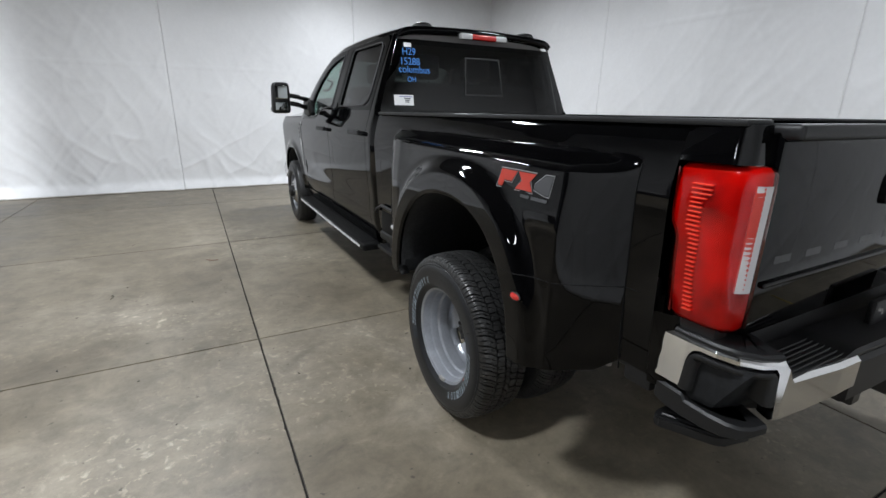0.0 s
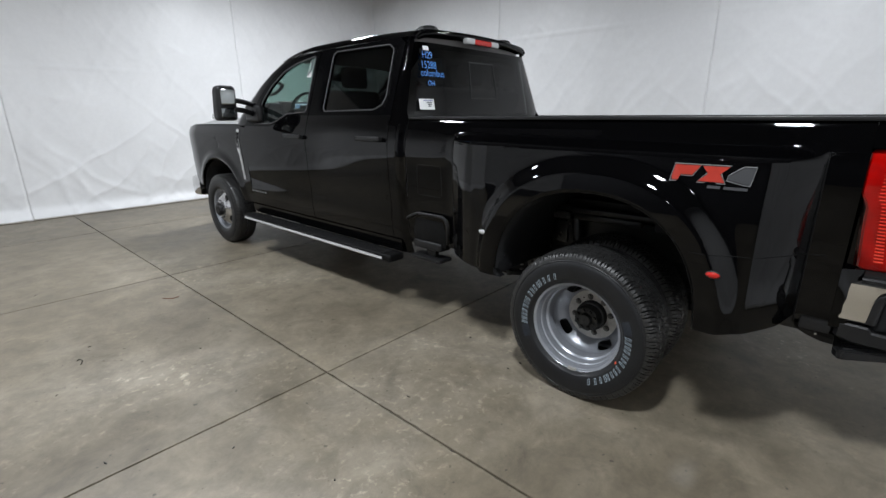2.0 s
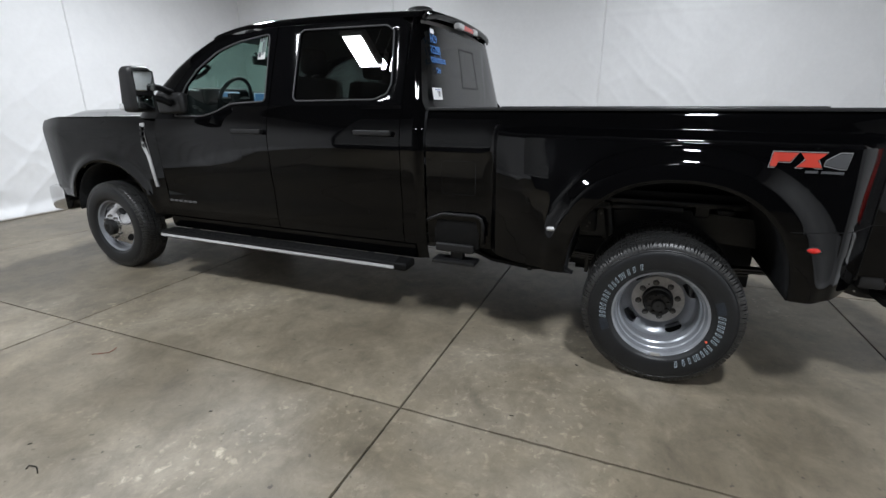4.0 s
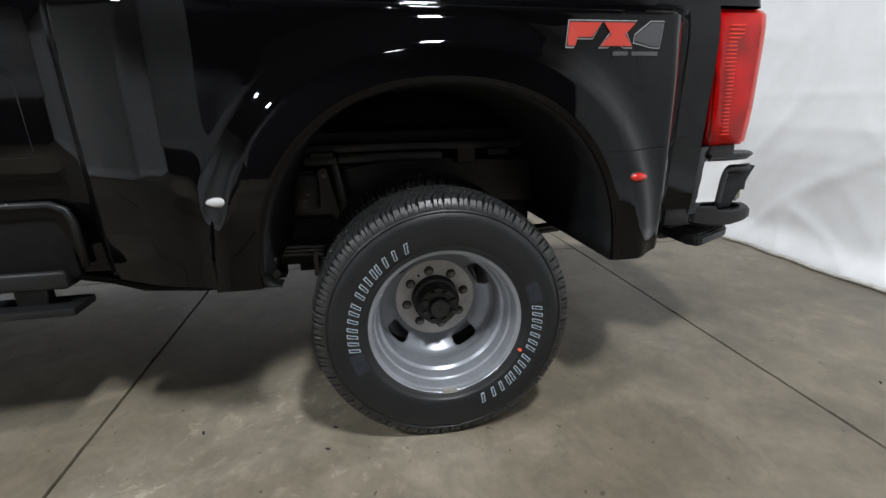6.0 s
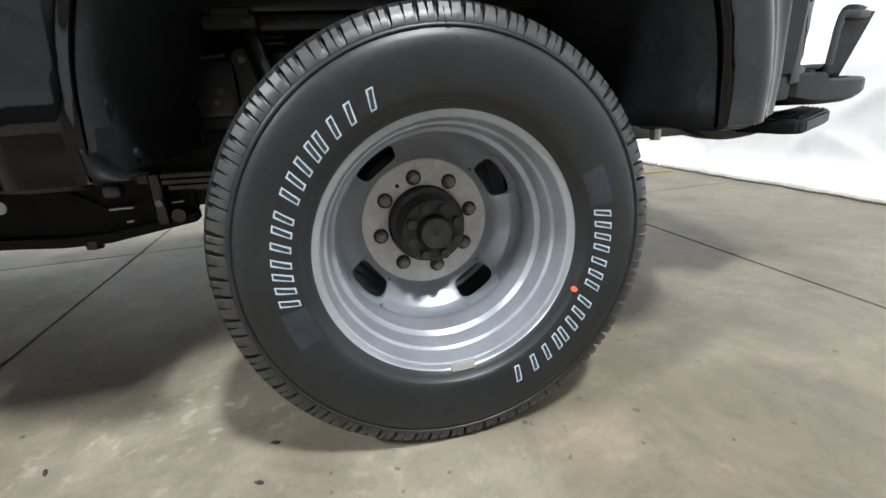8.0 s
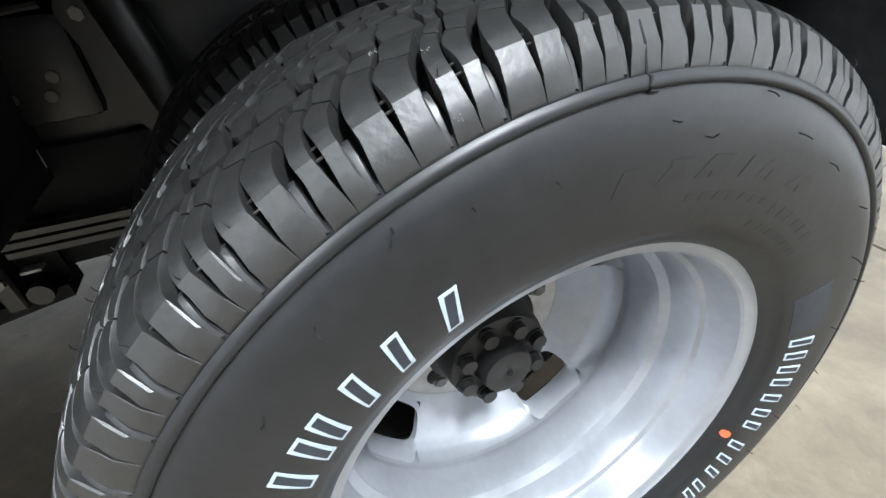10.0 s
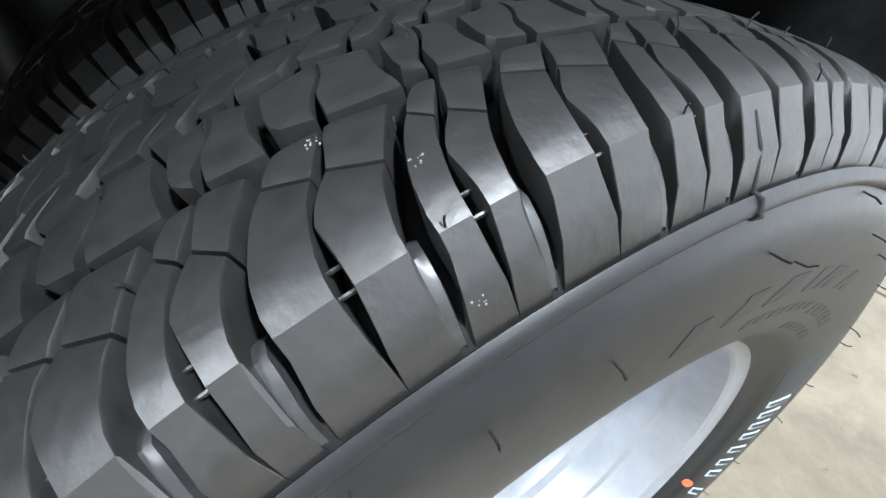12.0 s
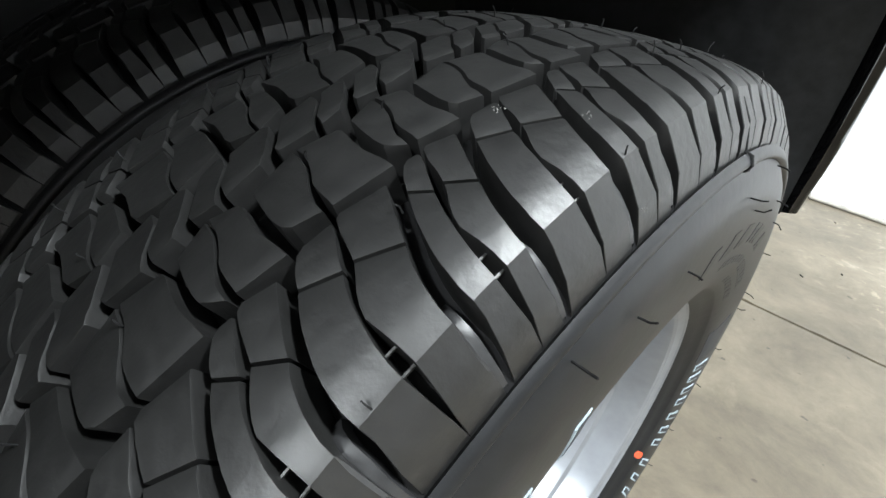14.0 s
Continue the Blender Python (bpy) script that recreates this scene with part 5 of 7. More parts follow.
def channel(d):
    """The wide gap of the second row, which carries on from a long groove."""
    return float(np.interp(d, [0.006, 0.017, 0.028, 0.038, 0.047, 0.055], [-4.60, -4.40, -4.05, -3.85, -3.98, -4.0]))


def slit(d):
    """The thin wavy cut of the second row, which carries on from a pointed groove."""
    return float(np.interp(d, [0.006, 0.014, 0.023, 0.030, 0.036, 0.041, 0.0486, 0.055], [-4.50, -4.40, -4.25, -3.85, -3.30, -3.05, -2.95, -2.85]))


def tread_blocks():
    """All tread blocks: each is a pair of edge lines of (angle, across) with the same number of points, and its kind."""
    hooks = tread_angles()
    made = []
    outer = [0.094, 0.099, 0.1035, 0.1068, 0.1102, 0.1135, 0.1150, 0.1165]
    for i, h in enumerate(hooks):
        p = (h - hooks[(i + 1) % len(hooks)]) % 360
        v = h - p * 0.53

        def hook_right(d):
            return h + hook_line(d) - hook_half(d)

        def next_left(d):
            return h - p + hook_line(d) + hook_half(d)

        def vee_left(d):
            return v + vee_line(d) + vee_half(d)

        def vee_right(d):
            return v + vee_line(d) - vee_half(d)

        for fl, fr, inner, sl, sr, ramp in ((hook_right, vee_left, (0.0545, 0.0552), 0.0655, 0.0715, 0), (vee_right, next_left, (0.0540, 0.0575), 0.0715, 0.0790, 1)):
            g = 0.0006
            dl = lin(sl + g, 0.0910, 6) + outer
            dr = lin(sr + g, 0.0915, 6) + outer
            made.append(([(fl(d), d) for d in dl], [(fr(d), d) for d in dr], 3 if ramp else 1))
            dl, dr = lin(inner[0], sl - g, 6), lin(inner[1], sr - g, 6)
            dl[1], dr[1] = dl[0] + 0.002, dr[0] + 0.002
            left = [(fl(d) - (0.22 if k == 0 else 0.0), d) for k, d in enumerate(dl)]
            right = [(fr(d) + (0.10 if k == 0 else 0.0), d) for k, d in enumerate(dr)]
            made.append((left, right, 0))

        # second row: leaning six-sided blocks set against the shoulder grooves
        def wide_right(d):
            return h + channel(d) - 0.36

        def wide_left(d):
            return h - p + channel(d) + 0.36

        def slit_left(d):
            return v + slit(d) + 0.10 + 0.14 * smoothstep(0.034, 0.044, d)

        def slit_right(d):
            return v + slit(d) - 0.10 - 0.14 * smoothstep(0.034, 0.044, d)

        for fl, fr, il, ir, ol, orr in ((wide_right, slit_left, 0.0185, 0.0140, 0.0450, 0.0485), (slit_right, wide_left, 0.0140, 0.0185, 0.0495, 0.0525)):
            dl, dr = lin(il, ol, 11), lin(ir, orr, 11)
            left = [(fl(d) - (0.30 if k == 10 and fl is wide_right else 0.0), d) for k, d in enumerate(dl)]
            right = [(fr(d) + (0.20 if k == 0 and fr is wide_left else 0.0), d) for k, d in enumerate(dr)]
            made.append((left, right, 0))
        # centre row
        ch, cv, cn = h - 4.15, v - 4.05, h - p - 4.15
        for hi, lo, wide_hi in ((ch, cv, False), (cv, cn, True)):
            ds = [-0.0115, -0.0100, -0.0060, -0.0010, 0.0035, 0.0075, 0.0095]
            lean = [-1.30, -1.20, -0.80, -0.25, 0.25, 0.60, 0.75]
            wide = [0.85, 0.42, 0.38, 0.38, 0.38, 0.42, 0.60]
            thin = [0.30, 0.22, 0.12, 0.10, 0.14, 0.24, 0.30]
            wav = [0.05, 0.05, -0.10, 0.0, 0.12, 0.02, 0.0]
            left = [(hi + k + (0 if wide_hi else w) - (a if wide_hi else b), d - (0.002 if j > 4 and wide_hi else 0)) for j, (d, k, a, b, w) in enumerate(zip(ds, lean, wide, thin, wav))]
            right = [(lo + k + (w if wide_hi else 0) + (b if wide_hi else a), d - (0.002 if j == 0 else 0) - (0.002 if j > 4 and not wide_hi else 0)) for j, (d, k, a, b, w) in enumerate(zip(ds, lean, wide, thin, wav))]
            made.append((left, right, 2))
    return made


def tyre_mesh():
    """Carcass, tread blocks and flattened foot of one tyre, centred on the hub with the outer face towards -x."""
    seg = 240
    prof = []
    side_pts = list(reversed(SIDEWALL))
    for d, r in side_pts[:-1]:
        prof.append((-d, r))
    for d, r in reversed(tyre_profile()):
        prof.append((-d, r - groove_depth(d)))
    for d, r in tyre_profile()[1:]:
        prof.append((d, r - groove_depth(d)))
    for d, r in SIDEWALL[1:]:
        prof.append((d, r))
    carcass = lathe(prof, seg, (0, 0, 0))
    verts, faces = [], []
    spans = []

    def put(a, d, depth, flip):
        r = crown(d) - depth
        t = radians(a if not flip else -a + 3.1)
        x = -d if not flip else d
        verts.append((x, r * math.sin(t), r * math.cos(t)))
        return len(verts) - 1

    for flip in (False, True):
        for left, right, row in tread_blocks():
            if flip and row == 2:
                continue
            shoulder = row in (1, 3)
            rings = []
            begun = (len(verts), len(faces))
            last = len(left) - 1
            for i, ((a, da), (b, db)) in enumerate(zip(left, right)):
                end = (i == 0 or i == last) and not (shoulder and i == last and da > 0.1)
                fade = shoulder and i == last and da > 0.1
                g = groove_depth(da) + 0.0012
                cham = 0.04
                slope = 0.16 * smoothstep(0.1035, 0.1068, db) if row == 3 else 0.0
                deep = 0.0008 + 0.0010 * smoothstep(0.1035, 0.1070, db) * smoothstep(0.1185, 0.1135, db) if row == 3 else 0.0008
                if fade:
                    rings.append([put(a, da, 0.004, flip), put(a, da, 0.0002, flip), put(a - cham, da, 0.0, flip), put(b + max(cham, slope), db, 0.0, flip), put(b, db, 0.0002 + deep * 0.5, flip), put(b, db, 0.005, flip)])
                else:
                    k = 0.0007 if end else 0.0
                    rings.append([put(a + 0.05, da, g, flip), put(a, da, 0.0008 + k, flip), put(a - cham, da, k, flip), put(b + max(cham, slope), db, k, flip), put(b, db, deep + k, flip), put(b - 0.05, db, g, flip)])
            for p, q in zip(rings, rings[1:]):
                for k in range(5):
                    f = (p[k], p[k + 1], q[k + 1], q[k])
                    faces.append(f if flip else f[::-1])
            f0, f1 = tuple(rings[0]), tuple(rings[-1])
            faces.append(f0[::-1] if flip else f0)
            faces.append(f1 if flip else f1[::-1])
            mid = left[len(left) // 2][0]
            spans.append((begun, (len(verts), len(faces)), flip, row, mid))

    def settle(v):
        x, y, z = v
        low = -WHEEL_Z + 0.0005
        if z < low:
            return (x, y, low)
        return v

    return ([settle(v) for v in carcass[0]], carcass[1]), ([settle(v) for v in verts], faces), spans


CARCASS, BLOCKS, SPANS = tyre_mesh()


def data_mesh(name, vf, mat, smooth=True, angle=None):
    me = bpy.data.meshes.new(name)
    me.from_pydata(vf[0], [], vf[1])
    me.materials.append(mat)
    if smooth:
        me.shade_smooth()
    if angle:
        me.set_sharp_from_angle(angle=radians(angle))
    return me


CARCASS_ME = data_mesh("tyre", CARCASS, RUBBER, True, 48)
# Groove floors get the duller RUBBER_DARK to deepen the shade in them.
CARCASS_ME.materials.append(RUBBER_DARK)
for face in CARCASS_ME.polygons:
    c = face.center
    if abs(c.x) < 0.1155 and math.hypot(c.y, c.z) > 0.352:
        face.material_index = 1
BLOCKS_ME = data_mesh("tread", BLOCKS, TREAD_RUBBER, True, 14)


def polar(r, deg, x=0.0):
    a = radians(deg)
    return Vector((x, r * math.sin(a), r * math.cos(a)))


def near_block(span):
    """Blocks on the top front part of the tyre stand as parts of their own."""
    _, _, flip, row, mid = span
    lo, hi = (-32, 72) if row in (1, 3) else (-26, 66)
    return not flip and lo < (mid + 180) % 360 - 180 < hi


def cut_blocks(spans):
    """Vertices and faces of some of the blocks."""
    vs, fs = [], []
    for (v0, f0), (v1, f1), *_ in spans:
        fs += [tuple(i - v0 + len(vs) for i in f) for f in BLOCKS[1][f0:f1]]
        vs += BLOCKS[0][v0:v1]
    return vs, fs


# Paler than the tread: light caught by the groove foot is in its colour.
FOOT_RUBBER = material("lit_foot_rubber", (0.024, 0.024, 0.025), 0.42, grain=0.3, scale=200)


def detailed_tread(tyre):
    for sp in SPANS:
        if near_block(sp):
            ob = new("tread_block", data_mesh("tread_block", cut_blocks([sp]), TREAD_RUBBER, True, 24))
            ob.parent = tyre
    rest = new("tread", data_mesh("tread_rest", cut_blocks([sp for sp in SPANS if not near_block(sp)]), TREAD_RUBBER, True, 24))
    rest.parent = tyre
    tagged(rest, "many small rubber tread blocks", kind="stuff")
    # thin bars bridging the pointed grooves
    hooks = tread_angles()
    for i, h in enumerate(hooks):
        if not -30 < (h + 180) % 360 - 180 < 76:
            continue
        p = (h - hooks[(i + 1) % len(hooks)]) % 360
        v = h - p * 0.53
        for d in (0.0960, 0.1020):
            w = vee_half(d) + 0.06
            a = v + vee_line(d)
            bm = bmesh.new()
            vs = []
            for dd in (d - 0.0003, d + 0.0003):
                for da, dep in ((-w, 0.0036), (w, 0.0036), (w, 0.0044), (-w, 0.0044)):
                    vs.append(bm.verts.new(polar(crown(dd) - dep, a + da, -dd)))
            for q in ((0, 1, 2, 3), (7, 6, 5, 4), (0, 4, 5, 1), (1, 5, 6, 2), (2, 6, 7, 3), (3, 7, 4, 0)):
                bm.faces.new([vs[k] for k in q])
            bmesh.ops.recalc_face_normals(bm, faces=bm.faces[:])
            part("groove_bar", bm, TREAD_RUBBER, tyre)
        # the raised foot at the outer end of the long groove
        bm = bmesh.new()
        rows = []
        for d, dep in ((0.0930, 0.0130), (0.0970, 0.0085), (0.1020, 0.0058), (0.1070, 0.0042), (0.1115, 0.0028), (0.1145, 0.0018), (0.1160, 0.0016)):
            a, half = h + hook_line(d), hook_half(d)
            rows.append([bm.verts.new(polar(crown(d) - dp, aa, -d)) for aa, dp in ((a + half + 0.08, dep), (a + half * 0.5, dep), (a + half * 0.08, dep + 0.0004), (a - half * 0.05, dep + 0.006))])
        for p0, p1 in zip(rows, rows[1:]):
            for k in range(3):
                bm.faces.new((p0[k], p0[k + 1], p1[k + 1], p1[k]))
        bmesh.ops.recalc_face_normals(bm, faces=bm.faces[:])
        part("groove_foot", bm, FOOT_RUBBER, tyre, smooth=True, angle=40)

RIM_PROFILE = [(-0.098, 0.2335), (-0.1045, 0.2405), (-0.1100, 0.2418), (-0.1128, 0.2408), (-0.1132, 0.2388), (-0.1112, 0.2372), (-0.1096, 0.2345), (-0.1078, 0.2290), (-0.1055, 0.2262), (-0.0990, 0.2238), (-0.0760, 0.2208), (-0.0690, 0.2188), (-0.0640, 0.2140),
               (-0.0570, 0.2118), (-0.0330, 0.2096), (-0.0230, 0.2080), (-0.0175, 0.2040), (-0.0130, 0.1998), (-0.0050, 0.1980), (0.0200, 0.1962), (0.0310, 0.1960), (0.0350, 0.1980), (0.0420, 0.1975)]
RIM_PROFILE = [(x + 0.010 * smoothstep(0.0, -0.09, x), r * 0.985) for x, r in RIM_PROFILE] + [(0.075, 0.193)]
DISC_PROFILE = [(0.0440, 0.1965), (0.0580, 0.1935), (0.0715, 0.1850), (0.0840, 0.1720), (0.0965, 0.1580), (0.1080, 0.1460), (0.1125, 0.1410), (0.1135, 0.1370), (0.1137, 0.1345), (0.1137, 0.1200), (0.1137, 0.1000), (0.1140, 0.0835), (0.1155, 0.0812), (0.142, 0.0805)]
DISC_PROFILE = [(x, r * (0.982 if r > 0.14 else 1.0)) for x, r in DISC_PROFILE]


def disc_x(r):
    rs = [p[1] for p in DISC_PROFILE][::-1]
    xs = [p[0] for p in DISC_PROFILE][::-1]
    return float(np.interp(r, rs, xs))


SLOTS = [-59, -146, 127, 35]
NUTS = [11 + 45 * i for i in range(8)]


def rear_wheel_outer(parent_place, name="rear_wheel", detail=True, flip=False):
    """A dual rear wheel seen from its dished outer side."""
    w = new(name)
    w.parent = truck
    w.location = parent_place
    if flip:
        w.rotation_euler = (0, 0, math.pi)
    tyre = new("tyre", CARCASS_ME)
    tyre.parent = w
    tagged(tyre, "black all-terrain tyre with deep tread blocks")
    detailed_tread(tyre)
    rim = mesh_object("rim", *lathe(RIM_PROFILE, 160, (0, 0, 0)), SILVER, w, True, "silver painted steel rim")
    rim.data.set_sharp_from_angle(angle=radians(16))
    mesh_object("disc", *lathe([(x + 0.004, r) for x, r in RIM_PROFILE[8:]], 96, (0.001, 0, 0)), SILVER, w, True)
    return w, tyre, rim


WX = -1.098 - XC          # outer rear tyre centre, in the truck's own space
rear_left, tyre_l, rim_l = rear_wheel_outer((WX, AXLE_R, WHEEL_Z))


def wheel_face(w, rim):
    """Disc, slots, nuts and hub of a dished dual wheel."""
    bm = bmesh.new()
    seg = 240
    v, f = lathe(DISC_PROFILE, seg, (0, 0, 0))
    vs = [bm.verts.new(p) for p in v]
    for q in f:
        bm.faces.new([vs[i] for i in q])
    # cut the slots
    kill = []
    for fc in bm.faces:
        c = fc.calc_center_median()
        r, a = math.hypot(c.y, c.z), math.degrees(math.atan2(c.y, c.z))
        for sdeg in SLOTS:
            da = abs((a - sdeg + 180) % 360 - 180)
            if abs(r - 0.1690) < 0.0225 and da < 15.2:
                kill.append(fc)
                break
    bmesh.ops.delete(bm, geom=kill, context="FACES")
    disc = part("wheel_disc", bm, SILVER, w, "silver dished wheel disc", smooth=True, angle=40)
    return disc


def finer_disc_profile():
    out = []
    for (x0, r0), (x1, r1) in zip(DISC_PROFILE, DISC_PROFILE[1:]):
        n = max(1, int(abs(r1 - r0) / 0.0022))
        out += [(x0 + (x1 - x0) * i / n, r0 + (r1 - r0) * i / n) for i in range(n)]
    return out + [DISC_PROFILE[-1]]


DISC_PROFILE = finer_disc_profile()
disc_l = wheel_face(rear_left, rim_l)


def slot_edges(w, disc):
    for sdeg in SLOTS:
        bm = bmesh.new()
        pts = []
        n = 44
        for k in range(n):
            a = math.tau * k / n
            ca, sa = math.cos(a), math.sin(a)
            e = 0.55
            da = 14.8 * abs(ca) ** e * (1 if ca >= 0 else -1)
            rr = 0.1690 + 0.0200 * abs(sa) ** e * (1 if sa >= 0 else -1)
            pts.append((da, rr))
        ringa = [bm.verts.new(polar(rr, sdeg + da, disc_x(rr) - 0.0012)) for da, rr in pts]
        ringb = [bm.verts.new(polar(0.1690 + (rr - 0.1690) * 1.34, sdeg + da * 1.13, disc_x(0.1690 + (rr - 0.1690) * 1.34) - 0.0008)) for da, rr in pts]
        ringc = [bm.verts.new(polar(rr, sdeg + da, disc_x(rr) + 0.010)) for da, rr in pts]
        for k in range(n):
            j = (k + 1) % n
            bm.faces.new((ringb[k], ringb[j], ringa[j], ringa[k]))
            bm.faces.new((ringa[k], ringa[j], ringc[j], ringc[k]))
        bmesh.ops.recalc_face_normals(bm, faces=bm.faces[:])
        part("slot_edge", bm, SILVER, disc, smooth=True, angle=45)


slot_edges(rear_left, disc_l)


def dull_plate(w, disc):
    prof = [(x + 0.032, r) for x, r in [(0.0822, 0.1365), (0.0798, 0.1340), (0.0796, 0.1100), (0.0796, 0.0850), (0.0806, 0.0815), (0.0850, 0.0800), (0.11, 0.0798)]]
    ob = mesh_object("bolt_face", *lathe(prof, 120, (0, 0, 0)), SILVER_DULL, disc, True, "dull grey bolt face")
    ob.data.set_sharp_from_angle(angle=radians(40))
    for deg in NUTS:
        bm = bmesh.new()
        c = polar(0.1005, deg, 0.1117)
        # dark conical seat, hexagon nut, stud
        rod(bm, c + Vector((-0.0008, 0, 0)), c + Vector((0.006, 0, 0)), 0.0165, 20)
        seat = part("nut_seat", bm, HUB_DARK, disc)
        bm = bmesh.new()
        rod(bm, c + Vector((-0.012, 0, 0)), c + Vector((0.004, 0, 0)), 0.0115, 6)
        rod(bm, c + Vector((-0.0155, 0, 0)), c + Vector((-0.011, 0, 0)), 0.0075, 12, 0.0095)
        part("wheel_nut", bm, NUT_STEEL, disc, "steel wheel nut")
    bm = bmesh.new()
    rod(bm, polar(0.1005, 33, 0.110), polar(0.1005, 33, 0.116), 0.0045, 12)
    part("locating_hole", bm, RUBBER_DARK, disc)


dull_plate(rear_left, disc_l)


HUB_BOLT = material("worn_hub_bolt", (0.026, 0.026, 0.026), 0.45, metal=0.5, grain=0.3, scale=40)


def axle_hub(w):
    hub = mesh_object("hub", *lathe([(x - 0.014, r) for x, r in [(0.16, 0.079), (0.095, 0.078), (0.092, 0.070), (0.078, 0.068), (0.060, 0.066), (0.048, 0.063), (0.045, 0.058), (0.046, 0.036), (0.042, 0.034), (0.034, 0.033), (0.024, 0.030), (0.022, 0.012), (0.0225, 0.011), (0.0225, 0.0005)]], 64, (0, 0, 0)), HUB_DARK, w, True, "dark cast axle hub")
    hub.data.set_sharp_from_angle(angle=radians(35))
    for i in range(8):
        bm = bmesh.new()
        c = polar(0.050, 20 + 45 * i, 0.032)
        rod(bm, c + Vector((-0.013, 0, 0)), c + Vector((0.002, 0, 0)), 0.0095, 14, 0.0105)
        rod(bm, c + Vector((-0.003, 0, 0)), c + Vector((0.002, 0, 0)), 0.0125, 14)
        part("hub_bolt", bm, HUB_BOLT, hub)
    bm = bmesh.new()
    rod(bm, (0.007, 0, 0), (0.010, 0, 0), 0.004, 10)
    part("hub_centre", bm, RUBBER_DARK, hub)


axle_hub(rear_left)
# inner wall of the wheel barrel behind the disc, and the drum
mesh_object("brake_drum", *lathe([(0.16, 0.0795), (0.155, 0.150), (0.16, 0.165), (0.24, 0.168), (0.245, 0.08)], 64, (0, 0, 0)), UNDERBODY, rear_left, True)

# balance weight clipped on the rim lip
bm = bmesh.new()
for i in range(7):
    a0, a1 = -172.5 - i * 1.6, -172.5 - (i + 1) * 1.6
    p, q = polar(0.2310, a0, -0.1045), polar(0.2310, a1, -0.1045)
    vs = []
    for c in (p, q):
        u = Vector((0, c.y, c.z)).normalized()
        vs.append([c + u * 0.0045 + Vector((0.004, 0, 0)), c + u * 0.0055 + Vector((-0.0045, 0, 0)), c - u * 0.0065 + Vector((-0.0045, 0, 0)), c - u * 0.0075 + Vector((0.010, 0, 0))])
    for k in range(4):
        bm.faces.new([bm.verts.new(z) for z in (vs[0][k], vs[0][(k + 1) % 4], vs[1][(k + 1) % 4], vs[1][k])])
    if i in (0, 6):
        bm.faces.new([bm.verts.new(z) for z in vs[0 if i == 0 else 1]])
bmesh.ops.remove_doubles(bm, verts=bm.verts[:], dist=0.0002)
bmesh.ops.recalc_face_normals(bm, faces=bm.faces[:])
part("wheel_weight", bm, LEAD, rim_l, "grey clip-on balance weight")

SIDE_R = [r for _, r in SIDEWALL][::-1]
SIDE_D = [d for d, _ in SIDEWALL][::-1]


def wall_x(r):
    return -float(np.interp(r, SIDE_R, SIDE_D))


def on_wall(deg, r, lift=0.0006):
    """A point on the outer sidewall; angles run from the top towards the front."""
    return polar(r, deg, wall_x(r) - lift)


def wall_patch(name, bar, mat, lift, parent, label=""):
    """A thin raised bar that follows the sidewall: from angle a0 to a1, radius r0 to r1, its upper edge shifted by lean degrees."""
    a0, a1, r0, r1, lean = bar
    na, nr = max(2, int(abs(a1 - a0) / 1.5)), max(2, int((r1 - r0) / 0.004))
    bm = bmesh.new()
    grid = []
    for k in range(nr + 3):
        edge_r = k in (0, nr + 2)
        t = min(nr, max(0, k - 1)) / nr
        row = []
        for i in range(na + 3):
            u = min(na, max(0, i - 1)) / na
            out = edge_r or i in (0, na + 2)
            row.append(bm.verts.new(on_wall(a0 + (a1 - a0) * u + lean * t, r0 + (r1 - r0) * t, -0.0008 if out else lift)))
        grid.append(row)
    for p, q in zip(grid, grid[1:]):
        for i in range(na + 2):
            bm.faces.new((p[i], p[i + 1], q[i + 1], q[i]))
    bmesh.ops.remove_doubles(bm, verts=bm.verts[:], dist=0.00002)
    bmesh.ops.recalc_face_normals(bm, faces=bm.faces[:])
    return part(name, bm, mat, parent, label, smooth=True, angle=30)


def outlined_word(start, way):
    """Maker's name on the sidewall as plain outlined upright bars of a stroke's width: pale outline, dark bluish inside."""
    for first, last, strokes in WORD:
        for k in range(strokes):
            a = start + way * (first + (last - first - 2.3) * (k / (strokes - 1) if strokes > 1 else 0.0))
            b, lean, t = a + way * 2.3, way * 1.7, way * 0.50
            wall_patch("maker_bar_outline", (a, b, 0.2645, 0.2955, lean), WHITE_RUBBER, 0.0007, tyre_l, "pale raised outline")
            wall_patch("maker_bar", (a + t, b - t, 0.2668, 0.2932, lean), BLUE_RUBBER, 0.0010, tyre_l, "dark bluish raised bar")


# spans of the plain bar groups, in degrees from the word's beginning, with the number of bars
WORD = [(0.0, 11.5, 3), (13.6, 15.9, 1), (19.0, 26.4, 2), (28.6, 38.0, 2), (40.8, 48.0, 2), (51.0, 57.0, 2), (60.6, 62.9, 1), (67.0, 77.0, 2)]
outlined_word(101.0, -1)
outlined_word(-80.0, -1)
for a0, a1 in ((102.0, 115.5), (-65.0, -78.5)):
    wall_patch("blue_film", (a0, a1, 0.2600, 0.3000, 0.0), BLUE_RUBBER, 0.0003, tyre_l, "bluish protective film patch")
MODEL_RUBBER = material("smooth_raised_rubber", (0.0094, 0.0097, 0.0105), 0.47, spec=0.38, grain=0.15, scale=90)
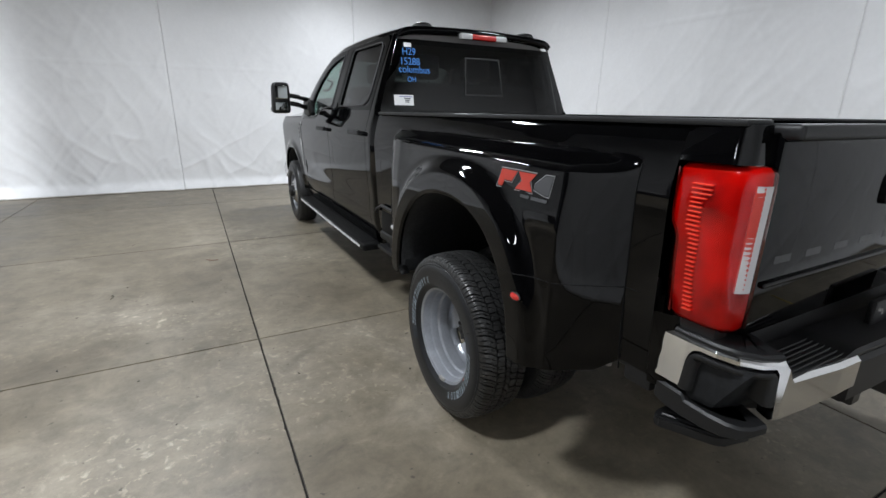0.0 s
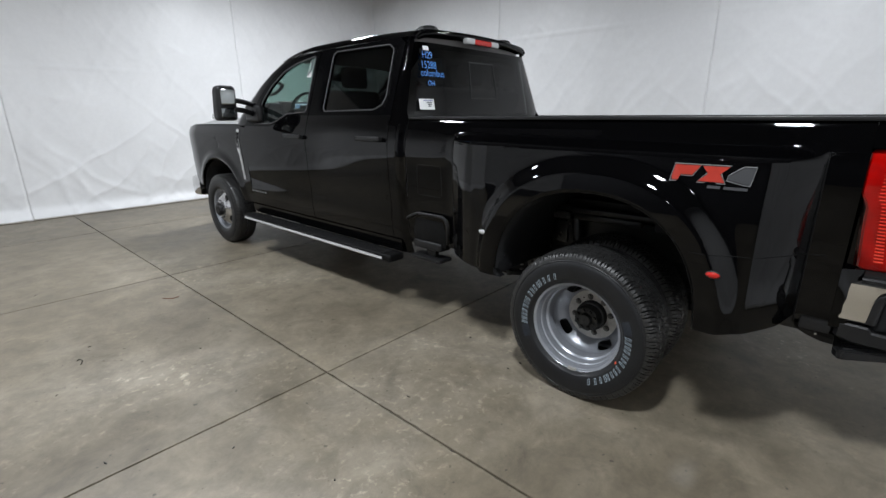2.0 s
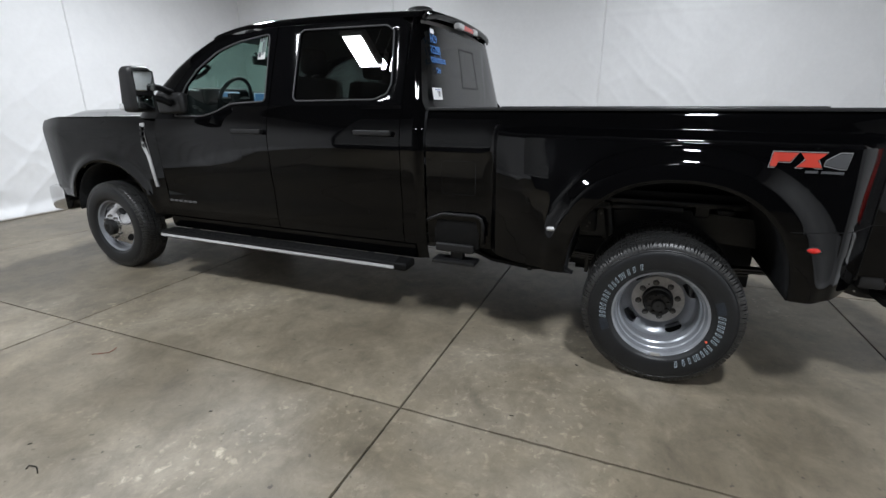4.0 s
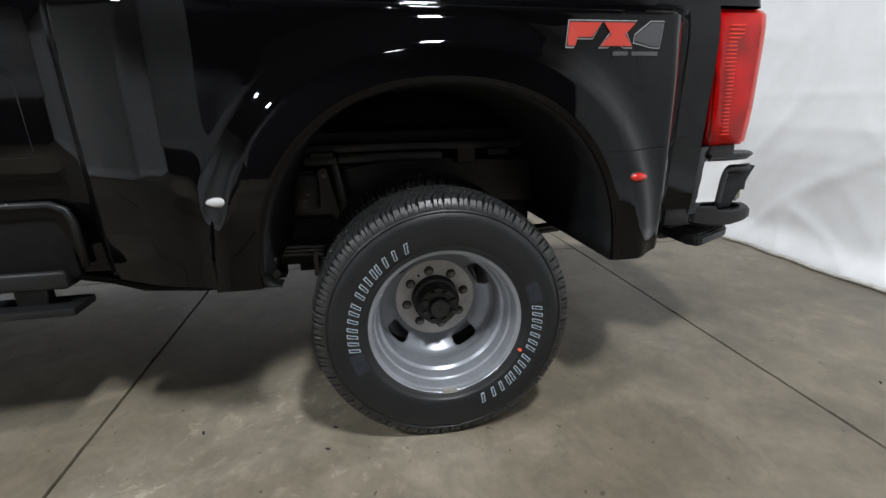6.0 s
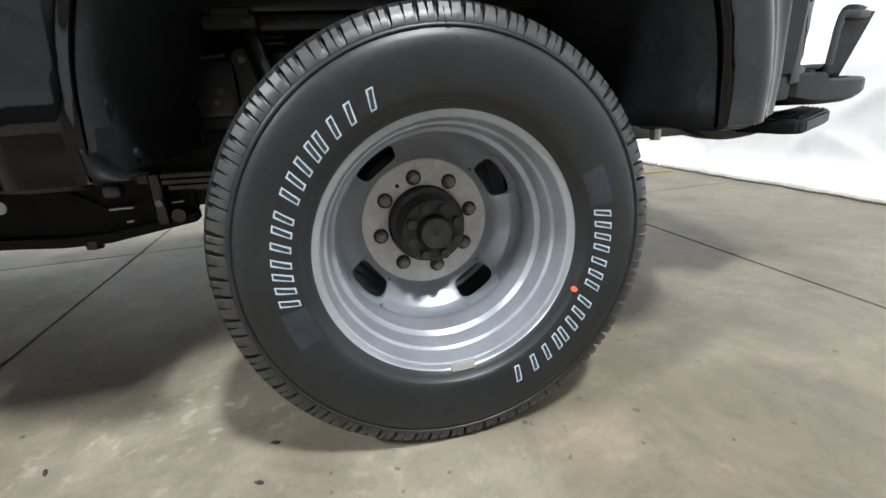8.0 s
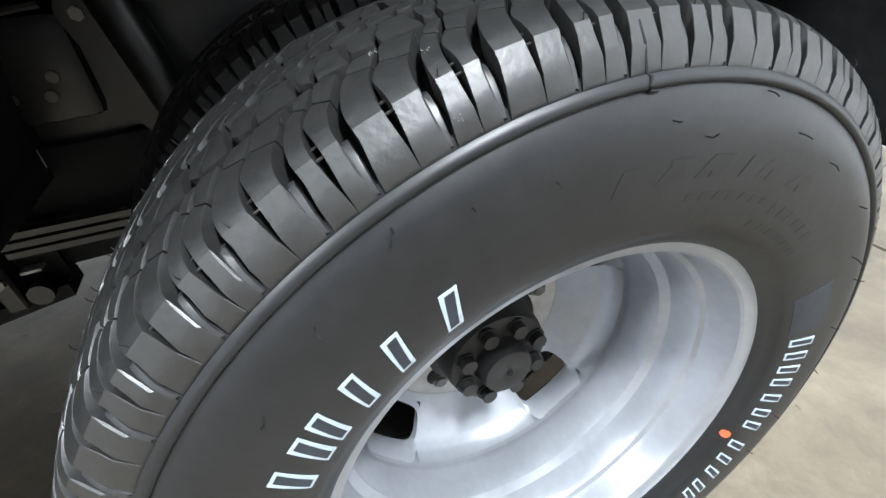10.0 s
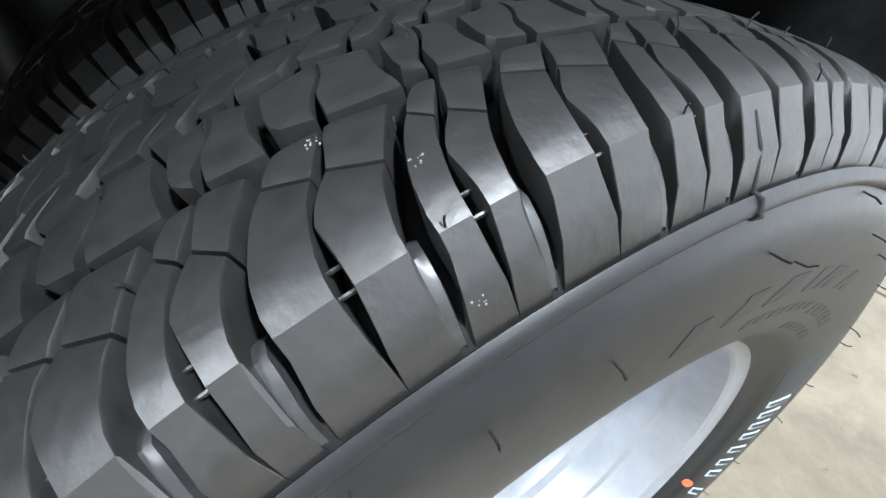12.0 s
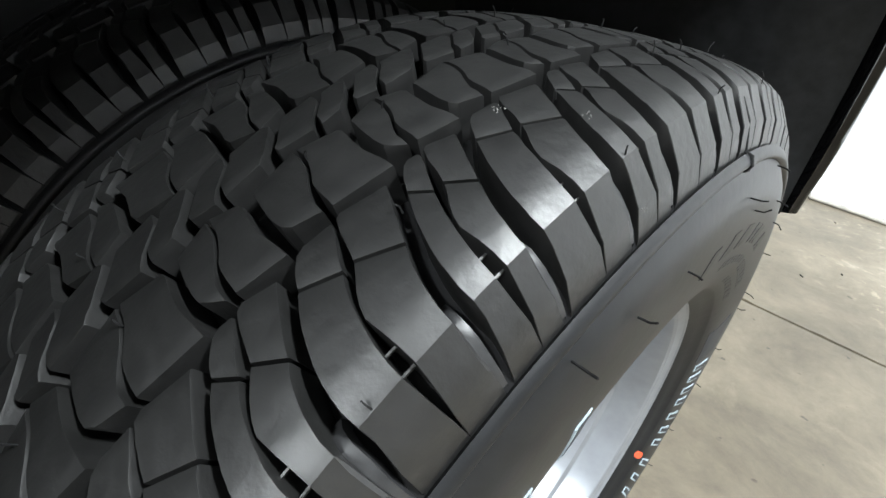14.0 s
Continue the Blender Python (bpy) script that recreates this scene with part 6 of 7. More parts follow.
# model bars near the top, small unreadable lines below them
for a0, a1, lean in ((3.0, 1.0, -1.2), (-3.0, -5.0, -2.4), (-5.2, -7.4, 0.6), (-9.0, -11.0, -2.2), (-11.4, -13.4, -1.0), (-17.0, -19.0, -1.0), (-20.0, -22.0, -2.0), (-22.6, -24.6, -1.0), (-28.0, -30.0, -2.6), (-31.0, -33.0, 0.0)):
    wall_patch("model_bar", (a0, a1, 0.2960, 0.3110, lean), MODEL_RUBBER, 0.0004, tyre_l, "raised dark rubber bar")
small = [(-9.0 - 2.7 * i, -10.7 - 2.7 * i, 0.2795, 0.2860, -0.5) for i in range(7)]
small += [(-29.0 - 2.9 * i, -31.0 - 2.9 * i, 0.2755, 0.2850, -0.4) for i in range(6)]
small += [(-27.0 - 3.4 * i, -29.4 - 3.4 * i, 0.2615, 0.2680, -0.4) for i in range(6)]
for bar in small:
    wall_patch("small_print_bar", bar, MODEL_RUBBER, 0.0003, tyre_l)
for i in range(5):
    wall_patch("small_print_bar", (-176.0 + 2.4 * i, -174.4 + 2.4 * i, 0.2540, 0.2565, 0.0), DECAL_GREY, 0.0003, tyre_l)
# red balance dot
bm = bmesh.new()
c = on_wall(-114.6, 0.2525, 0.0)
u = Vector((0, c.y, c.z)).normalized()
t = Vector((0, u.z, -u.y))
ring = [bm.verts.new(on_wall(-114.6 + math.degrees(0.0052 * math.cos(math.tau * k / 20) / 0.2525), 0.2525 + 0.0052 * math.sin(math.tau * k / 20), 0.0009)) for k in range(20)]
bm.faces.new(ring)
ex = bmesh.ops.extrude_face_region(bm, geom=bm.faces[:])
for vv in ex["geom"]:
    if isinstance(vv, bmesh.types.BMVert):
        vv.co.x += 0.002
bmesh.ops.recalc_face_normals(bm, faces=bm.faces[:])
part("red_dot", bm, RED_DOT, tyre_l, "round red paint dot")

# seam across the shoulder and small rubber hairs
rng = random.Random(4)
bm = bmesh.new()


def hair(p, n, length, r=0.00038):
    w = Vector((rng.uniform(-1, 1), rng.uniform(-1, 1), rng.uniform(-1, 1)))
    w = (w - n * w.dot(n)).normalized()
    b = rng.uniform(0.3, 1.0)
    tube(bm, [p - n * 0.001, p + n * length * 0.5 + w * length * 0.12 * b, p + n * length * 0.8 + w * length * 0.5 * b], r, 4)


for deg, rad in ((58, 0.318), (44, 0.321), (34.0, 0.333), (24.0, 0.345), (17.6, 0.331), (9.5, 0.322), (-3.5, 0.334), (-8.6, 0.322), (-16.5, 0.348), (-24, 0.330), (-34, 0.325), (75, 0.32), (90, 0.31), (110, 0.33), (135, 0.32), (160, 0.31), (-50, 0.33), (-62, 0.32), (-70, 0.33), (-82, 0.32), (-95, 0.33), (-108, 0.31), (-120, 0.32), (-150, 0.31)):
    hair(on_wall(deg, rad, 0), Vector((-1, 0, 0)), rng.uniform(0.008, 0.013), 0.0005)
for hk in tread_angles():
    for d in (0.103, 0.070, 0.024, -0.022, -0.070):
        if rng.random() < 0.62:
            a = hk - 1.6 + rng.uniform(-0.5, 0.5)
            r = crown(d)
            n = polar(1.0, a)
            hair(polar(r, a, -d), n, rng.uniform(0.003, 0.0075), 0.00035)
tagged(part("rubber_hairs", bm, RUBBER_DARK, tyre_l), "fine moulded rubber hairs", kind="stuff")
bm = bmesh.new()
tube(bm, [polar(crown(d) - (0.0015 if d < 0.11 else 0.001), -0.8, -d) for d in (0.100, 0.106, 0.112, 0.1165)] + [polar(0.3575, -0.9, -0.1200), polar(0.3535, -0.7, -0.1220), polar(0.3500, -0.9, -0.1200), polar(0.3496, -1.8, -0.1204)], 0.0011, 6)
part("mould_seam", bm, RUBBER_DARK, tyre_l)


# pale specks of dried chalk on the tread
CHALK = material("chalk_speck", (0.13, 0.13, 0.125), 0.8)
for deg, d in ((14.8, 0.0845), (17.6, 0.0600), (15.6, 0.1140)):
    for k in range(9):
        bm = bmesh.new()
        a, dd, q = deg + rng.uniform(-0.35, 0.35), d + rng.uniform(-0.0022, 0.0022) * (1 if d < 0.1 else 0.3), rng.uniform(0.0002, 0.0005)
        bmesh.ops.create_icosphere(bm, subdivisions=1, radius=q, matrix=Matrix.Translation(polar(crown(dd) + q * 0.2, a, -dd)))
        part("chalk_speck", bm, CHALK, tyre_l)


# the other wheels share the meshes
def plain_wheel(place, name, turned, label):
    w = new(name)
    w.parent = truck
    w.location = place
    if turned:
        w.rotation_euler = (0, 0, math.pi)
    t = new("tyre", CARCASS_ME)
    t.parent = w
    tr = new("tread", BLOCKS_ME)
    tr.parent = t
    r = new("rim", rim_l.data)
    r.parent = w
    return tagged(w, label)


plain_wheel((WX + 0.335, AXLE_R, WHEEL_Z), "inner_rear_wheel", False, "inner dual rear wheel")
plain_wheel((-WX - 0.335, AXLE_R, WHEEL_Z), "inner_rear_wheel", True, "inner dual rear wheel")
wr = plain_wheel((-WX, AXLE_R, WHEEL_Z), "rear_wheel", True, "outer dual rear wheel")
for ob in rear_left.children:
    if ob.name.startswith(("wheel_disc", "hub")):
        cp = ob.copy()
        scene.collection.objects.link(cp)
        cp.parent = wr

# front wheels: the same rims turned so that the disc bulges outwards
FRONT_X = 0.845
for s in (1, -1):
    w = plain_wheel((-FRONT_X * s, AXLE_F, WHEEL_Z), "front_wheel", s < 0, "front wheel with a bulging silver steel disc")
    prof = [(-0.060, 0.207), (-0.066, 0.190), (-0.085, 0.165), (-0.105, 0.140), (-0.118, 0.120), (-0.122, 0.100), (-0.122, 0.075), (-0.125, 0.070), (-0.155, 0.066), (-0.162, 0.055), (-0.163, 0.001)]
    d = mesh_object("wheel_disc", *lathe(prof, 96, (0, 0, 0)), POLISHED, w, True, "bulging polished wheel disc")
    d.data.set_sharp_from_angle(angle=radians(40))
    for i in range(8):
        bm = bmesh.new()
        c = polar(0.1, 10 + 45 * i, -0.122)
        rod(bm, c + Vector((-0.018, 0, 0)), c, 0.011, 6)
        part("wheel_nut", bm, NUT_STEEL, d)
    cap = mesh_object("hub_cap", *lathe([(-0.1235, 0.0705), (-0.150, 0.0690), (-0.166, 0.0640), (-0.1705, 0.0560), (-0.1710, 0.030), (-0.166, 0.026), (-0.166, 0.001)], 48, (0, 0, 0)), BLACK_PLASTIC, d, True, "black hub cap")
    cap.data.set_sharp_from_angle(angle=radians(35))
    for sdeg in (55, 145, 235, 325):
        bm = bmesh.new()
        pts = []
        for k in range(24):
            a = math.tau * k / 24
            pts.append(bm.verts.new(polar(0.174 + 0.017 * math.sin(a), sdeg + 13 * math.cos(a), -0.0840 + 0.8 * 0.017 * math.sin(a))))
        bm.faces.new(pts)
        ex = bmesh.ops.extrude_face_region(bm, geom=bm.faces[:])
        for vv in ex["geom"]:
            if isinstance(vv, bmesh.types.BMVert):
                vv.co.x += 0.012
        bmesh.ops.recalc_face_normals(bm, faces=bm.faces[:])
        part("slot", bm, RUBBER_DARK, d)


# -- underbody
def under(name, bm, mat=UNDERBODY, label="", smooth=True):
    return part(name, bm, mat, truck, label, smooth=smooth, angle=40)


for s in (1, -1):
    bm = bmesh.new()
    pts = [(-0.50, -1.05, 0.66), (-0.50, -0.55, 0.70), (-0.50, 0.0, 0.74), (-0.50, 0.55, 0.66), (-0.50, 0.95, 0.56), (-0.50, 1.6, 0.52), (-0.47, 3.6, 0.52), (-0.44, 4.2, 0.66), (-0.44, 5.2, 0.66)]
    rows = []
    for x, y, z in pts:
        rows.append([(x - 0.035, y, z - 0.085), (x - 0.035, y, z + 0.085), (x + 0.035, y, z + 0.085), (x + 0.035, y, z - 0.085), (x - 0.035, y, z - 0.085)])
    skin("frame_rail", rows, UNDERBODY, truck, s, angle=30, label="black boxed frame rail")
    # leaf springs with clamps and shackle
    for k in range(5):
        bm = bmesh.new()
        half = 0.78 - 0.13 * k
        rows_l = []
        for t in lin(-1, 1, 17):
            y = AXLE_R + 0.02 + t * half
            z = 0.455 + 0.017 * k * 0 + 0.055 * (t * half) ** 2 - 0.019 * k + 0.02
            rows_l.append((y, z))
        rr = [[(-0.585, y, z), (-0.585, y, z + 0.011), (-0.525, y, z + 0.011), (-0.525, y, z), (-0.585, y, z)] for y, z in rows_l]
        skin("leaf_spring", rr, UNDERBODY, truck, s, angle=30)
    for yy in (-0.07, 0.07, 0.42, -0.42):
        bm = bmesh.new()
        block(bm, side((-0.60, yy - 0.012, 0.36), s), side((-0.51, yy + 0.012, 0.50), s), 0.004, 1)
        under("spring_clamp", bm)
    for k in range(3):
        zz = 0.480 - 0.0156 * k
        rr = [[(-0.605, y, zz + 0.03 * y * y), (-0.605, y, zz + 0.010 + 0.03 * y * y), (-0.54, y, zz + 0.010 + 0.03 * y * y), (-0.54, y, zz + 0.03 * y * y), (-0.605, y, zz + 0.03 * y * y)] for y in lin(0.67 - 0.04 * k, 0.18, 9)]
        skin("helper_leaf", rr, UNDERBODY, truck, s, angle=30)
    bm = bmesh.new()
    tube(bm, [side((-0.62, 0.20, 0.36), s), side((-0.60, 0.28, 0.62), s), side((-0.58, 0.33, 0.85), s)], 0.030, 12)
    under("shock_absorber", bm)
    bm = bmesh.new()
    block(bm, side((-0.556, 0.385, 0.629), s), side((-0.50, 0.531, 0.775), s), 0.02, 2)
    tube(bm, [side(q, s) for q in ((-0.562, 0.5425, 0.634), (-0.562, 0.548, 0.743), (-0.562, 0.560, 0.770), (-0.562, 0.483, 0.7765), (-0.562, 0.401, 0.784))], 0.006, 8)
    under("spring_bracket", bm)
    for yy, zz in ((0.502, 0.694), (0.490, 0.671), (0.428, 0.694), (0.441, 0.669)):
        bm = bmesh.new()
        rod(bm, side((-0.563, yy, zz), s), side((-0.552, yy, zz), s), 0.0085, 8)
        under("bracket_bolt", bm, NUT_STEEL)
    # long round-ended shackle plate with its bolt
    bm = bmesh.new()
    top, low = Vector((0.360, 0.768)), Vector((0.318, 0.62))
    ring_a, ring_b = [], []
    for k in range(24):
        a = math.tau * k / 24
        c = top if math.sin(a) >= 0 else low
        y, z = c.x + 0.027 * math.cos(a), c.y + 0.027 * math.sin(a)
        ring_a.append(bm.verts.new(side((-0.578, y, z), s)))
        ring_b.append(bm.verts.new(side((-0.560, y, z), s)))
    bm.faces.new(ring_a)
    for k in range(24):
        bm.faces.new((ring_a[k], ring_a[(k + 1) % 24], ring_b[(k + 1) % 24], ring_b[k]))
    bmesh.ops.recalc_face_normals(bm, faces=bm.faces[:])
    bmesh.ops.bevel(bm, geom=[e for e in bm.edges if len(e.link_faces) == 2 and any(len(f.verts) > 4 for f in e.link_faces)], offset=0.004, segments=2, affect="EDGES")
    under("shackle_plate", bm)
    bm = bmesh.new()
    rod(bm, side((-0.586, 0.360, 0.768), s), side((-0.577, 0.360, 0.768), s), 0.0095, 6)
    under("bracket_bolt", bm, NUT_STEEL)
    for k in range(5):
        bm = bmesh.new()
        block(bm, side((-0.600, 0.3285 - 0.0067 * k, 0.800 + 0.0145 * k), s), side((-0.55, 0.245, 0.8045 + 0.0145 * k), s), 0.0015, 1)
        under("cooling_fin", bm, HUB_BOLT_GREY)
    bm = bmesh.new()
    rod(bm, side((-0.585, 0.580, 0.623), s), side((-0.585, 0.566, 0.757), s), 0.036, 20)
    under("air_canister", bm, RUST_BROWN, "brown metal canister")
    # Added dark plates closing the gaps where lit floor showed past the rail.
    solid("rail_backing", (-0.562, 1.06, 0.392), (-0.541, 0.545, 0.60), RAIL_BLACK, truck, s, 0.003)
    solid("rail_backing", (-0.560, 0.548, 0.405), (-0.543, 0.30, 0.60), RAIL_BLACK, truck, s, 0.003)
    # lower rail: a set-back web over a narrow flange
    for x0, x1, z0, z1, name in ((-0.570, -0.537, 0.381, 0.513, "rail_web"), (-0.600, -0.537, 0.354, 0.378, "rail_flange")):
        bm = bmesh.new()
        for k in range(13):
            y = 1.81 - 1.266 * k / 12
            dz = -0.018 * smoothstep(1.05, 0.86, y) + 0.032 * smoothstep(0.755, 0.545, y) + 0.065 * smoothstep(1.06, 1.26, y)
            cut = 0.073 * smoothstep(0.86, 0.81, y) if z1 > 0.5 else 0.0
            bm.verts.new(side((x0, y, z0 + dz), s)), bm.verts.new(side((x0, y, z1 + dz - cut), s)), bm.verts.new(side((x1, y, z1 + dz - cut), s)), bm.verts.new(side((x1, y, z0 + dz), s))
        bm.verts.ensure_lookup_table()
        for k in range(12):
            for q in range(4):
                bm.faces.new([bm.verts[4 * k + q], bm.verts[4 * k + (q + 1) % 4], bm.verts[4 * k + 4 + (q + 1) % 4], bm.verts[4 * k + 4 + q]])
        bm.faces.new(bm.verts[:4])
        bm.faces.new(bm.verts[-4:])
        bmesh.ops.recalc_face_normals(bm, faces=bm.faces[:])
        under(name, bm, RAIL_BLACK)
    bm = bmesh.new()
    block(bm, side((-0.612, 0.634, 0.369), s), side((-0.56, 0.603, 0.506), s), 0.005, 1)
    rod(bm, side((-0.615, 0.579, 0.392), s), side((-0.57, 0.579, 0.392), s), 0.018, 12)
    under("rail_bracket", bm)
    bm = bmesh.new()
    rod(bm, side((-0.612, 0.616, 0.430), s), side((-0.622, 0.616, 0.430), s), 0.010, 6)
    under("bracket_bolt", bm, NUT_STEEL)
    # Bright slot highlights on the rail, put in as pale metal bars.
    for ya, yb, zz in ((0.745, 0.690, 0.421), (0.712, 0.696, 0.385), (0.598, 0.568, 0.424)):
        bm = bmesh.new()
        block(bm, side((-0.590, ya, zz - 0.0028), s), side((-0.568, yb, zz + 0.0028), s), 0.001, 1)
        under("slot_glint", bm, LEAD)
    bm = bmesh.new()
    block(bm, side((-0.98, 0.585, 0.505), s), side((-0.95, 0.556, 0.527), s), 0.006, 2)
    under("flare_tab", bm)
    for yy in (0.565, 0.587):
        bm = bmesh.new()
        rod(bm, side((-0.60, yy, 0.535), s), side((-0.60, yy, 0.609), s), 0.006, 8)
        under("spring_bolt", bm, NUT_STEEL)
    bm = bmesh.new()
    block(bm, side((-0.570, 0.504, 0.573), s), side((-0.564, 0.492, 0.607), s), 0.001, 1)
    under("tag", bm, PAPER, "small white tag")
    bm = bmesh.new()
    rod(bm, side((-0.585, 0.80, 0.324), s), side((-0.585, 0.80, 0.345), s), 0.020, 12)
    under("drain_plug", bm)
    # Pale disc stands in for bright floor showing through a hole in the rail.
    bm = bmesh.new()
    rod(bm, side((-0.5745, 0.985, 0.450), s), side((-0.568, 0.985, 0.450), s), 0.017, 14)
    under("rail_hole_light", bm, LEAD)

bm = bmesh.new()
rod(bm, (-0.90, AXLE_R, WHEEL_Z), (0.90, AXLE_R, WHEEL_Z), 0.05, 20)
bmesh.ops.create_uvsphere(bm, u_segments=20, v_segments=14, radius=0.19, matrix=Matrix.Translation((0.0, AXLE_R, WHEEL_Z)))
under("rear_axle", bm, UNDERBODY, "black rear axle with differential")
bm = bmesh.new()
rod(bm, (-0.75, AXLE_F, WHEEL_Z), (0.75, AXLE_F, WHEEL_Z), 0.05, 16)
under("front_axle", bm)
bm = bmesh.new()
rod(bm, (0.0, 0.1, 0.42), (0.0, 3.2, 0.52), 0.045, 16)
under("drive_shaft", bm)
bm = bmesh.new()
block(bm, (-0.42, 1.3, 0.42), (-0.15, 2.7, 0.66), 0.05, 3)
under("fuel_tank", bm, BLACK_PLASTIC)
bm = bmesh.new()
rod(bm, (0.30, 1.9, 0.46), (0.30, 3.0, 0.48), 0.11, 24)
tube(bm, [(0.30, 1.9, 0.46), (0.40, 1.0, 0.55), (0.55, 0.4, 0.66), (0.62, -0.4, 0.66), (0.62, -1.0, 0.52)], 0.045, 12)
under("exhaust", bm, LEAD, "dull metal exhaust pipe and muffler")
bm = bmesh.new()
block(bm, (-0.60, 1.6, 0.60), (0.60, 4.0, 0.66), 0.02, 1)
under("cab_floor", bm)
for yy in (-0.75, -0.2, 0.7, 1.25):
    bm = bmesh.new()
    half = 0.56 if yy == -0.2 else 0.85
    block(bm, (-half - 0.0, yy - 0.04, 0.80), (half, yy + 0.04, 0.885), 0.006, 1)
    under("bed_cross_member", bm)
bm = bmesh.new()
block(bm, side((-0.87, -0.705, 0.532), 1), side((-0.80, -0.655, 0.60), 1), 0.008, 1)
under("body_mount", bm)
bm = bmesh.new()
rod(bm, side((-0.84, -0.687, 0.502), 1), side((-0.84, -0.687, 0.535), 1), 0.014, 8)
under("mount_bolt", bm, LEAD)

# -- cab interior
def seat(x, y, w, name="seat"):
    bm = bmesh.new()
    block(bm, (x - w / 2, y - 0.26, 0.92), (x + w / 2, y + 0.26, 1.10), 0.05, 3)
    c = part(name, bm, SEAT_FABRIC, truck, "dark cloth seat", smooth=True, angle=50)
    bm = bmesh.new()
    got = block(bm, (x - w / 2, y - 0.30, 1.08), (x + w / 2, y - 0.16, 1.64), 0.05, 3)
    for v in bm.verts:
        v.co.y -= 0.18 * (v.co.z - 1.08)
    part("backrest", bm, SEAT_FABRIC, c, smooth=True, angle=50)
    heads = [x] if w < 0.8 else [x - 0.46, x, x + 0.46]
    for hx in heads:
        bm = bmesh.new()
        block(bm, (hx - 0.12, y - 0.42, 1.66), (hx + 0.12, y - 0.31, 1.84), 0.045, 3)
        for px in (-0.05, 0.05):
            rod(bm, (hx + px, y - 0.37, 1.58), (hx + px, y - 0.36, 1.70), 0.007, 8)
        part("headrest", bm, SEAT_FABRIC, c, smooth=True, angle=50)
    return c


seat(-0.44, 2.92, 0.54)
seat(0.44, 2.92, 0.54)
seat(0.0, 1.95, 1.42, "rear_bench")
bm = bmesh.new()
block(bm, (-0.725, 3.56, 1.15), (0.875, 3.95, 1.56), 0.05, 3)
block(bm, (-0.62, 3.535, 1.44), (-0.12, 3.70, 1.575), 0.035, 3)
dash = part("dashboard", bm, DASH, truck, "dark dashboard with small lit displays", smooth=True, angle=50)
bm = bmesh.new()
block(bm, (-0.47, 3.522, 1.490), (-0.25, 3.537, 1.548), 0.006, 1)
part("instrument_display", bm, SCREEN_BLUE, dash, "blue lit instrument display")
bm = bmesh.new()
block(bm, (-0.05, 3.545, 1.44), (0.21, 3.562, 1.545), 0.006, 1)
part("centre_display", bm, SCREEN_BLUE, dash, "lit centre display")
bm = bmesh.new()
ring = []
for k in range(33):
    a = math.tau * k / 32
    ring.append(Vector((-0.42 + 0.165 * math.cos(a), 3.41 - 0.07 * math.sin(a), 1.485 + 0.165 * math.sin(a))))
tube(bm, ring, 0.015, 8)
sw = part("steering_wheel", bm, DASH, truck, "black steering wheel", smooth=True)
bm = bmesh.new()
for a in (0, math.pi, -math.pi / 2):
    tube(bm, [Vector((-0.42, 3.42, 1.485)), Vector((-0.42 + 0.16 * math.cos(a), 3.41 - 0.07 * math.sin(a), 1.485 + 0.150 * math.sin(a)))], 0.018, 6)
block(bm, (-0.48, 3.40, 1.435), (-0.36, 3.44, 1.535), 0.02, 2)
part("spokes", bm, DASH, sw, smooth=True, angle=50)
bm = bmesh.new()
block(bm, (-0.055, 3.50, 1.79), (0.205, 3.53, 1.865), 0.02, 3)
rod(bm, (0.075, 3.52, 1.84), (0.075, 3.60, 1.90), 0.012, 8)
part("inside_mirror", bm, DASH, truck, "inside rear-view mirror", smooth=True, angle=50)

for s in (1, -1):
    bm = bmesh.new()
    tube(bm, [side(p, s) for p in ((-0.80, 3.375, 1.735), (-0.745, 3.385, 1.722), (-0.735, 3.45, 1.685), (-0.745, 3.54, 1.645), (-0.80, 3.57, 1.632))], 0.016, 8)
    part("grab_handle", bm, DASH, truck, "dark grab handle inside the windscreen pillar", smooth=True)

# -- stickers and window writing
def back_flat(x0, x1, z0, z1, mat, parent, name, label="", lift=0.004):
    bm = bmesh.new()
    pts = [(x0, z0), (x1, z0), (x1, z1), (x0, z1)]
    vs = [bm.verts.new((x - XC, back_y(z) - lift, z)) for x, z in pts]
    bm.faces.new(vs)
    ex = bmesh.ops.extrude_face_region(bm, geom=bm.faces[:])
    for v in ex["geom"]:
        if isinstance(v, bmesh.types.BMVert):
            v.co.y += 0.001
    bmesh.ops.recalc_face_normals(bm, faces=bm.faces[:])
    return part(name, bm, mat, parent, label)


stk = back_flat(-0.842, -0.690, 1.468, 1.540, PAPER, truck, "paper_sticker", "white paper sticker on the rear window")
back_flat(-0.80, -0.70, 1.526, 1.531, PRINT_BLUE, stk, "print_bar", lift=0.0055)
for i, (a, b) in enumerate(((-0.765, -0.715), (-0.76, -0.72), (-0.755, -0.725))):
    back_flat(a, b, 1.512 - 0.012 * i, 1.519 - 0.012 * i, PRINT, stk, "print_bar", lift=0.0055)
back_flat(-0.737, -0.680, 1.868, 1.896, PAPER, truck, "paper_sticker", "small white sticker high on the rear window")
slope = math.degrees(math.atan(0.165))
for text, x, z, size in (("H29", -0.755, 1.815, 0.068), ("15288", -0.778, 1.748, 0.070), ("columbus", -0.790, 1.694, 0.070), ("OH", -0.728, 1.632, 0.050)):
    ob = lettering(text, size, BLUE_INK, None, Matrix.Translation((x, back_y(z) - 0.004, z)) @ Euler((radians(90 - slope), 0, 0)).to_matrix().to_4x4() @ Matrix.Diagonal((0.92, 1.0, 1.0, 1.0)), "window_writing", 0.0004)
    ob.parent = truck
    ob.matrix_parent_inverse = INV
    tagged(ob, "blue marker writing on the glass")

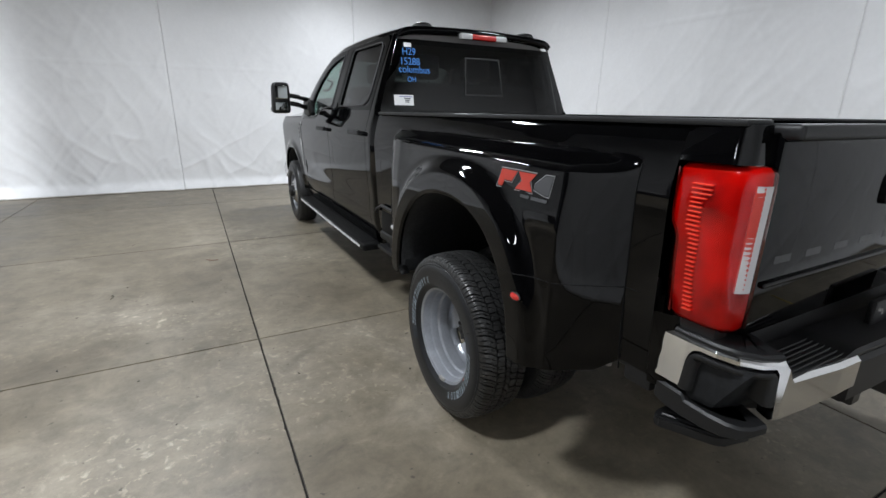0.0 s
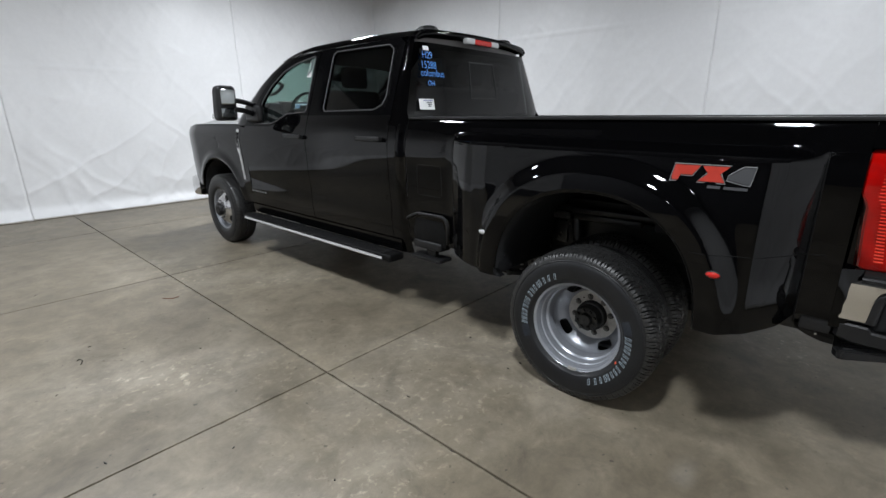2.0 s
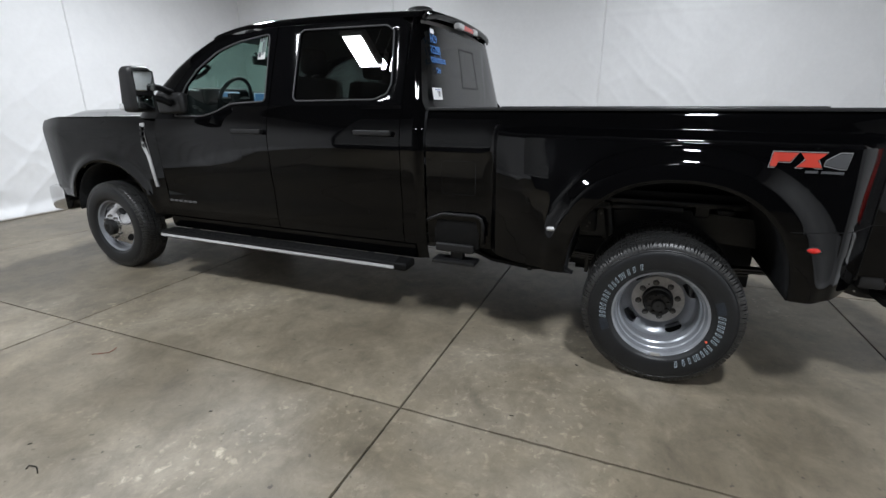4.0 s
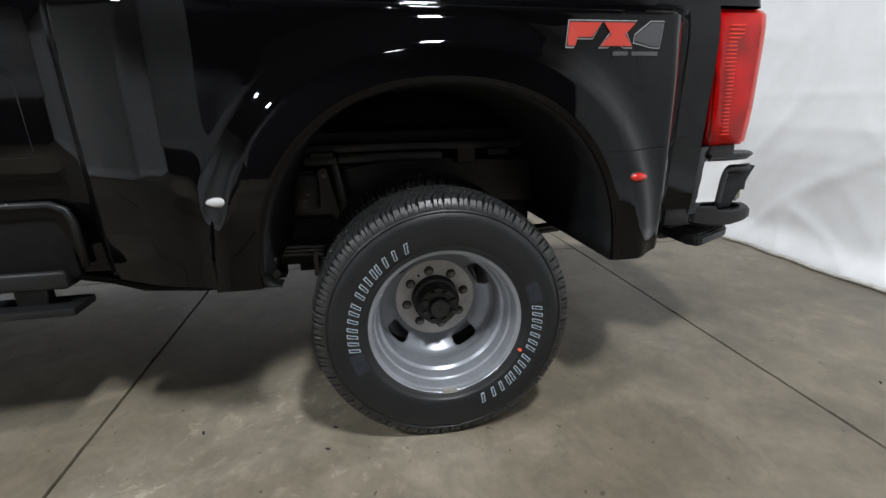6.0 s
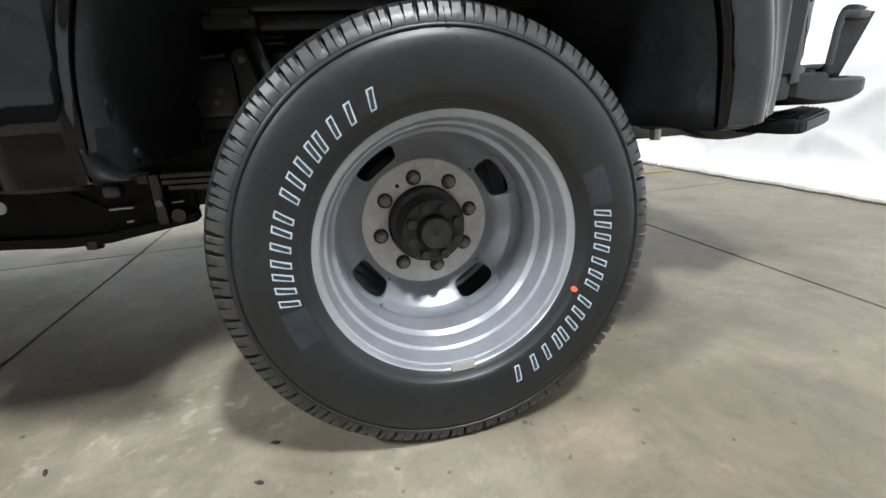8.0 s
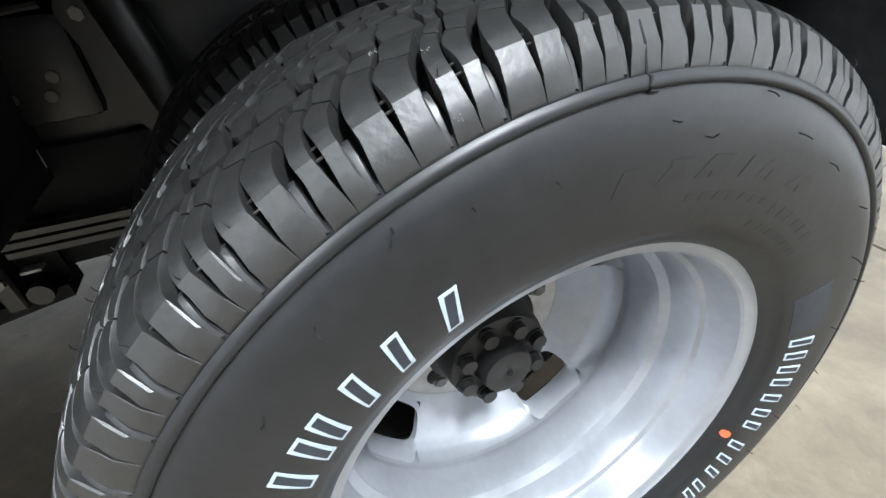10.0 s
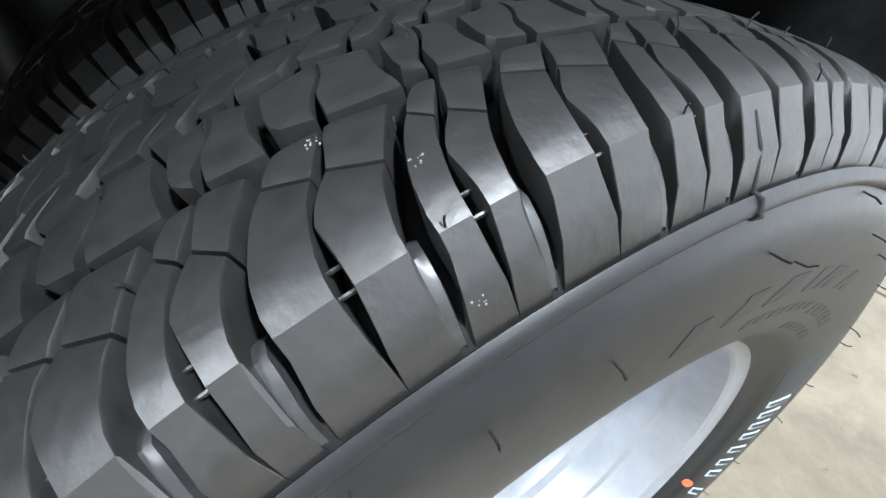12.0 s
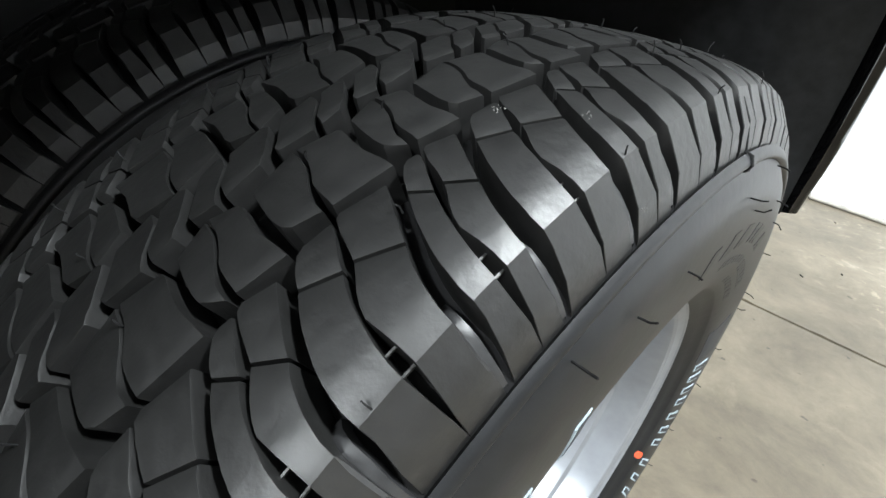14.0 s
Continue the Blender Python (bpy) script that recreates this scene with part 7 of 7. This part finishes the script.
# price sheet inside the front door window
bm = bmesh.new()
vs = [bm.verts.new(side((greenhouse(0, z) - 0.012 + 0.026, y, z), 1)) for y, z in ((2.80, 1.75), (2.735, 1.75), (2.735, 1.925), (2.80, 1.925))]
bm.faces.new(vs)
ex = bmesh.ops.extrude_face_region(bm, geom=bm.faces[:])
for v in ex["geom"]:
    if isinstance(v, bmesh.types.BMVert):
        v.co.x += 0.001
bmesh.ops.recalc_face_normals(bm, faces=bm.faces[:])
label_sheet = part("window_label", bm, LABEL_PAPER, truck, "white paper label in the door window")
for y0, y1, z0, z1 in ((2.795, 2.774, 1.87, 1.915), (2.768, 2.762, 1.78, 1.915), (2.757, 2.752, 1.78, 1.90), (2.747, 2.742, 1.80, 1.915), (2.795, 2.774, 1.765, 1.80)):
    bm = bmesh.new()
    vs = [bm.verts.new(side((greenhouse(0, z) + 0.0125, y, z), 1)) for y, z in ((y0, z0), (y1, z0), (y1, z1), (y0, z1))]
    bm.faces.new(vs)
    ex = bmesh.ops.extrude_face_region(bm, geom=bm.faces[:])
    for v in ex["geom"]:
        if isinstance(v, bmesh.types.BMVert):
            v.co.x += 0.002
    bmesh.ops.recalc_face_normals(bm, faces=bm.faces[:])
    part("print_bar", bm, PRINT, label_sheet)

# -- a yellow strap lying by the south sheeting
bm = bmesh.new()
tube(bm, [(1.18, -1.98, 0.006), (1.17, -2.10, 0.006), (1.145, -2.24, 0.006), (1.135, -2.36, 0.006), (1.13, -2.45, 0.006)], 0.006, 6)
st = part("floor_cord", bm, YELLOW, None, smooth=True)
tagged(st, "thin yellow cord lying on the concrete by the sheeting", "cord")

# -- small litter on the concrete
LITTER = material("dark_litter", (0.030, 0.026, 0.022), 0.8, grain=0.3, scale=300)
litter_rng = random.Random(8)


def litter_curl(points, r, label, mat):
    bm = bmesh.new()
    tube(bm, [(x, y, r + dz) for x, y, dz in points], r, 5)
    tagged(part("thread", bm, mat, None, smooth=True), label, "litter")


litter_curl([(-2.17, 3.11, 0), (-2.15, 3.06, 0.004), (-2.12, 3.035, 0.001), (-2.09, 3.03, 0.006), (-2.06, 3.055, 0)], 0.0022, "thin dull red thread curled on the concrete", material("red_thread", (0.16, 0.035, 0.02), 0.7))
litter_curl([(-2.865, 2.40, 0), (-2.85, 2.405, 0.004), (-2.842, 2.37, 0.004), (-2.86, 2.33, 0)], 0.0025, "short dark curl of debris on the concrete", LITTER)
for x, y in ((-2.85, 3.98), (-2.30, 2.00), (-2.57, 0.93), (-2.38, 0.43), (-2.77, 2.56), (-3.02, 2.04), (-2.98, 1.25), (-1.78, 0.62), (-1.10, 0.36), (-1.36, -1.80), (-1.26, -1.65), (-1.26, -2.34), (-1.04, 0.79), (-2.08, 2.42), (-1.20, 0.38)):
    bm = bmesh.new()
    turn = litter_rng.uniform(0, math.pi)
    long, wide = litter_rng.uniform(0.008, 0.016), litter_rng.uniform(0.003, 0.006)
    bmesh.ops.create_icosphere(bm, subdivisions=1, radius=1.0)
    for v in bm.verts:
        px, py = v.co.x * long * litter_rng.uniform(0.7, 1.2), v.co.y * wide * litter_rng.uniform(0.7, 1.2)
        v.co = Vector((x + px * math.cos(turn) - py * math.sin(turn), y + px * math.sin(turn) + py * math.cos(turn), 0.002 + v.co.z * 0.002))
    tagged(part("debris_flake", bm, LITTER, None, smooth=True), "small dark flake of debris on the concrete", "litter", "flakes on the floor")
